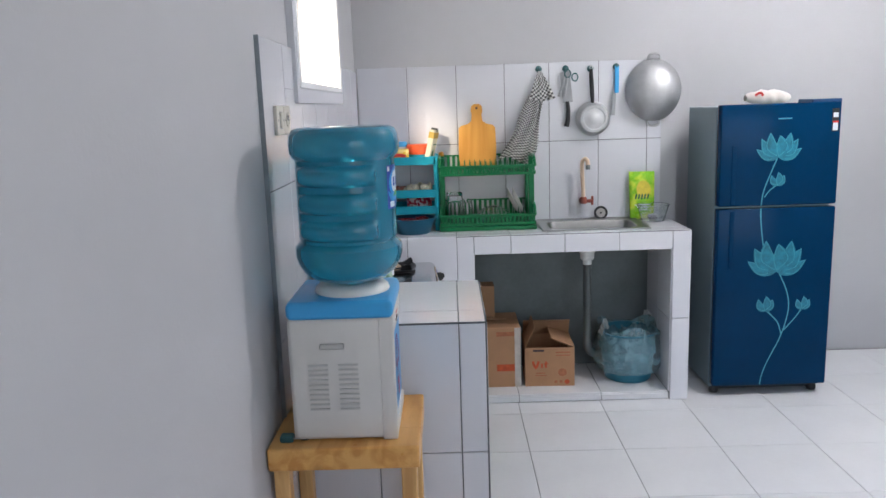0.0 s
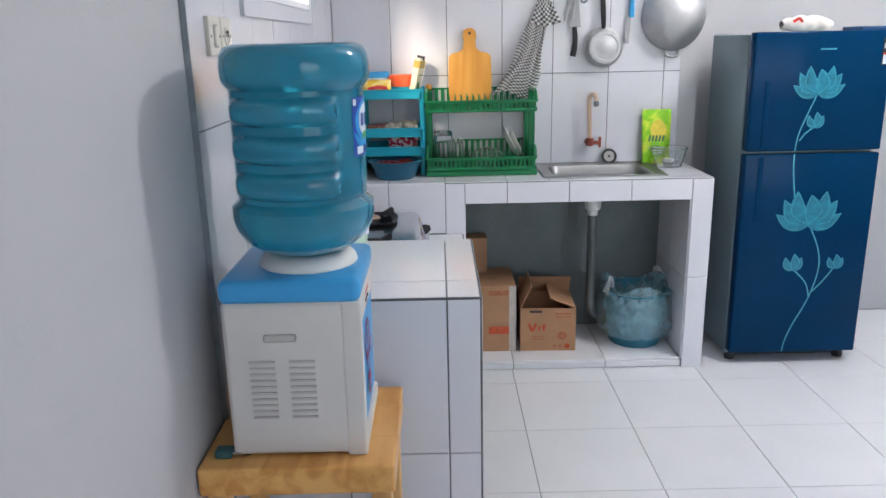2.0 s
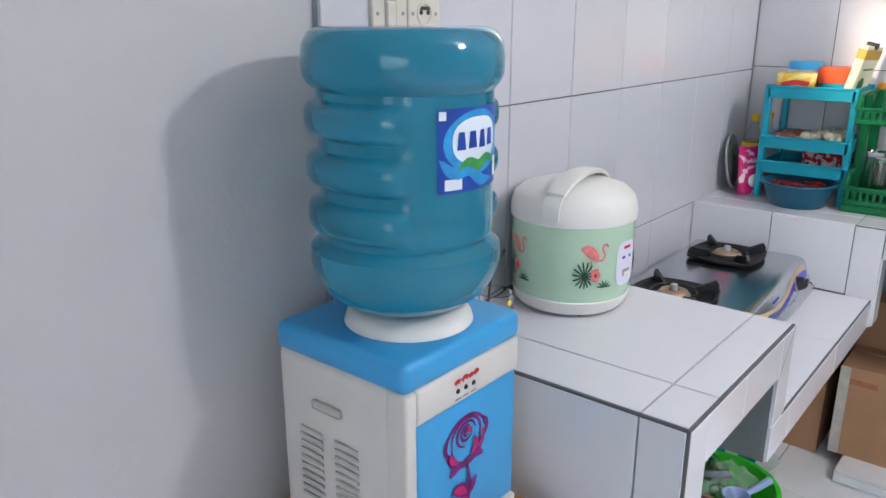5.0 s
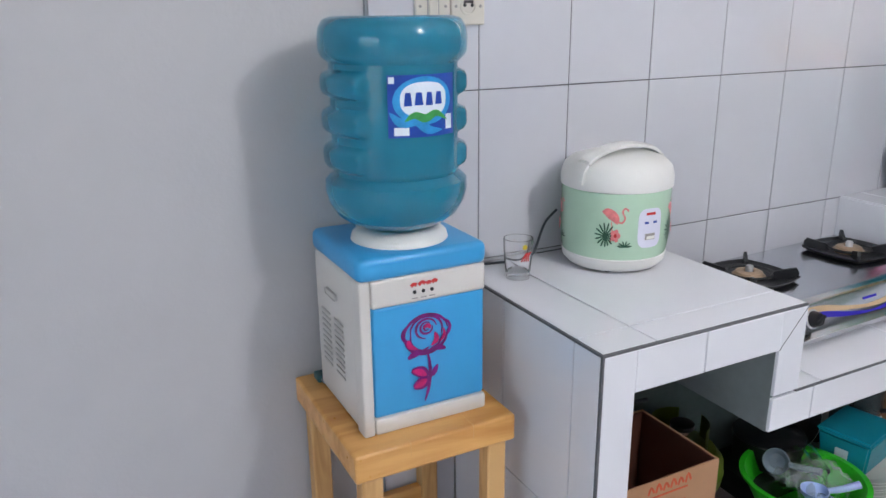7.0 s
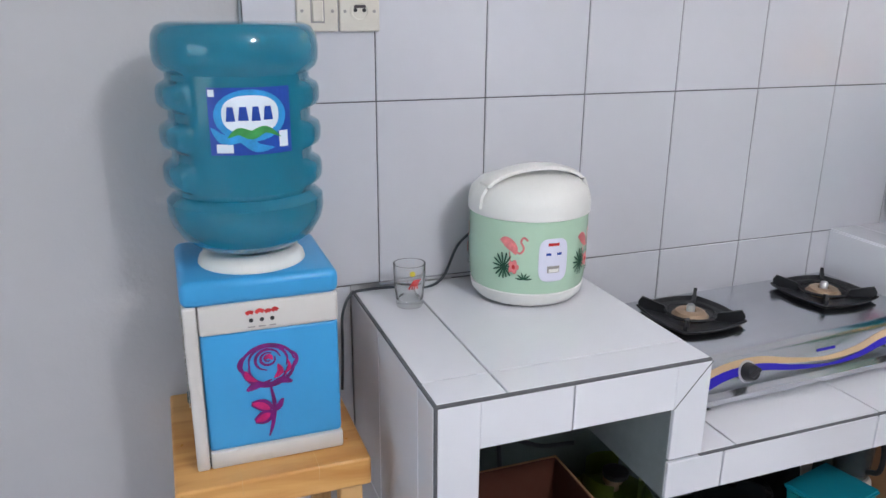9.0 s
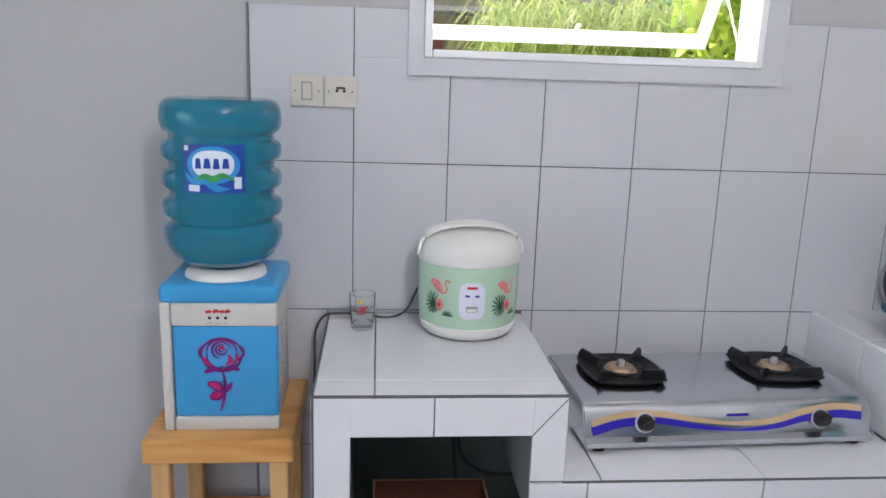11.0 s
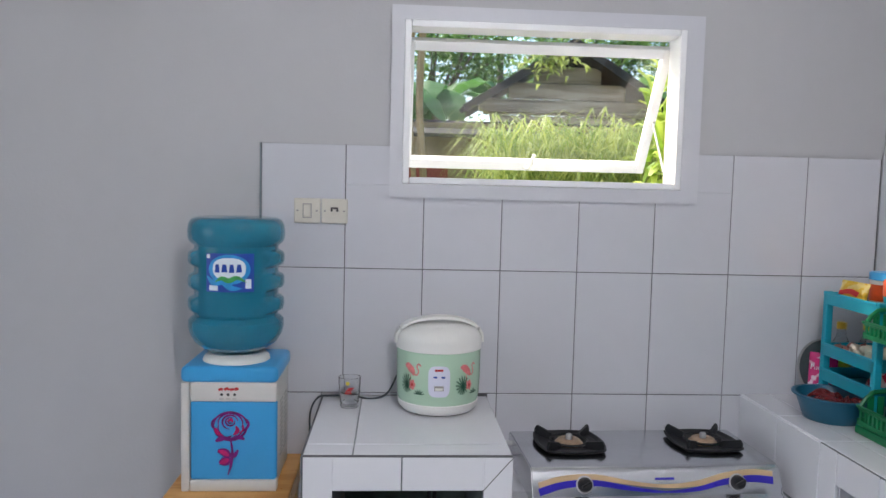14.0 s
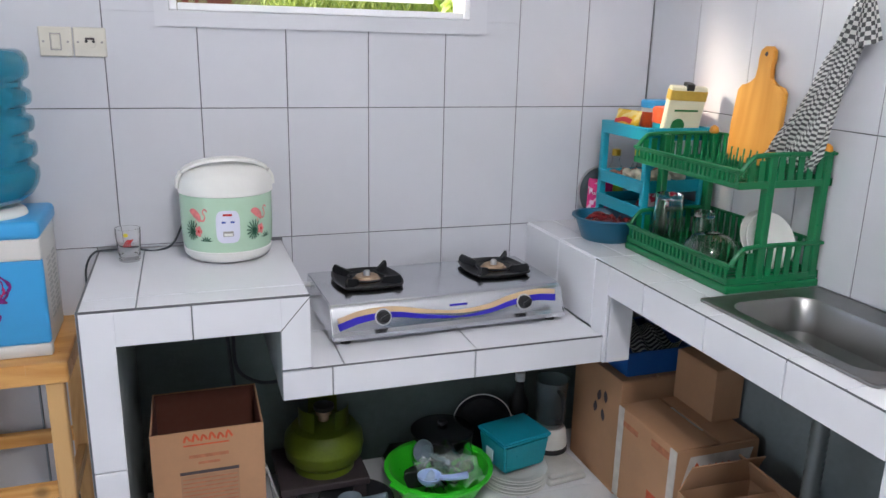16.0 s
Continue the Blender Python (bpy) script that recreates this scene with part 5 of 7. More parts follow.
full = oil_bottle(pose(-0.352, 3.850, ZN), 0.17, "clear bottle of yellow cooking oil in the corner")
oil_bottle(pose(-0.330, 3.925, ZN), 0.05, "almost empty clear oil bottle in the corner")
part("label_sheet", lathed([(0.0334, 0.118), (0.0334, 0.165)], 24, cap=False), POUCH_Y, full, "yellow and green label")
part("label_stripe", lathed([(0.0338, 0.128), (0.0338, 0.145)], 24, cap=False), POUCH, full)
pud = pouch("pudding_packet", pose(-0.322, 3.775, ZN, -8, 0, 50), 0.085, 0.155, 0.04, PINKBAG, "pink pudding powder packet leaning in the corner", "packet")

PAN_LID = material("smoked_lid_glass", (0.10, 0.13, 0.14), 0.15, vary=0.1, scale=12, trans=0.3)
lid = thing("pot_lid", pose(-0.404, 3.828, ZN + 0.096, 0, 81, 6) @ Matrix.Diagonal((0.92, 0.92, 1, 1)), "smoked glass pot lid with steel rim leaning in the corner", "lid")
part("rim", lathed([(0.098, -0.003), (0.103, -0.003), (0.104, 0.003), (0.098, 0.004), (0.098, -0.003)], 40, cap=False), ALU, lid, "steel rim", True)
part("glass_dome", lathed([(0.098, 0.0), (0.07, 0.008), (0.03, 0.012), (0.001, 0.0125)], 40, cap=False), PAN_LID, lid, smooth=True)


def words(name, text, size, mat, parent, m):
    cu = bpy.data.curves.new(name, "FONT")
    cu.body, cu.size, cu.extrude, cu.align_x = text, size, 0.0004, "CENTER"
    tmp = bpy.data.objects.new(name, cu)
    scene.collection.objects.link(tmp)
    bpy.context.view_layer.update()
    me = bpy.data.meshes.new_from_object(tmp.evaluated_get(bpy.context.evaluated_depsgraph_get()))
    bpy.data.objects.remove(tmp)
    me.materials.append(mat)
    ob = new(name, me)
    ob.parent = parent
    ob.matrix_basis = m
    return ob


words("pudding_word", "Pudding", 0.022, WHITE_INK, pud, pose(0, -0.0165, 0.105, 90, 0, 0))
part("fruit_print", oval(bmesh.new(), lambda u, v, h: Vector((u, -0.022 - h, v)), 0.004, 0.045, 0.022, 0.022, 16, 2), WHITE_INK, pud)

# ---- switch and socket, cables, glass on the block ----
CREAM_PLATE = material("cream_switch_plate", (0.66, 0.62, 0.55), 0.35, vary=0.04, scale=20)
for y, kind in ((2.129, "light_switch"), (2.214, "wall_socket")):
    t = thing(kind, pose(WX_FACE, y, 1.412), "cream square " + ("light switch" if kind == "light_switch" else "power socket") + " on the tiles", kind.replace("_", " "))
    pl = part("plate", boxed(-0.001, 0.010, -0.041, 0.041, -0.039, 0.039, 0.003, 2), CREAM_PLATE, t)
    if kind == "light_switch":
        part("rocker", boxed(0.009, 0.0145, -0.011, 0.011, -0.020, 0.020, 0.002), CREAM_PLATE, t)
        part("recess", boxed(0.009, 0.0108, -0.014, 0.014, -0.023, 0.023), SLOT, pl)
    else:
        part("socket_well", lathed([(0.020, 0.009), (0.020, 0.012), (0.016, 0.012), (0.015, 0.0102), (0.001, 0.0102)], 24, m=pose(0, 0, 0, 0, 90, 0)), CREAM_PLATE, t, smooth=True)
        for s in (-1, 1):
            part("pin_hole", lathed([(0.004, 0.0100), (0.004, 0.0112)], 10, m=pose(0, s * 0.009, 0.002, 0, 90, 0)), BLACK_PLASTIC, pl)
        part("shutter", boxed(0.0095, 0.0118, -0.012, 0.012, 0.006, 0.012), DARK_INK, pl)
    for s in (-1, 1):
        part("screw", lathed([(0.0035, 0.0095), (0.003, 0.0112)], 10, m=pose(0, s * 0.030, 0, 0, 90, 0)), SLOT, pl)
CABLE = material("dark_cable", (0.05, 0.06, 0.07), 0.5, vary=0.1, scale=30)
t = thing("cooker_cable", pose(0, 0, 0), "dark grey power cable along the tiles", "cable")
part("cord", tubed([(-0.405, 2.455, 0.935), (-0.413, 2.425, 0.90), (-0.405, 2.39, 0.835), (-0.385, 2.34, 0.822), (-0.395, 2.29, 0.827), (-0.400, 2.21, 0.828), (-0.395, 2.172, 0.822), (-0.385, 2.150, 0.78), (-0.385, 2.148, 0.70), (-0.39, 2.145, 0.60)], 0.0032, 8), CABLE, t, smooth=True)
t = thing("wall_cable", pose(0, 0, 0), "black cable and hose hanging under the counter", "cable")
part("cord", tubed([(-0.41, 2.52, 0.72), (-0.415, 2.53, 0.55), (-0.405, 2.54, 0.40), (-0.41, 2.56, 0.2)], 0.006, 8), CABLE, t)
part("hose", tubed([(-0.40, 2.545, 0.72), (-0.405, 2.55, 0.56), (-0.39, 2.555, 0.42), (-0.35, 2.62, 0.38), (-0.30, 2.70, 0.40)], 0.006, 8), CABLE, t)
drinking_glass(pose(-0.300, 2.276, ZT), 0.034, 0.093, "clear printed drinking glass on the tiled counter", prints=True)
part_clip = thing("dispenser_plug", pose(-0.395, 1.83, 0.628), "small dark green plug lying on the stool", "plug")
part("plug_body", boxed(-0.016, 0.018, -0.014, 0.014, 0, 0.018, 0.005, 2), HOOK, part_clip)
part("plug_pin", tubed([(0.018, -0.005, 0.009), (0.035, -0.005, 0.009)], 0.0025, 6, 1), ALU, part_clip)

# ---- on the refrigerator ----
FILM = material("printed_plastic_film", (0.72, 0.66, 0.62), 0.3, vary=0.12, scale=18, bump=0.35, bump_scale=45)
bag = thing("bread_bag", pose(1.565, 3.79, 1.393, 0, 0, 4), "crumpled printed plastic bag of bread on the refrigerator", "bag")


def lump(u, v):
    a = 2 * math.pi * u
    x = (v - 0.5) * 0.215
    r = 0.036 * max(0.04, math.sin(math.pi * (0.04 + 0.92 * v))) ** 0.45 * (1 + 0.22 * noise.noise(Vector((u * 4, v * 7, 2))))
    return Vector((x, 1.4 * r * math.cos(a), 0.036 + r * math.sin(a)))


part("film", shell(bmesh.new(), lump, 28, 22, True), FILM, bag, smooth=True)
part("red_print", strip(bmesh.new(), lambda u, v, h: Vector((u, -0.052 - h, v)), [(-0.085, 0.046), (-0.06, 0.058), (-0.045, 0.044)], 0.012, 4), RED_INK, bag)


# ---- under the counter ----
ALU_DARK = material("dark_shiny_lid", (0.10, 0.10, 0.11), 0.2, 0.9, vary=0.1, scale=10)
TAPE_WHITE = material("white_cotton", (0.62, 0.61, 0.58), 0.9, vary=0.1, scale=20, bump=0.3, bump_scale=120)
def carton(name, m, w, d, h, label, flaps=(), prints=(), card=CARD):
    """A cardboard box w x d x h with its base centre at m; flaps: (side, angle); prints: (side, u, v, width, height, material)."""
    t = thing(name, m, label, "cardboard box")
    th = 0.004
    for k, a in (("front_side", (-w / 2, w / 2, -d / 2, -d / 2 + th, 0, h)), ("back_side", (-w / 2, w / 2, d / 2 - th, d / 2, 0, h)),
                 ("end_side", (-w / 2, -w / 2 + th, -d / 2 + th, d / 2 - th, 0, h)), ("end_side", (w / 2 - th, w / 2, -d / 2 + th, d / 2 - th, 0, h)),
                 ("bottom", (-w / 2 + th, w / 2 - th, -d / 2 + th, d / 2 - th, 0, th))):
        part(k, boxed(*a), card, t)
    for side, ang, length in flaps:
        rot = {"front": 0, "right": 90, "back": 180, "left": 270}[side]
        half, off = (w / 2, d / 2) if side in ("front", "back") else (d / 2, w / 2)
        mm = pose(0, 0, h, 0, 0, rot) @ pose(0, -off + 0.002, 0.001, ang, 0, 0)
        part("flap", boxed(-half + 0.003, half - 0.003, 0, length, -th / 2, th / 2, 0.001, m=mm), card, t)
    for side, u, v, pw, ph, mat in prints:
        rot = {"front": 0, "right": 90, "back": 180, "left": 270}[side]
        off = d / 2 if side in ("front", "back") else w / 2
        mm = pose(0, 0, 0, 0, 0, rot)
        part("print", boxed(u - pw / 2, u + pw / 2, -off - 0.0008, -off + 0.001, v - ph / 2, v + ph / 2, m=mm), mat, t)
    return t


ORANGE_INK = material("orange_red_print", (0.55, 0.09, 0.03), 0.7, vary=0.3, scale=50)
SOFT_INK = material("faded_red_print", (0.42, 0.15, 0.07), 0.7, vary=0.3, scale=50)
LIST_TAN = material("tan_list_print", (0.36, 0.20, 0.115), 0.8, vary=0.12, scale=40)
TAPE = material("paper_white_print", (0.55, 0.50, 0.45), 0.7, vary=0.2, scale=30)
# the open carton in the left bay: printed side toward the room
c1 = carton("cardboard_box", pose(-0.080, 2.452, 0.0, 0, 0, 90), 0.285, 0.25, 0.445, "tall open brown cardboard box with red print under the counter",
            (),
            (("front", -0.005, 0.405, 0.115, 0.004, ORANGE_INK), ("front", 0.0, 0.372, 0.10, 0.009, SOFT_INK), ("front", 0.0, 0.352, 0.055, 0.007, SOFT_INK),
             ("front", 0.0, 0.325, 0.15, 0.009, DARK_INK), ("front", -0.045, 0.20, 0.02, 0.025, DARK_INK), ("front", 0.0, 0.20, 0.02, 0.025, DARK_INK)))
put = lambda u, v, h: Vector((u, -0.1252 - h, v))
bm = bmesh.new()
for k in range(6):
    strip(bm, put, [(-0.060 + 0.021 * k, 0.415), (-0.054 + 0.021 * k, 0.432 + 0.004 * (k % 2)), (-0.044 + 0.021 * k, 0.418)], 0.006, 3)
part("brand_mark", bm, ORANGE_INK, c1)
part("list_panel", boxed(-0.074, 0.074, -0.1254, -0.1245, 0.205, 0.318), LIST_TAN, c1)
for k in range(7):
    part("list_line", boxed(-0.07, 0.07, -0.1258, -0.1245, 0.305 - 0.012 * k, 0.308 - 0.012 * k), SOFT_INK, c1)
# sheets added inside the carton; their dark colour is its inner shade
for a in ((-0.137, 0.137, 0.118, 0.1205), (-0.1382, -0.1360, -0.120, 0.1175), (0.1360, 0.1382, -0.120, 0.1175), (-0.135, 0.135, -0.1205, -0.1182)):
    part("inner_shade_sheet", boxed(*a, 0.006, 0.443), CARD_SHADED, c1, "red-brown inside with its shade put into the colour")
part("inner_shade_bottom", boxed(-0.134, 0.134, -0.117, 0.117, 0.0045, 0.008), CARD_SHADED, c1)

# boxes under the sink
b2 = carton("cardboard_box", pose(0.205, 3.825, 0.042), 0.300, 0.28, 0.305, "brown cardboard box with torn paper on top under the sink", (("front", 2, 0.135), ("back", 2, 0.13)),
            (("right", -0.02, 0.06, 0.14, 0.010, SOFT_INK), ("right", -0.02, 0.04, 0.10, 0.008, SOFT_INK), ("front", 0.08, 0.275, 0.10, 0.022, SOFT_INK),
             ("front", 0.075, 0.10, 0.09, 0.035, ORANGE_INK), ("front", -0.08, 0.26, 0.08, 0.018, SOFT_INK)))
part("torn_paper", patch(bmesh.new(), lambda u, v, h: Vector((u + 0.01 * math.sin(40 * v), v + 0.012 * math.sin(31 * u), 0.309 + h)), -0.09, 0.07, -0.08, 0.06, 10, 10), TAPE, b2, "torn white paper")
rb = lambda u, v, h: Vector((0.1512 + h, u, v))
part("white_panel", patch(bmesh.new(), lambda u, v, h: rb(u + 0.25 * (v - 0.2), v, h), -0.115, 0.10, 0.195, 0.285, 4, 4, 0.0004), TAPE, b2, "white printed panel")
bm = bmesh.new()
for k in range(6):
    strip(bm, rb, [(-0.078 + 0.022 * k, 0.232), (-0.071 + 0.022 * k, 0.252 if k else 0.262), (-0.064 + 0.022 * k, 0.234)], 0.007, 3, 0.0012)
part("brand_mark", bm, ORANGE_INK, b2)
part("edge_tape", boxed(0.1200, 0.1505, -0.1412, -0.1385, 0.0, 0.306), TAPE, b2)
part("edge_tape", boxed(-0.1505, -0.120, -0.1412, -0.1385, 0.0, 0.306), TAPE, b2)
carton("cardboard_box", pose(0.145, 3.935, 0.353, 0, 0, 0), 0.19, 0.10, 0.16, "small brown cardboard box on top of a larger one", (("front", 3, 0.05), ("back", 3, 0.05)))
b3 = carton("cardboard_box", pose(0.503, 3.800, 0.042, 0, 0, -2), 0.245, 0.24, 0.20, "low brown cardboard box with open flaps and red print", (("right", 22, 0.12), ("left", 65, 0.11), ("back", 60, 0.10)),
            (("front", -0.055, 0.185, 0.055, 0.010, DARK_INK), ("front", 0.065, 0.175, 0.07, 0.008, SOFT_INK), ("front", 0.065, 0.160, 0.07, 0.006, SOFT_INK),
             ("front", -0.045, 0.068, 0.045, 0.006, SOFT_INK), ("front", -0.045, 0.056, 0.055, 0.005, SOFT_INK), ("front", 0.03, 0.022, 0.014, 0.014, SOFT_INK), ("front", 0.055, 0.022, 0.014, 0.014, SOFT_INK)))
bput = lambda u, v, h: Vector((u, -0.1204 - h, v))
bm = bmesh.new()
strip(bm, bput, [(-0.085, 0.130), (-0.070, 0.095), (-0.055, 0.130)], 0.012, 3)
strip(bm, bput, [(-0.040, 0.096), (-0.039, 0.118)], 0.009, 2)
strip(bm, bput, [(-0.020, 0.096), (-0.019, 0.128)], 0.009, 2)
strip(bm, bput, [(-0.030, 0.116), (-0.008, 0.118)], 0.006, 2)
part("brand_mark", bm, ORANGE_INK, b3)
part("round_mark", oval(bmesh.new(), bput, 0.062, 0.072, 0.022, 0.020, 18, 2), SOFT_INK, b3)
part("round_mark", oval(bmesh.new(), bput, 0.085, 0.022, 0.013, 0.012, 14, 2), ORANGE_INK, b3)

TIN = material("blue_crate_plastic", (0.01, 0.09, 0.32), 0.4, vary=0.1, scale=14)
BIN = material("teal_bin_plastic", (0.02, 0.15, 0.22), 0.4, vary=0.1, scale=12)
FILM_CLEAR = material("clear_bag_film", (0.36, 0.57, 0.64), 0.10, vary=0.3, scale=22, alpha=0.42, bump=0.9, bump_scale=22, spec=0.8)
binm = pose(0.912, 3.795, 0.042)
t = thing("waste_bin", binm, "round teal plastic waste bin lined with a clear bag", "waste bin")
part("bin_wall", lathed([(0.112, 0.0), (0.116, 0.004), (0.142, 0.24), (0.152, 0.246), (0.152, 0.252), (0.138, 0.252), (0.110, 0.008), (0.001, 0.006)], 44, cap=False), BIN, t, smooth=True)


def bagged(u, v):
    a = 2 * math.pi * u
    if v < 0.75:
        k = v / 0.75
        r, z = 0.136 + 0.030 * math.sin(math.pi * min(1, k * 0.9 + 0.2)) + 0.008 * k, 0.055 + 0.215 * k
    else:
        k = (v - 0.75) / 0.25
        r, z = 0.148 - 0.05 * k, 0.270 - 0.09 * k + 0.03 * math.sin(3 * a) * (1 - k)
    r += 0.016 * abs(noise.noise(Vector((4 * math.cos(a), 4 * math.sin(a), v * 5)))) + 0.003 * math.sin(17 * a + 5 * v) + 0.011 * noise.noise(Vector((9 * math.cos(a), 9 * math.sin(a), v * 12)))
    return Vector((r * math.cos(a), r * math.sin(a), z))


bg = part("bag_liner", shell(bmesh.new(), bagged, 64, 24, True), FILM_CLEAR, t, "crumpled clear plastic bag", True)
WHITE_FILM = material("white_bag_handles", (0.75, 0.78, 0.78), 0.3, vary=0.08, scale=20, trans=0.3, bump=0.3, bump_scale=40)
for sx in (-1, 1):
    part("bag_handle", shell(bmesh.new(), lambda u, v, sx=sx: Vector((sx * (0.152 - 0.055 * v * u) + 0.008 * math.sin(9 * u), (0.05 if sx > 0 else -0.09) + 0.10 * u + 0.01 * math.sin(14 * v), 0.245 + 0.075 * math.sin(math.pi * u) * v + 0.006 * math.sin(20 * u))), 12, 8), WHITE_FILM, t, smooth=True)

# blue crate with a cloth on a carton, in the far corner
cc = carton("cardboard_box", pose(-0.135, 3.850, 0.0), 0.30, 0.27, 0.40, "brown cardboard box with dark leaf print, blue crate on top", (("front", 1, 0.13), ("back", 1, 0.13)))
fput = lambda u, v, h: Vector((u, -0.1354 - h, v))
for k, (u, v, a) in enumerate(((0.02, 0.30, 0.5), (0.06, 0.31, -0.2), (0.0, 0.25, 0.2), (0.05, 0.24, -0.4))):
    part("bean_print", strip(bmesh.new(), fput, [(u - 0.014 * math.sin(a), v - 0.022), (u + 0.014 * math.sin(a), v + 0.022)], lambda q: 0.024 * petal(q), 4), DARK_INK, cc)
rput = lambda u, v, h: Vector((0.1504 + h, u, v))
for k, (u, v) in enumerate(((-0.06, 0.30), (-0.02, 0.27))):
    part("bean_print", oval(bmesh.new(), rput, u, v, 0.014, 0.024, 14, 2), DARK_INK, cc)
crate = thing("plastic_crate", pose(-0.130, 3.850, 0.408), "deep blue plastic tub on a cardboard box", "tub")
bm = bmesh.new()
lathe(bm, [(0.150, 0.0), (0.172, 0.085), (0.178, 0.086), (0.178, 0.092), (0.166, 0.090), (0.146, 0.006), (0.001, 0.005)], 4, cap=False, start=math.pi / 4, m=Matrix.Diagonal((1.15, 1.0, 1, 1)))
part("tub_wall", bm, TIN, crate)
rag = thing("striped_cloth", pose(-0.130, 3.840, 0.49), "folded dark striped cloth in the blue tub", "cloth")
cloth("cloth_layer", lambda u, v: Vector((0.26 * (u - 0.5), 0.20 * (v - 0.5), 0.012 + 0.022 * math.sin(9 * u + 4 * v) + 0.014 * math.sin(17 * v + 3 * u))), 30, 24, rag, 40, 3)

# gas cylinder
LPG = material("green_gas_cylinder", (0.13, 0.18, 0.012), 0.4, vary=0.2, scale=10, stain=0.1, bump=0.05, bump_scale=60)
stand = thing("floor_stand", pose(-0.285, 2.795, 0.0), "low dark wooden stand under the gas cylinder", "stand")
part("board", boxed(-0.14, 0.12, -0.14, 0.14, 0.070, 0.094, 0.003), DARK_INK, stand)
for sy in (-1, 1):
    part("runner", boxed(-0.13, 0.11, sy * 0.11 - 0.02, sy * 0.11 + 0.02, 0.0, 0.070), DARK_INK, stand)
gas = thing("gas_cylinder", pose(-0.285, 2.810, 0.094) @ Matrix.Diagonal((0.97, 0.97, 0.64, 1)), "small olive green gas cylinder under the counter", "gas cylinder")
part("tank", lathed([(0.06, 0.02), (0.10, 0.035), (0.126, 0.075), (0.130, 0.12), (0.132, 0.128), (0.130, 0.136), (0.128, 0.18), (0.105, 0.225), (0.06, 0.245), (0.03, 0.25)], 40), LPG, gas, smooth=True)
part("foot_ring", lathed([(0.095, 0.0), (0.100, 0.0), (0.100, 0.045), (0.095, 0.045), (0.095, 0.0)], 36, cap=False), LPG, gas, smooth=True)
for k in range(3):
    bm = bmesh.new()
    a0 = k * 2.094 + 0.3
    shell(bm, lambda u, v: Vector((0.082 * math.cos(a0 + 1.25 * u), 0.082 * math.sin(a0 + 1.25 * u), 0.225 + 0.115 * v)), 10, 2)
    bmesh.ops.solidify(bm, geom=list(bm.faces), thickness=0.004)
    part("guard", bm, LPG, gas, smooth=True)
part("valve", lathed([(0.018, 0.245), (0.018, 0.28), (0.026, 0.285), (0.026, 0.315), (0.01, 0.32)], 16), BRASS, gas, smooth=True)
part("regulator", lathed([(0.03, 0.0), (0.034, 0.006), (0.034, 0.024), (0.02, 0.034)], 20, m=pose(0.01, 0.0, 0.315)), BLACK_PLASTIC, gas, smooth=True)

bar = thing("metal_bar", pose(-0.120, 2.672, 0.0, 16, 0, 0), "flat grey metal bar leaning beside the gas cylinder", "bar")
part("flat_bar", boxed(-0.010, 0.010, -0.003, 0.003, 0.0, 0.225, 0.001), ALU, bar)
fry = thing("frying_pan", pose(-0.100, 2.875, 0.0), "black deep pan on the floor with a grey ladle in it", "pan")
part("pan_body", lathed([(0.078, 0.0), (0.085, 0.003), (0.112, 0.055), (0.116, 0.066), (0.118, 0.068), (0.114, 0.068), (0.108, 0.056), (0.080, 0.008), (0.001, 0.006)], 40, cap=False), CAST, fry, smooth=True)
LADLE = material("grey_blue_plastic", (0.20, 0.25, 0.30), 0.4, vary=0.05, scale=20)
PALE_BLUE = material("pale_blue_plastic", (0.40, 0.52, 0.82), 0.4, vary=0.05, scale=20)


def ladle(m, mat, label):
    t = thing("ladle", m, label, "ladle")
    part("scoop", lathed([(0.001, 0.0), (0.024, 0.004), (0.036, 0.018), (0.038, 0.030), (0.035, 0.030), (0.022, 0.008), (0.001, 0.004)], 24, cap=False), mat, t, smooth=True)
    part("handle", tubed([(0.034, 0, 0.026), (0.07, 0, 0.032), (0.12, 0.004, 0.045)], 0.008, 8, taper=lambda q: 1 + 0.4 * q), mat, t, smooth=True)
    return t


ladle(pose(-0.115, 2.860, 0.035, 0, -4, 60), LADLE, "grey plastic ladle lying in the black pan")
LIME = material("bright_green_plastic", (0.05, 0.72, 0.03), 0.3, vary=0.05, scale=10, trans=0.15)
gbm = pose(-0.125, 3.150, 0.0)
gbn = thing("plastic_basin", gbm, "bright green plastic basin full of glasses", "basin")
part("basin_wall", lathed([(0.105, 0.0), (0.110, 0.003), (0.150, 0.085), (0.164, 0.115), (0.174, 0.117), (0.175, 0.124), (0.160, 0.124), (0.146, 0.085), (0.106, 0.007), (0.001, 0.006)], 56, cap=False), LIME, gbn, smooth=True)
for s in (-1, 1):
    part("grip", boxed(s * 0.168 - 0.012, s * 0.168 + 0.016, -0.035, 0.035, 0.112, 0.122, 0.003, m=pose(0, 0, 0, 0, 0, -62)), LIME, gbn)
for k, (x, y, rx, ry) in enumerate(((0.02, 0.05, 60, 20), (0.055, -0.01, 75, 60), (-0.03, 0.075, 40, -30), (-0.055, -0.02, 80, 120), (0.01, 0.0, 85, 200), (-0.01, 0.10, 70, 260))):
    drinking_glass(gbm @ pose(x, y, 0.088, rx, 0, ry), 0.032, 0.09, "clear drinking glass lying in the green basin")
BASIN_FILM = material("clear_wrap_film", (0.78, 0.90, 0.84), 0.10, vary=0.2, scale=22, alpha=0.28, bump=0.8, bump_scale=24, spec=0.8)
bagfilm = thing("plastic_bag", gbm @ pose(0.015, 0.030, 0.112), "crumpled clear plastic bag over the glasses in the green basin", "bag")
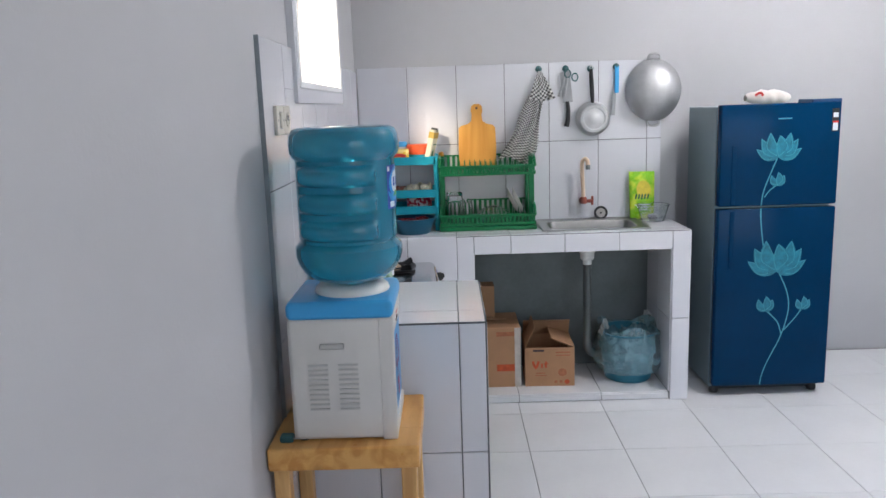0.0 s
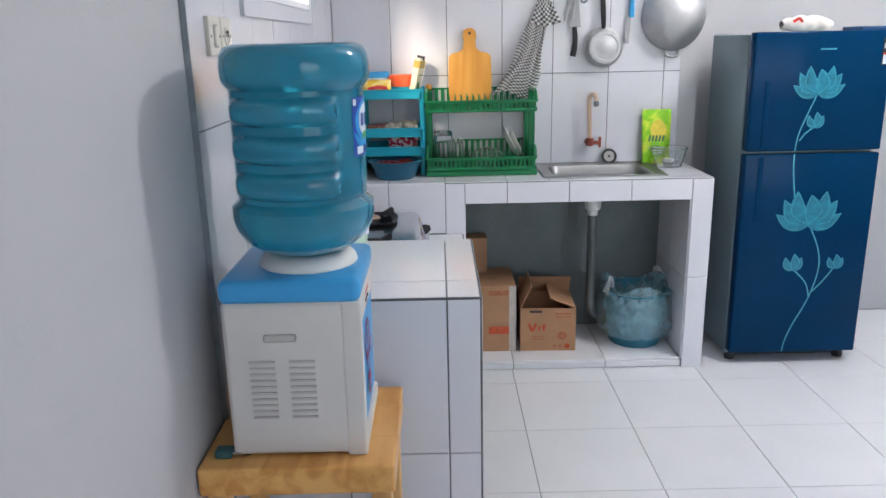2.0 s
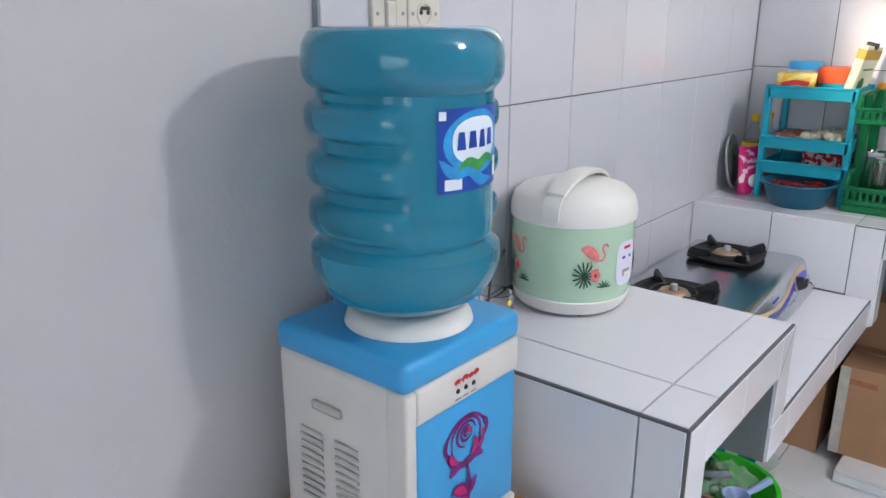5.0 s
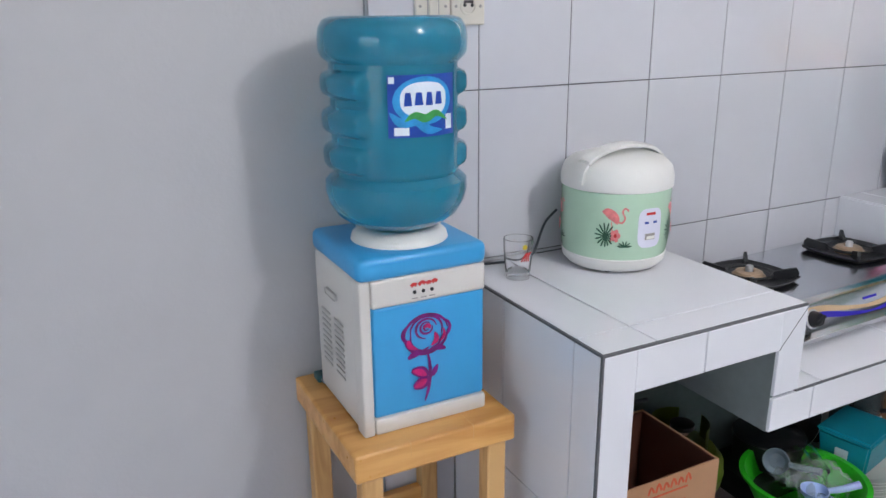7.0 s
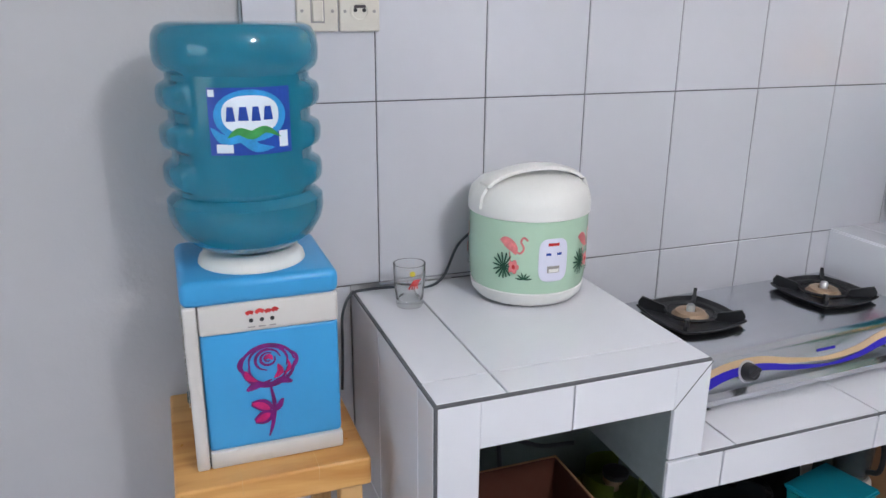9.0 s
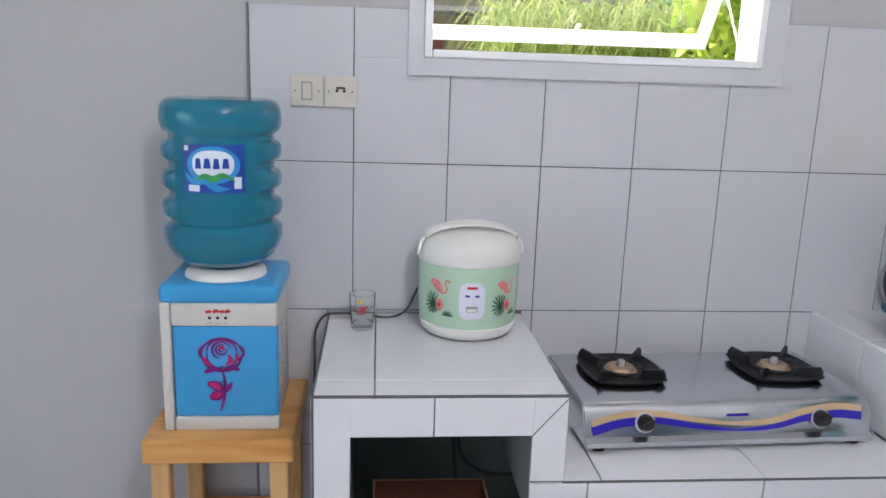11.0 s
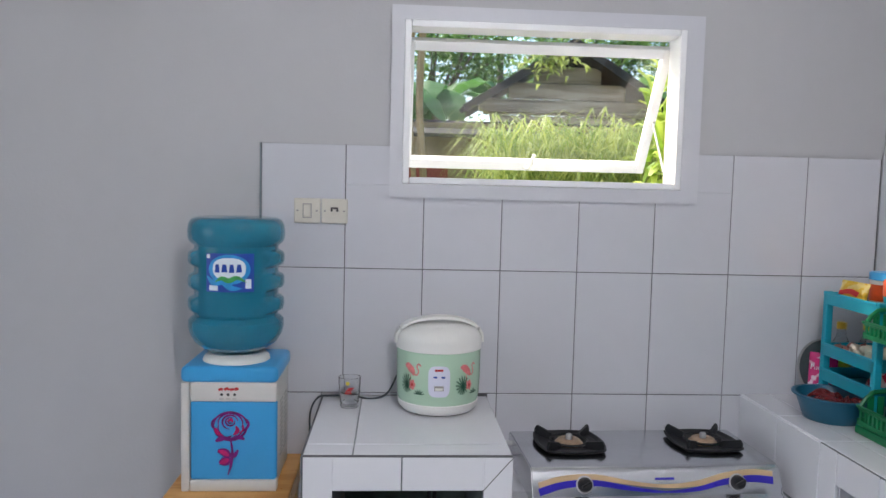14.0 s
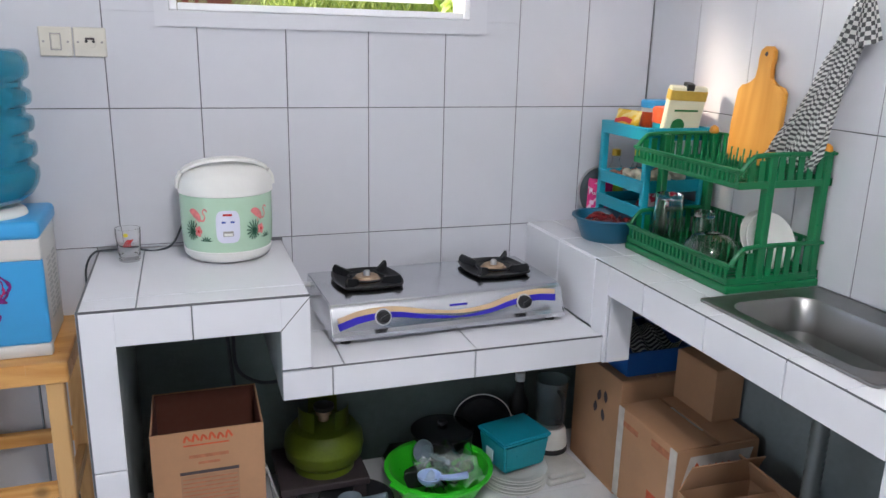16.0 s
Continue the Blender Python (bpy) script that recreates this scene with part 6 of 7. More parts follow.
part("film", shell(bmesh.new(), lambda u, v: Vector((0.16 * (u - 0.5), 0.20 * (v - 0.5), 0.045 * math.sin(math.pi * u) * math.sin(math.pi * v) + 0.035 * noise.noise(Vector((u * 6, v * 7, 2.3))))), 30, 34), BASIN_FILM, bagfilm, smooth=True)
ladle(gbm @ pose(0.075, -0.055, 0.112, 0, 0, 60), PALE_BLUE, "pale blue plastic ladle in the green basin")
ladle(gbm @ pose(-0.085, -0.010, 0.125, 60, 0, 30), LADLE, "grey plastic ladle on edge in the green basin")
for k in range(6):
    pl = thing("plate", pose(-0.140 + 0.003 * (k % 2), 3.425 + 0.002 * (k % 3), 0.0105 * k), "white china plate in a stack on the floor", "plate", "stacked plates")
    part("dish", lathed([(r * 0.98, z) for r, z in PLATE], 40, cap=False), DISH, pl, smooth=True)
TEALBOX = material("teal_food_box", (0.01, 0.32, 0.40), 0.3, vary=0.05, scale=14, trans=0.15)
fb = thing("food_box", pose(-0.165, 3.430, 0.074, 0, 0, 12) @ Matrix.Diagonal((0.92, 0.9, 1, 1)), "teal plastic food box with lid on stacked plates", "food box")
bm = bmesh.new()
lathe(bm, [(0.098, 0.0), (0.112, 0.105)], 4, start=math.pi / 4, m=Matrix.Diagonal((1.05, 1.3, 1, 1)))
bmesh.ops.bevel(bm, geom=[e for e in bm.edges], offset=0.008, segments=2, affect="EDGES")
part("box_wall", bm, TEALBOX, fb, smooth=True)
bm = bmesh.new()
lathe(bm, [(0.118, 0.103), (0.118, 0.118)], 4, start=math.pi / 4, m=Matrix.Diagonal((1.05, 1.3, 1, 1)))
bmesh.ops.bevel(bm, geom=[e for e in bm.edges], offset=0.006, segments=2, affect="EDGES")
part("lid", bm, TURQ, fb, "turquoise lid", True)
part("sticker", boxed(-0.02, 0.02, -0.1105, -0.1065, 0.03, 0.07), LABEL_WHITE, fb)

pot = thing("cooking_pot", pose(-0.312, 3.225, 0.0585) @ Matrix.Diagonal((1.08, 1.08, 0.62, 1)), "black cooking pot with shiny lid under the counter", "pot")
part("pot_body", lathed([(0.088, 0.0), (0.096, 0.01), (0.098, 0.13), (0.102, 0.134), (0.094, 0.134)], 36), CAST, pot, smooth=True)
part("lid", lathed([(0.100, 0.134), (0.098, 0.140), (0.060, 0.158), (0.02, 0.163), (0.001, 0.163)], 36), ALU_DARK, pot, "dark shiny lid", True)
part("lid_knob", lathed([(0.008, 0.162), (0.008, 0.174), (0.016, 0.178), (0.014, 0.188), (0.001, 0.189)], 18), BLACK_PLASTIC, pot, smooth=True)
tray = thing("oven_tray", pose(-0.312, 3.205, 0.0), "upturned black baking tray under the cooking pot", "tray")
part("tray_body", lathed([(0.178, 0.0), (0.182, 0.0), (0.182, 0.006), (0.160, 0.055), (0.156, 0.058), (0.001, 0.058)], 4, cap=False, start=math.pi / 4, m=Matrix.Diagonal((0.9, 1.25, 1, 1))), CAST, tray)
pan2 = thing("frying_pan", pose(-0.385, 3.400, 0.112, 80, 0, 75) @ Matrix.Diagonal((0.82, 0.82, 0.82, 1)), "black frying pan with white rim leaning on the wall", "pan")
part("pan_body", lathed([(0.10, 0.0), (0.105, 0.003), (0.128, 0.034), (0.131, 0.036), (0.126, 0.036), (0.10, 0.006), (0.001, 0.005)], 36, cap=False), CAST, pan2, smooth=True)
part("rim", lathed([(0.130, 0.034), (0.133, 0.037), (0.128, 0.0385), (0.130, 0.034)], 36, cap=False), DISH, pan2, smooth=True)
SMOKE = material("smoked_jar", (0.35, 0.42, 0.45), 0.1, vary=0.05, trans=0.8, ior=1.3)
bl = thing("blender", pose(-0.262, 3.612, 0.042), "kitchen blender with white base and clear jar", "blender")
part("motor_base", lathed([(0.062, 0.0), (0.066, 0.01), (0.058, 0.075), (0.05, 0.088)], 28), WHITE_PLASTIC, bl, "white base", True)
part("base_band", lathed([(0.067, 0.0), (0.067, 0.018)], 28), BLACK_PLASTIC, bl)
part("jar", lathed([(0.042, 0.088), (0.048, 0.10), (0.058, 0.26), (0.060, 0.265), (0.055, 0.265), (0.045, 0.105), (0.001, 0.10)], 28, cap=False), SMOKE, bl, smooth=True)
part("jar_handle", tubed([(0.055, 0.0, 0.24), (0.088, 0, 0.225), (0.088, 0, 0.15), (0.052, 0, 0.125)], 0.008, 8), BLACK_PLASTIC, bl, smooth=True)
mat_ = thing("folded_mat", pose(-0.205, 3.590, 0.0, 0, 0, 6), "folded white floor cloth under the blender", "cloth")
part("fold", boxed(-0.13, 0.12, -0.075, 0.075, 0.0, 0.020, 0.008, 3), TAPE_WHITE, mat_, smooth=True)
part("fold", boxed(-0.125, 0.115, -0.070, 0.072, 0.021, 0.040, 0.008, 3), TAPE_WHITE, mat_, smooth=True)
bt = thing("sauce_bottle", pose(-0.383, 3.545, 0.0), "dark glass sauce bottle with pale label", "bottle")
part("bottle_wall", lathed([(0.034, 0), (0.036, 0.005), (0.036, 0.17), (0.016, 0.22), (0.015, 0.265)], 24), BLACK_PLASTIC, bt, smooth=True)
part("label", lathed([(0.0366, 0.06), (0.0366, 0.13)], 24, cap=False), TAPE, bt)
part("cap", lathed([(0.018, 0.255), (0.018, 0.285)], 18), WHITE_PLASTIC, bt)

# ---- outside the window ----
GRASS_GROUND = material("garden_ground", (0.07, 0.09, 0.035), 0.95, vary=0.4, scale=1.2, bump=0.4, bump_scale=10)
structure("ground", boxed(-900, 900, -900, 900, -0.5, -0.16), GRASS_GROUND, "rough green garden ground", "ground")
PLANK = wood("weathered_planks", (0.36, 0.30, 0.23), (0.18, 0.14, 0.10), 0.4, "Y", 0.9)
ROOF = material("old_roof_sheet", (0.045, 0.040, 0.036), 0.9, vary=0.3, scale=4, bump=0.3, bump_scale=30, stain=0.15)
LIMEWASH = material("tan_plaster", (0.30, 0.22, 0.13), 0.9, vary=0.2, scale=3, stain=0.15)
hut = thing("wooden_hut", pose(-9.0, 4.86, 0.0), "weathered wooden hut with a gabled roof in the garden", "hut")
EV, AP, HW = 2.80, 3.60, 1.28
for k in range(9):
    z0 = 1.2 + 0.235 * k
    w = HW - 0.25 if z0 < EV - 0.2 else max(0.12, (AP - z0 - 0.20) / (AP - EV) * (HW - 0.05))
    part("plank", boxed(-0.03 - 0.012 * (k % 2), 0.0, -w, w, z0, z0 + 0.225), PLANK, hut)
part("wall", boxed(-2.6, -0.06, -HW + 0.28, HW - 0.28, -0.2, 2.5), PLANK, hut)
for s in (-1, 1):
    ang = math.degrees(math.atan2(AP - EV, HW))
    L = math.hypot(AP - EV, HW) + 0.30
    part("roof_slope", boxed(-2.8, 0.45, 0 if s > 0 else -L, L if s > 0 else 0, -0.03, 0.03, m=pose(0, 0, AP, -s * ang, 0, 0)), ROOF, hut)
    part("barge_board", boxed(0.42, 0.47, 0 if s > 0 else -L, L if s > 0 else 0, -0.07, 0.04, m=pose(0, 0, AP, -s * ang, 0, 0)), ROOF, hut)
part("tie_beam", boxed(0.0, 0.10, -HW, HW, EV - 0.16, EV - 0.02), PLANK, hut)
part("lean_to_roof", boxed(0.0, 1.1, -3.0, 1.9, -0.03, 0.02, m=pose(0.0, 0, EV - 0.32, 0, 14, 0)), ROOF, hut)
part("lower_wall", boxed(0.55, 0.65, -3.0, 1.6, -0.2, 2.41), LIMEWASH, hut, "tan plastered wall")
part("door", boxed(0.64, 0.70, -2.35, -1.75, -0.2, 1.95), RUST, hut, "red-brown door")
part("post", boxed(0.95, 1.05, -1.15, -1.05, -0.2, 2.2), PLANK, hut)


def blades(name, n, place, length, width, mat, label, category, droop=0.5, kind="stuff", parent=None, up=1.0):
    """Many narrow bent leaves in one mesh; place() gives each root."""
    rng = np.random.default_rng(len(name) * 7 + n)
    verts, faces = [], []
    for k in range(n):
        root = Vector(place(rng))
        a = rng.uniform(0, 2 * math.pi)
        ln, w = length * rng.uniform(0.6, 1.3), width * rng.uniform(0.6, 1.3)
        d = Vector((math.cos(a), math.sin(a), 0))
        s = Vector((-d.y, d.x, 0)) * w
        lift = up * rng.uniform(0.5, 1.1)
        p = [root, root + d * ln * 0.28 + Vector((0, 0, ln * 0.5 * lift)), root + d * ln * 0.62 + Vector((0, 0, ln * (0.75 * lift - 0.12 * droop))), root + d * ln * 0.95 + Vector((0, 0, ln * (0.8 * lift - 0.6 * droop)))]
        i = len(verts)
        for q, kf in zip(p, (0.5, 1.0, 0.8, 0.05)):
            verts += [q - s * kf, q + s * kf]
        faces += [(i, i + 1, i + 3, i + 2), (i + 2, i + 3, i + 5, i + 4), (i + 4, i + 5, i + 7, i + 6)]
    me = bpy.data.meshes.new(name)
    me.from_pydata([tuple(v) for v in verts], [], faces)
    me.materials.append(mat)
    ob = new(name, me)
    if parent is not None:
        ob.parent = parent
        return ob
    return tagged(ob, label, category, kind=kind)


def leaf_material(name, colour, light):
    m = material(name, colour, 0.55, vary=0.3, scale=3)
    n, l = m.node_tree.nodes, m.node_tree.links
    b = n["Principled BSDF"]
    geo = n.new("ShaderNodeNewGeometry")
    ramp = n.new("ShaderNodeValToRGB")
    ramp.color_ramp.elements[0].color, ramp.color_ramp.elements[1].color = (*colour, 1), (*light, 1)
    l.new(geo.outputs["Random Per Island"], ramp.inputs["Fac"])
    l.new(ramp.outputs["Color"], b.inputs["Base Color"])
    tr = n.new("ShaderNodeBsdfTranslucent")
    l.new(ramp.outputs["Color"], tr.inputs["Color"])
    mx = n.new("ShaderNodeMixShader")
    mx.inputs["Fac"].default_value = 0.4
    l.new(b.outputs[0], mx.inputs[1])
    l.new(tr.outputs[0], mx.inputs[2])
    l.new(mx.outputs[0], n["Material Output"].inputs["Surface"])
    return m


GRASS = leaf_material("tall_grass_leaf", (0.16, 0.26, 0.05), (0.52, 0.56, 0.16))
SHRUB = leaf_material("sunlit_shrub_leaf", (0.24, 0.38, 0.04), (0.60, 0.68, 0.14))
BANANA = leaf_material("banana_leaf", (0.04, 0.15, 0.04), (0.17, 0.36, 0.08))
CROWN = leaf_material("tree_leaf", (0.06, 0.16, 0.04), (0.30, 0.46, 0.12))
DRY = material("dry_vine", (0.30, 0.22, 0.12), 0.9, vary=0.3, scale=8)
BARK = material("bark", (0.18, 0.14, 0.10), 0.95, vary=0.35, scale=6, bump=0.6, bump_scale=25)
blades("tall_grass", 15000, lambda r: (r.uniform(-5.4, -3.9), r.uniform(3.2, 5.8), r.uniform(-0.1, 1.85)), 0.48, 0.0065, GRASS, "dense clump of tall yellow-green grass outside", "grass", 0.85)
blades("garden_weeds", 2200, lambda r: (r.uniform(-7.6, -2.2), r.uniform(-1.5, 8.5), r.uniform(-0.15, 0.9)), 0.55, 0.022, GRASS, "green weeds and low plants outside", "weeds", 0.4)
blades("hedge_by_the_wall", 1400, lambda r: (r.uniform(-2.2, -0.95), r.uniform(4.7, 7.2), r.uniform(-0.1, 2.7)), 0.24, 0.035, SHRUB, "sunlit yellow-green hedge along the house wall", "hedge", 0.3)
blades("garden_shrub", 1500, lambda r: (r.uniform(-3.1, -2.5), r.uniform(4.05, 4.8), r.uniform(-0.1, 2.25)), 0.20, 0.028, SHRUB, "sunlit yellow-green shrub outside the window", "shrub", 0.3)


def banana_plant(m, n, h, seed):
    t = thing("banana_plant", m, "banana plant with broad arching leaves", "plant", "banana plants")
    rng = random.Random(seed)
    part("stem", tubed([(0, 0, -0.2), (0.03, 0.02, h * 0.5), (0, 0.05, h)], 0.11, 12, taper=lambda q: 1.2 - 0.6 * q), BARK_GREEN, t, smooth=True)
    for k in range(n):
        a = k * 2.4 + rng.uniform(-0.3, 0.3)
        ln, w, lift = rng.uniform(1.3, 1.9), rng.uniform(0.20, 0.28), rng.uniform(0.5, 1.1)
        d, s = Vector((math.cos(a), math.sin(a), 0)), Vector((-math.sin(a), math.cos(a), 0))

        def leaf(u, v):
            q = Vector((0, 0.05, h - 0.1)) + d * (0.10 + ln * u * (0.9 - 0.15 * u)) + Vector((0, 0, ln * (lift * u - 0.85 * u * u)))
            ww = w * (math.sin(math.pi * min(1, u * 0.93 + 0.05)) ** 0.6)
            return q + s * ((v - 0.5) * 2 * ww) + Vector((0, 0, -0.5 * ww * abs(v - 0.5) + 0.02 * math.sin(26 * u)))
        part("leaf", shell(bmesh.new(), leaf, 18, 6), BANANA, t, smooth=True)
    return t


BARK_GREEN = material("banana_stem", (0.20, 0.22, 0.08), 0.7, vary=0.35, scale=6)
for k, (x, y, h, n) in enumerate(((-9.6, 2.0, 2.9, 9), (-10.2, 3.0, 3.0, 9), (-9.4, 7.6, 2.4, 9), (-7.6, 6.9, 2.0, 8), (-11.5, 6.2, 3.2, 9), (-11.0, 1.9, 2.8, 9))):
    banana_plant(pose(x, y, 0), n, h, k)


def garden_tree(m, h, spread, seed):
    t = thing("garden_tree", m, "leafy green tree behind the hut", "tree", "garden trees")
    rng = random.Random(seed)
    bm = bmesh.new()
    tube(bm, [(0, 0, -0.2), (0.1, 0.05, h * 0.35), (-0.05, 0.1, h * 0.7)], 0.16, 10, taper=lambda q: 1.2 - 0.8 * q)
    tips = []
    for k in range(9):
        a, e = rng.uniform(0, 6.28), rng.uniform(0.35, 0.7)
        tip = Vector((spread * math.cos(a) * rng.uniform(0.5, 1), spread * math.sin(a) * rng.uniform(0.5, 1), h * rng.uniform(0.6, 1.0)))
        base = Vector((0.03, 0.07, h * e * 0.8))
        tube(bm, [base, base.lerp(tip, 0.5) + Vector((0, 0, 0.12)), tip], 0.05, 6, 4, taper=lambda q: 1.1 - 0.9 * q)
        tips += [tip, base.lerp(tip, 0.7)]
    part("trunk", bm, BARK, t, smooth=True)

    def root(r):
        c = tips[int(r.integers(0, len(tips)))]
        v = Vector(r.normal(0, 0.32, 3))
        return c + v
    cr = blades("crown", 1900, root, 0.26, 0.045, CROWN, "", "", 0.7, parent=t, up=0.4)
    return t


for k, (x, y, h, sp) in enumerate(((-13.5, 3.0, 5.6, 2.0), (-14.5, 6.5, 6.2, 2.3), (-13.0, 9.8, 5.6, 2.2), (-12.5, 0.0, 5.5, 2.2), (-16.5, 4.8, 7.0, 2.6), (-10.5, 10.2, 5.0, 2.0))):
    garden_tree(pose(x, y, 0), h, sp, k)
vine = thing("dry_vines", pose(-6.4, 2.15, 0), "hanging dry brown vines and thin trunks", "vines")
for k in range(9):
    y = -0.35 + 0.11 * k
    part("vine", tubed([(0.05 * math.sin(k), y, -0.2), (0.08 * math.cos(k * 2), y + 0.04, 1.4), (-0.05, y - 0.03, 2.6), (0.05, y + 0.05, 4.2)], 0.018 + 0.012 * (k % 3), 6), DRY, vine)
branch = thing("leafy_branch", pose(-5.2, 3.86, 2.62), "bright green leafy twig hanging over the hut gable", "branch")
part("twig", tubed([(0, 1.9, -2.85), (0.02, 1.8, -0.6), (0, 1.2, 0.45), (0, 0.4, 0.40), (0, 0, 0.1)], 0.016, 6, taper=lambda q: 1.4 - 1.0 * q), BARK, branch)
blades("leaf_cluster", 110, lambda r: (r.normal(0, 0.06), r.normal(0, 0.13), r.normal(0.10, 0.055)), 0.11, 0.018, GRASS, "", "", 0.9, parent=branch, up=0.2)
# unseen house eaves, added over the window to keep the sun out
structure("added_eaves", boxed(-1.15, XW - WALL - 0.002, -1.7, 4.5, 2.92, 3.0), CEIL, "unseen plain roof eaves added outside the wall", "eaves")


# ---- tiles: walls, counter and floor, piece by piece ----
_meshes = {}
J = 0.0013


def tile(parent, axis, side, u0, u1, v0, v1, at, thick=0.009, mat=None, joint=J):
    """A tile across axis, its face at `at` looking to side; u and v are the other two axes in order."""
    w, h = round(u1 - u0 - 2 * joint, 4), round(v1 - v0 - 2 * joint, 4)
    if w < 0.004 or h < 0.004:
        return
    # counter pieces take the copy that has light in its colour
    mat = mat or (LIT_COUNTER_TILE if parent is counter else TILE)
    key = (axis, side, w, h, thick, mat.name)
    if key not in _meshes:
        bm = bmesh.new()
        e = 0.0012
        rings = []
        for k, d in ((0, -thick), (0, -e), (e, 0)):
            ring = []
            for a, b in ((-1, -1), (1, -1), (1, 1), (-1, 1)):
                p = [0, 0, 0]
                o = [i for i in range(3) if i != axis]
                p[o[0]], p[o[1]], p[axis] = a * (w / 2 - k), b * (h / 2 - k), side * d
                ring.append(bm.verts.new(p))
            rings.append(ring)
        for a, b in zip(rings, rings[1:]):
            for i in range(4):
                bm.faces.new((a[i], a[(i + 1) % 4], b[(i + 1) % 4], b[i]))
        bm.faces.new(rings[-1])
        bmesh.ops.recalc_face_normals(bm, faces=bm.faces)
        if bm.faces[-1:] and rings:
            bm.faces.ensure_lookup_table()
            if bm.faces[-1].normal[axis] * side < 0:
                bmesh.ops.reverse_faces(bm, faces=bm.faces)
        me = bpy.data.meshes.new("tile")
        bm.to_mesh(me)
        bm.free()
        me.materials.append(mat)
        _meshes[key] = me
    ob = new("tile", _meshes[key])
    p = [0, 0, 0]
    o = [i for i in range(3) if i != axis]
    p[o[0]], p[o[1]] = (u0 + u1) / 2, (v0 + v1) / 2
    p[axis] = at + side * random.uniform(-0.0003, 0.0003)
    ob.location = p
    ob.parent = parent
    return ob


def grid(parent, axis, side, us, vs, at, **k):
    for a, b in zip(us, us[1:]):
        for c, d in zip(vs, vs[1:]):
            tile(parent, axis, side, a, b, c, d, at, **k)


WX = XW + 0.011
bm = bmesh.new()
box(bm, XW - 0.001, WX - 0.0022, 1.986, WY0, 0.83, 1.621)
box(bm, XW - 0.001, WX - 0.0022, WY1, YN - 0.011, ZS, 1.621)
box(bm, XW - 0.001, WX - 0.0022, WY0, WY1, ZS, WZ0)
box(bm, XW - 0.001, WX - 0.0022, 1.986, CY, 0, 0.83)
part("grout", bm, GROUT, wall_west)
ys = [1.985, 2.247, 2.495, 2.745, 2.995, 3.245, 3.499, 3.749, 3.997]
zs = (0.03, 0.43, 0.83, 1.232, 1.622)
for a, b1 in zip(ys, ys[1:]):
    for c, d in zip(zs, zs[1:]):
        b = b1
        if d < 0.8 and a > CY:
            continue
        if c < 0.5 and b > 2.73:
            c = ZS + 0.002
        if d < 0.9 and a < CY:
            b = CY
        if d < 0.9 and CY < a and b < 2.76:
            c = max(c, ZT)
            if b > 2.71:
                tile(wall_west, 0, 1, 2.714, b, ZS + 0.002, d, WX)
                continue
        if d > WZ0 and b > WY0 and a < WY1:
            tile(wall_west, 0, 1, a, b, c, 1.50, WX)
            if a < WY0 - 0.01:
                tile(wall_west, 0, 1, a, WY0 - 0.006, 1.4974, d, WX)
            if b > WY1 + 0.01:
                tile(wall_west, 0, 1, WY1 + 0.006, b, 1.4974, d, WX)
        else:
            tile(wall_west, 0, 1, a, b, c, d, WX)
for a, b in ((2.747, 2.995), (2.995, 3.245), (3.245, 3.499), (3.499, CN)):
    tile(wall_west, 0, 1, a, b, ZS + 0.002, 0.83, WX)
NY = YN - 0.011
part("grout", boxed(XW + 0.012, 1.116, NY + 0.0022, YN + 0.001, ZN, 1.637), GROUT, wall_north)
xs = [-0.428, -0.175, 0.075, 0.319, 0.545, 0.796, 1.044, 1.117]
grid(wall_north, 1, -1, xs, [ZN, 1.243, 1.638], NY)

EDGE_GREY = material("grey_tile_edge", (0.24, 0.27, 0.30), 0.7, vary=0.2, scale=20, bump=0.2, bump_scale=80)
part("tile_edge", boxed(XW - 0.001, WX + 0.001, 1.9795, 1.9845, 0.0, 1.622), EDGE_GREY, wall_west)
mitre = lambda u, v, h: Vector((CX + 0.0004 + h, u, v))
part("mitre_joint", strip(bmesh.new(), mitre, [(2.716, ZT - 0.006), (2.678, 0.772), (2.641, 0.729)], 0.0026, 3, 0.0), GROUT, counter)

# counter faces
DARKJ = 0.0016
grid(counter, 0, 1, [CY + 0.005, 2.262], [0, 0.405, ZT - 0.005], CX, joint=DARKJ)
tile(counter, 0, 1, 2.262 - 2 * DARKJ, 2.433, 0.727, ZT - 0.005, CX, joint=DARKJ)
tile(counter, 0, 1, 2.433, 2.640 + 2 * DARKJ, 0.727, ZT - 0.005, CX, joint=DARKJ)
tile(counter, 0, 1, 2.640, 2.716, ZS, ZT - 0.005, CX, joint=DARKJ)
grid(counter, 0, 1, [2.640, 2.769, 3.165, CN], [ZB, ZS - 0.004], CX, joint=DARKJ)
grid(counter, 1, -1, [XW + 0.012, -0.205, 0.042, CX - 0.005], [0.0, 0.417, ZT - 0.005], CY, joint=DARKJ)
grid(counter, 1, 1, [XW + 0.012, -0.15, CX - 0.002], [ZS + 0.003, ZT - 0.003], 2.714, joint=DARKJ)
grid(counter, 2, 1, [XW + 0.012, 0.042, CX - 0.005], [CY + 0.005, 2.31, 2.714], ZT, joint=DARKJ)
grid(counter, 2, 1, [XW + 0.012, -0.13, CX - 0.004], [2.715, 2.80, 3.170, CN - 0.001], ZS, joint=DARKJ)
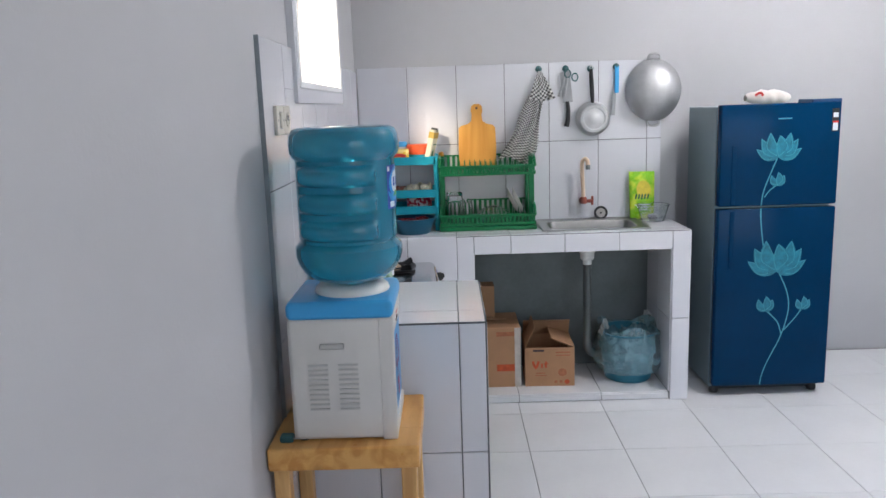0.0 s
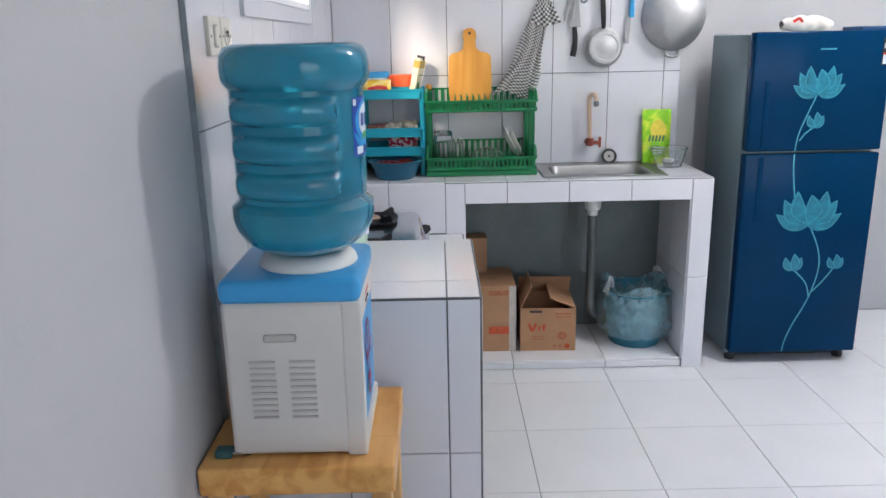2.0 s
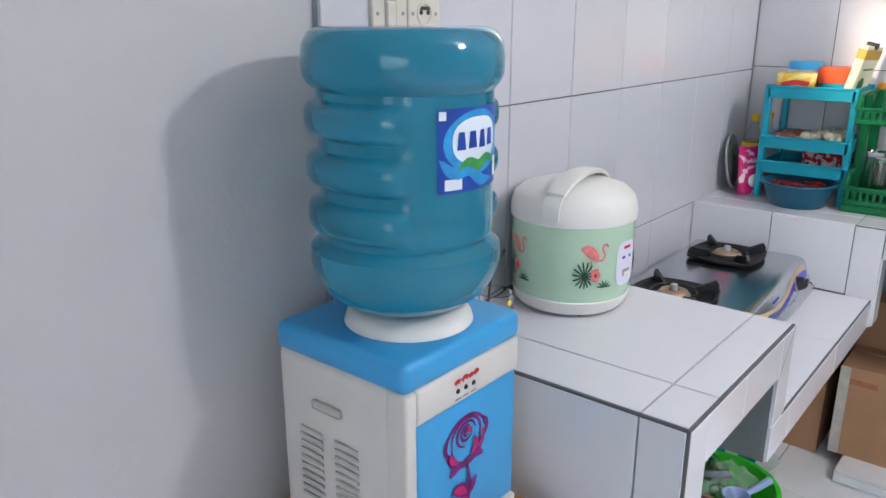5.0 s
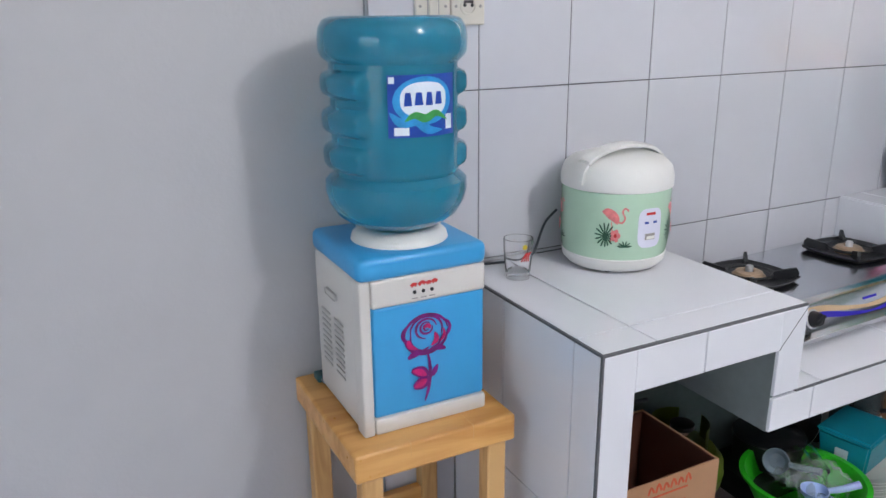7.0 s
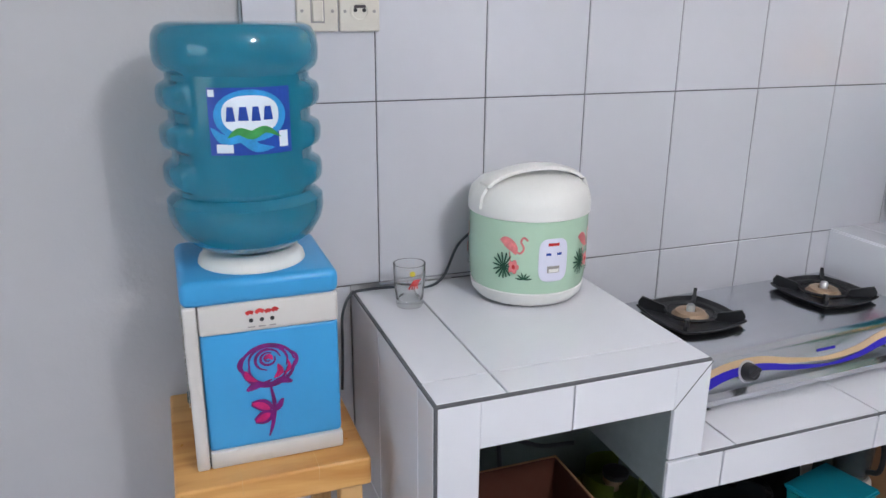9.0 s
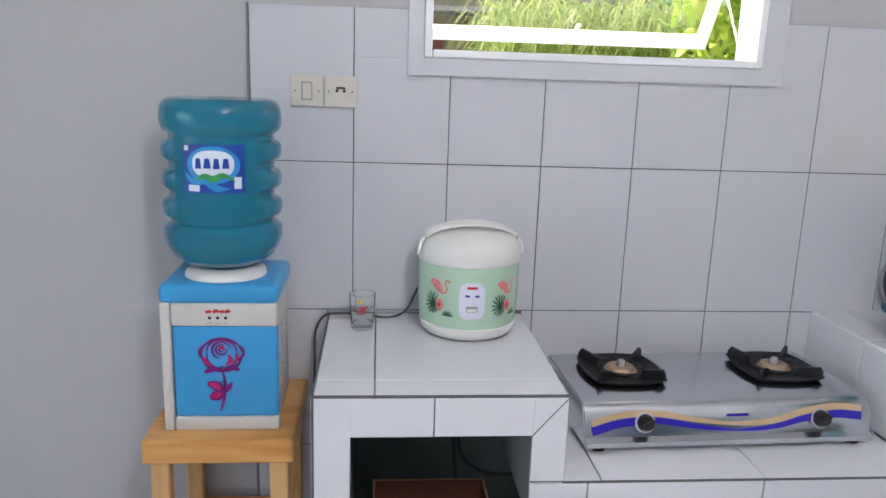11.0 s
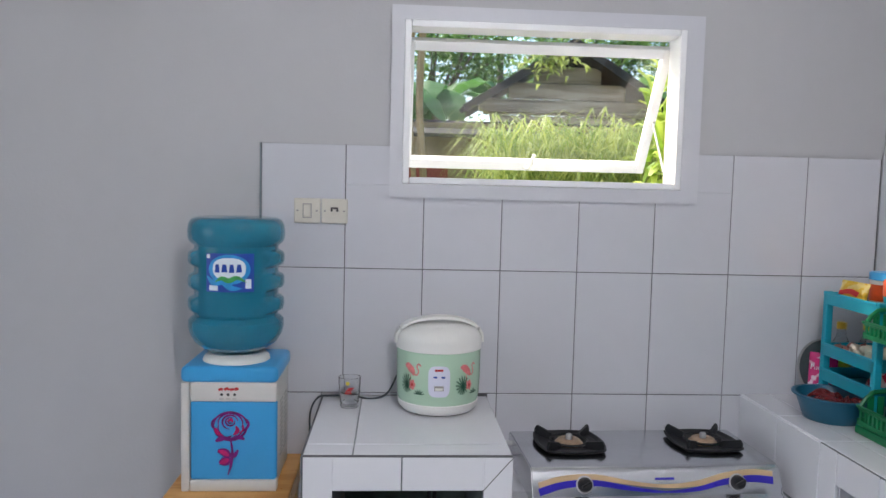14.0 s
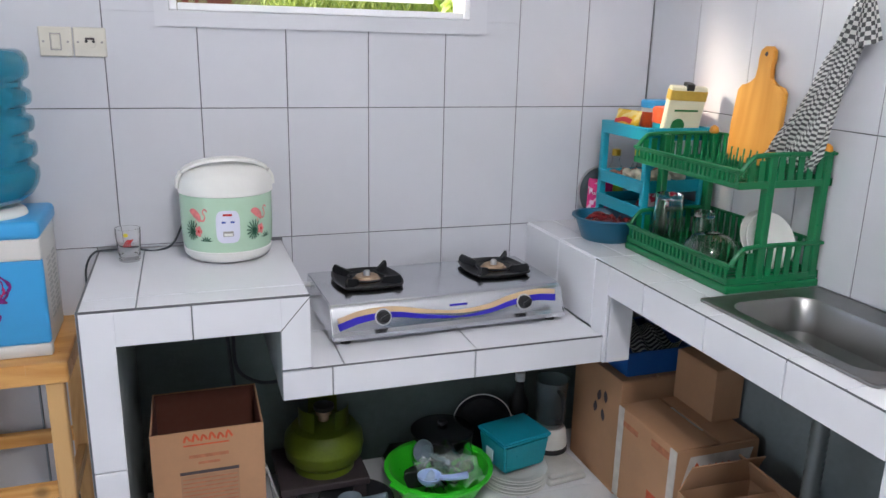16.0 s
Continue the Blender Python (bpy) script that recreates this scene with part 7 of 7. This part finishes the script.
grid(counter, 1, -1, [XW + 0.012, -0.18, 0.052], [ZS + 0.002, ZN - 0.003], CN, joint=DARKJ)
grid(counter, 1, -1, [0.052, 0.132], [ZB, ZN - 0.003], CN, joint=DARKJ)
grid(counter, 1, -1, [0.132, 0.305, 0.558, 0.813, 1.062], [0.745, ZN - 0.003], CN, joint=DARKJ)
grid(counter, 1, -1, [1.062, 1.148], [0, 0.410, ZN - 0.003], CN, joint=DARKJ)
grid(counter, 0, 1, [CN + 0.003, 3.78, YN - 0.012], [0, 0.40, ZN - 0.003], 1.150, joint=DARKJ)
grid(counter, 0, -1, [CN + 0.010, 3.78, YN - 0.012], [0.04, 0.40, 0.745], 1.058, joint=DARKJ)
grid(counter, 0, 1, [CN + 0.010, CN + 0.09], [ZB, 0.745], 0.134, joint=DARKJ)
xt = [XW + 0.012, -0.18, 0.052, 0.305, SX0 + 0.02]
grid(counter, 2, 1, xt, [CN + 0.003, 3.66, YN - 0.012], ZN, joint=DARKJ)
for c, d in ((CN + 0.003, SY0 + 0.02), (SY1 - 0.02, YN - 0.012)):
    grid(counter, 2, 1, [SX0 + 0.02, 0.558, 0.813, SX1 - 0.02], [c, d], ZN, joint=DARKJ)
grid(counter, 2, 1, [SX1 - 0.02, 1.147], [CN + 0.003, 3.66, YN - 0.012], ZN, joint=DARKJ)
grid(counter, 2, 1, [0.10, 0.335, 0.735, 1.058], [CN + 0.014, YN - 0.012], 0.042, joint=DARKJ, mat=FLOOR_TILE)
grid(counter, 1, -1, [0.10, 0.335, 0.735, 1.062], [0.002, 0.033], CN + 0.012, joint=DARKJ, mat=FLOOR_TILE)

# floor
fx = [-0.428, -0.067] + [round(-0.067 + 0.397 * k, 3) for k in range(1, 12)]
fy = [round(3.438 - 0.398 * k, 3) for k in range(13, -1, -1)] + [3.836, 4.225]
for a, b in zip(fx, fx[1:]):
    for c, d in zip(fy, fy[1:]):
        tile(floor, 2, 1, a, min(b, XE), max(c, YS), d, 0.0, mat=FLOOR_TILE)
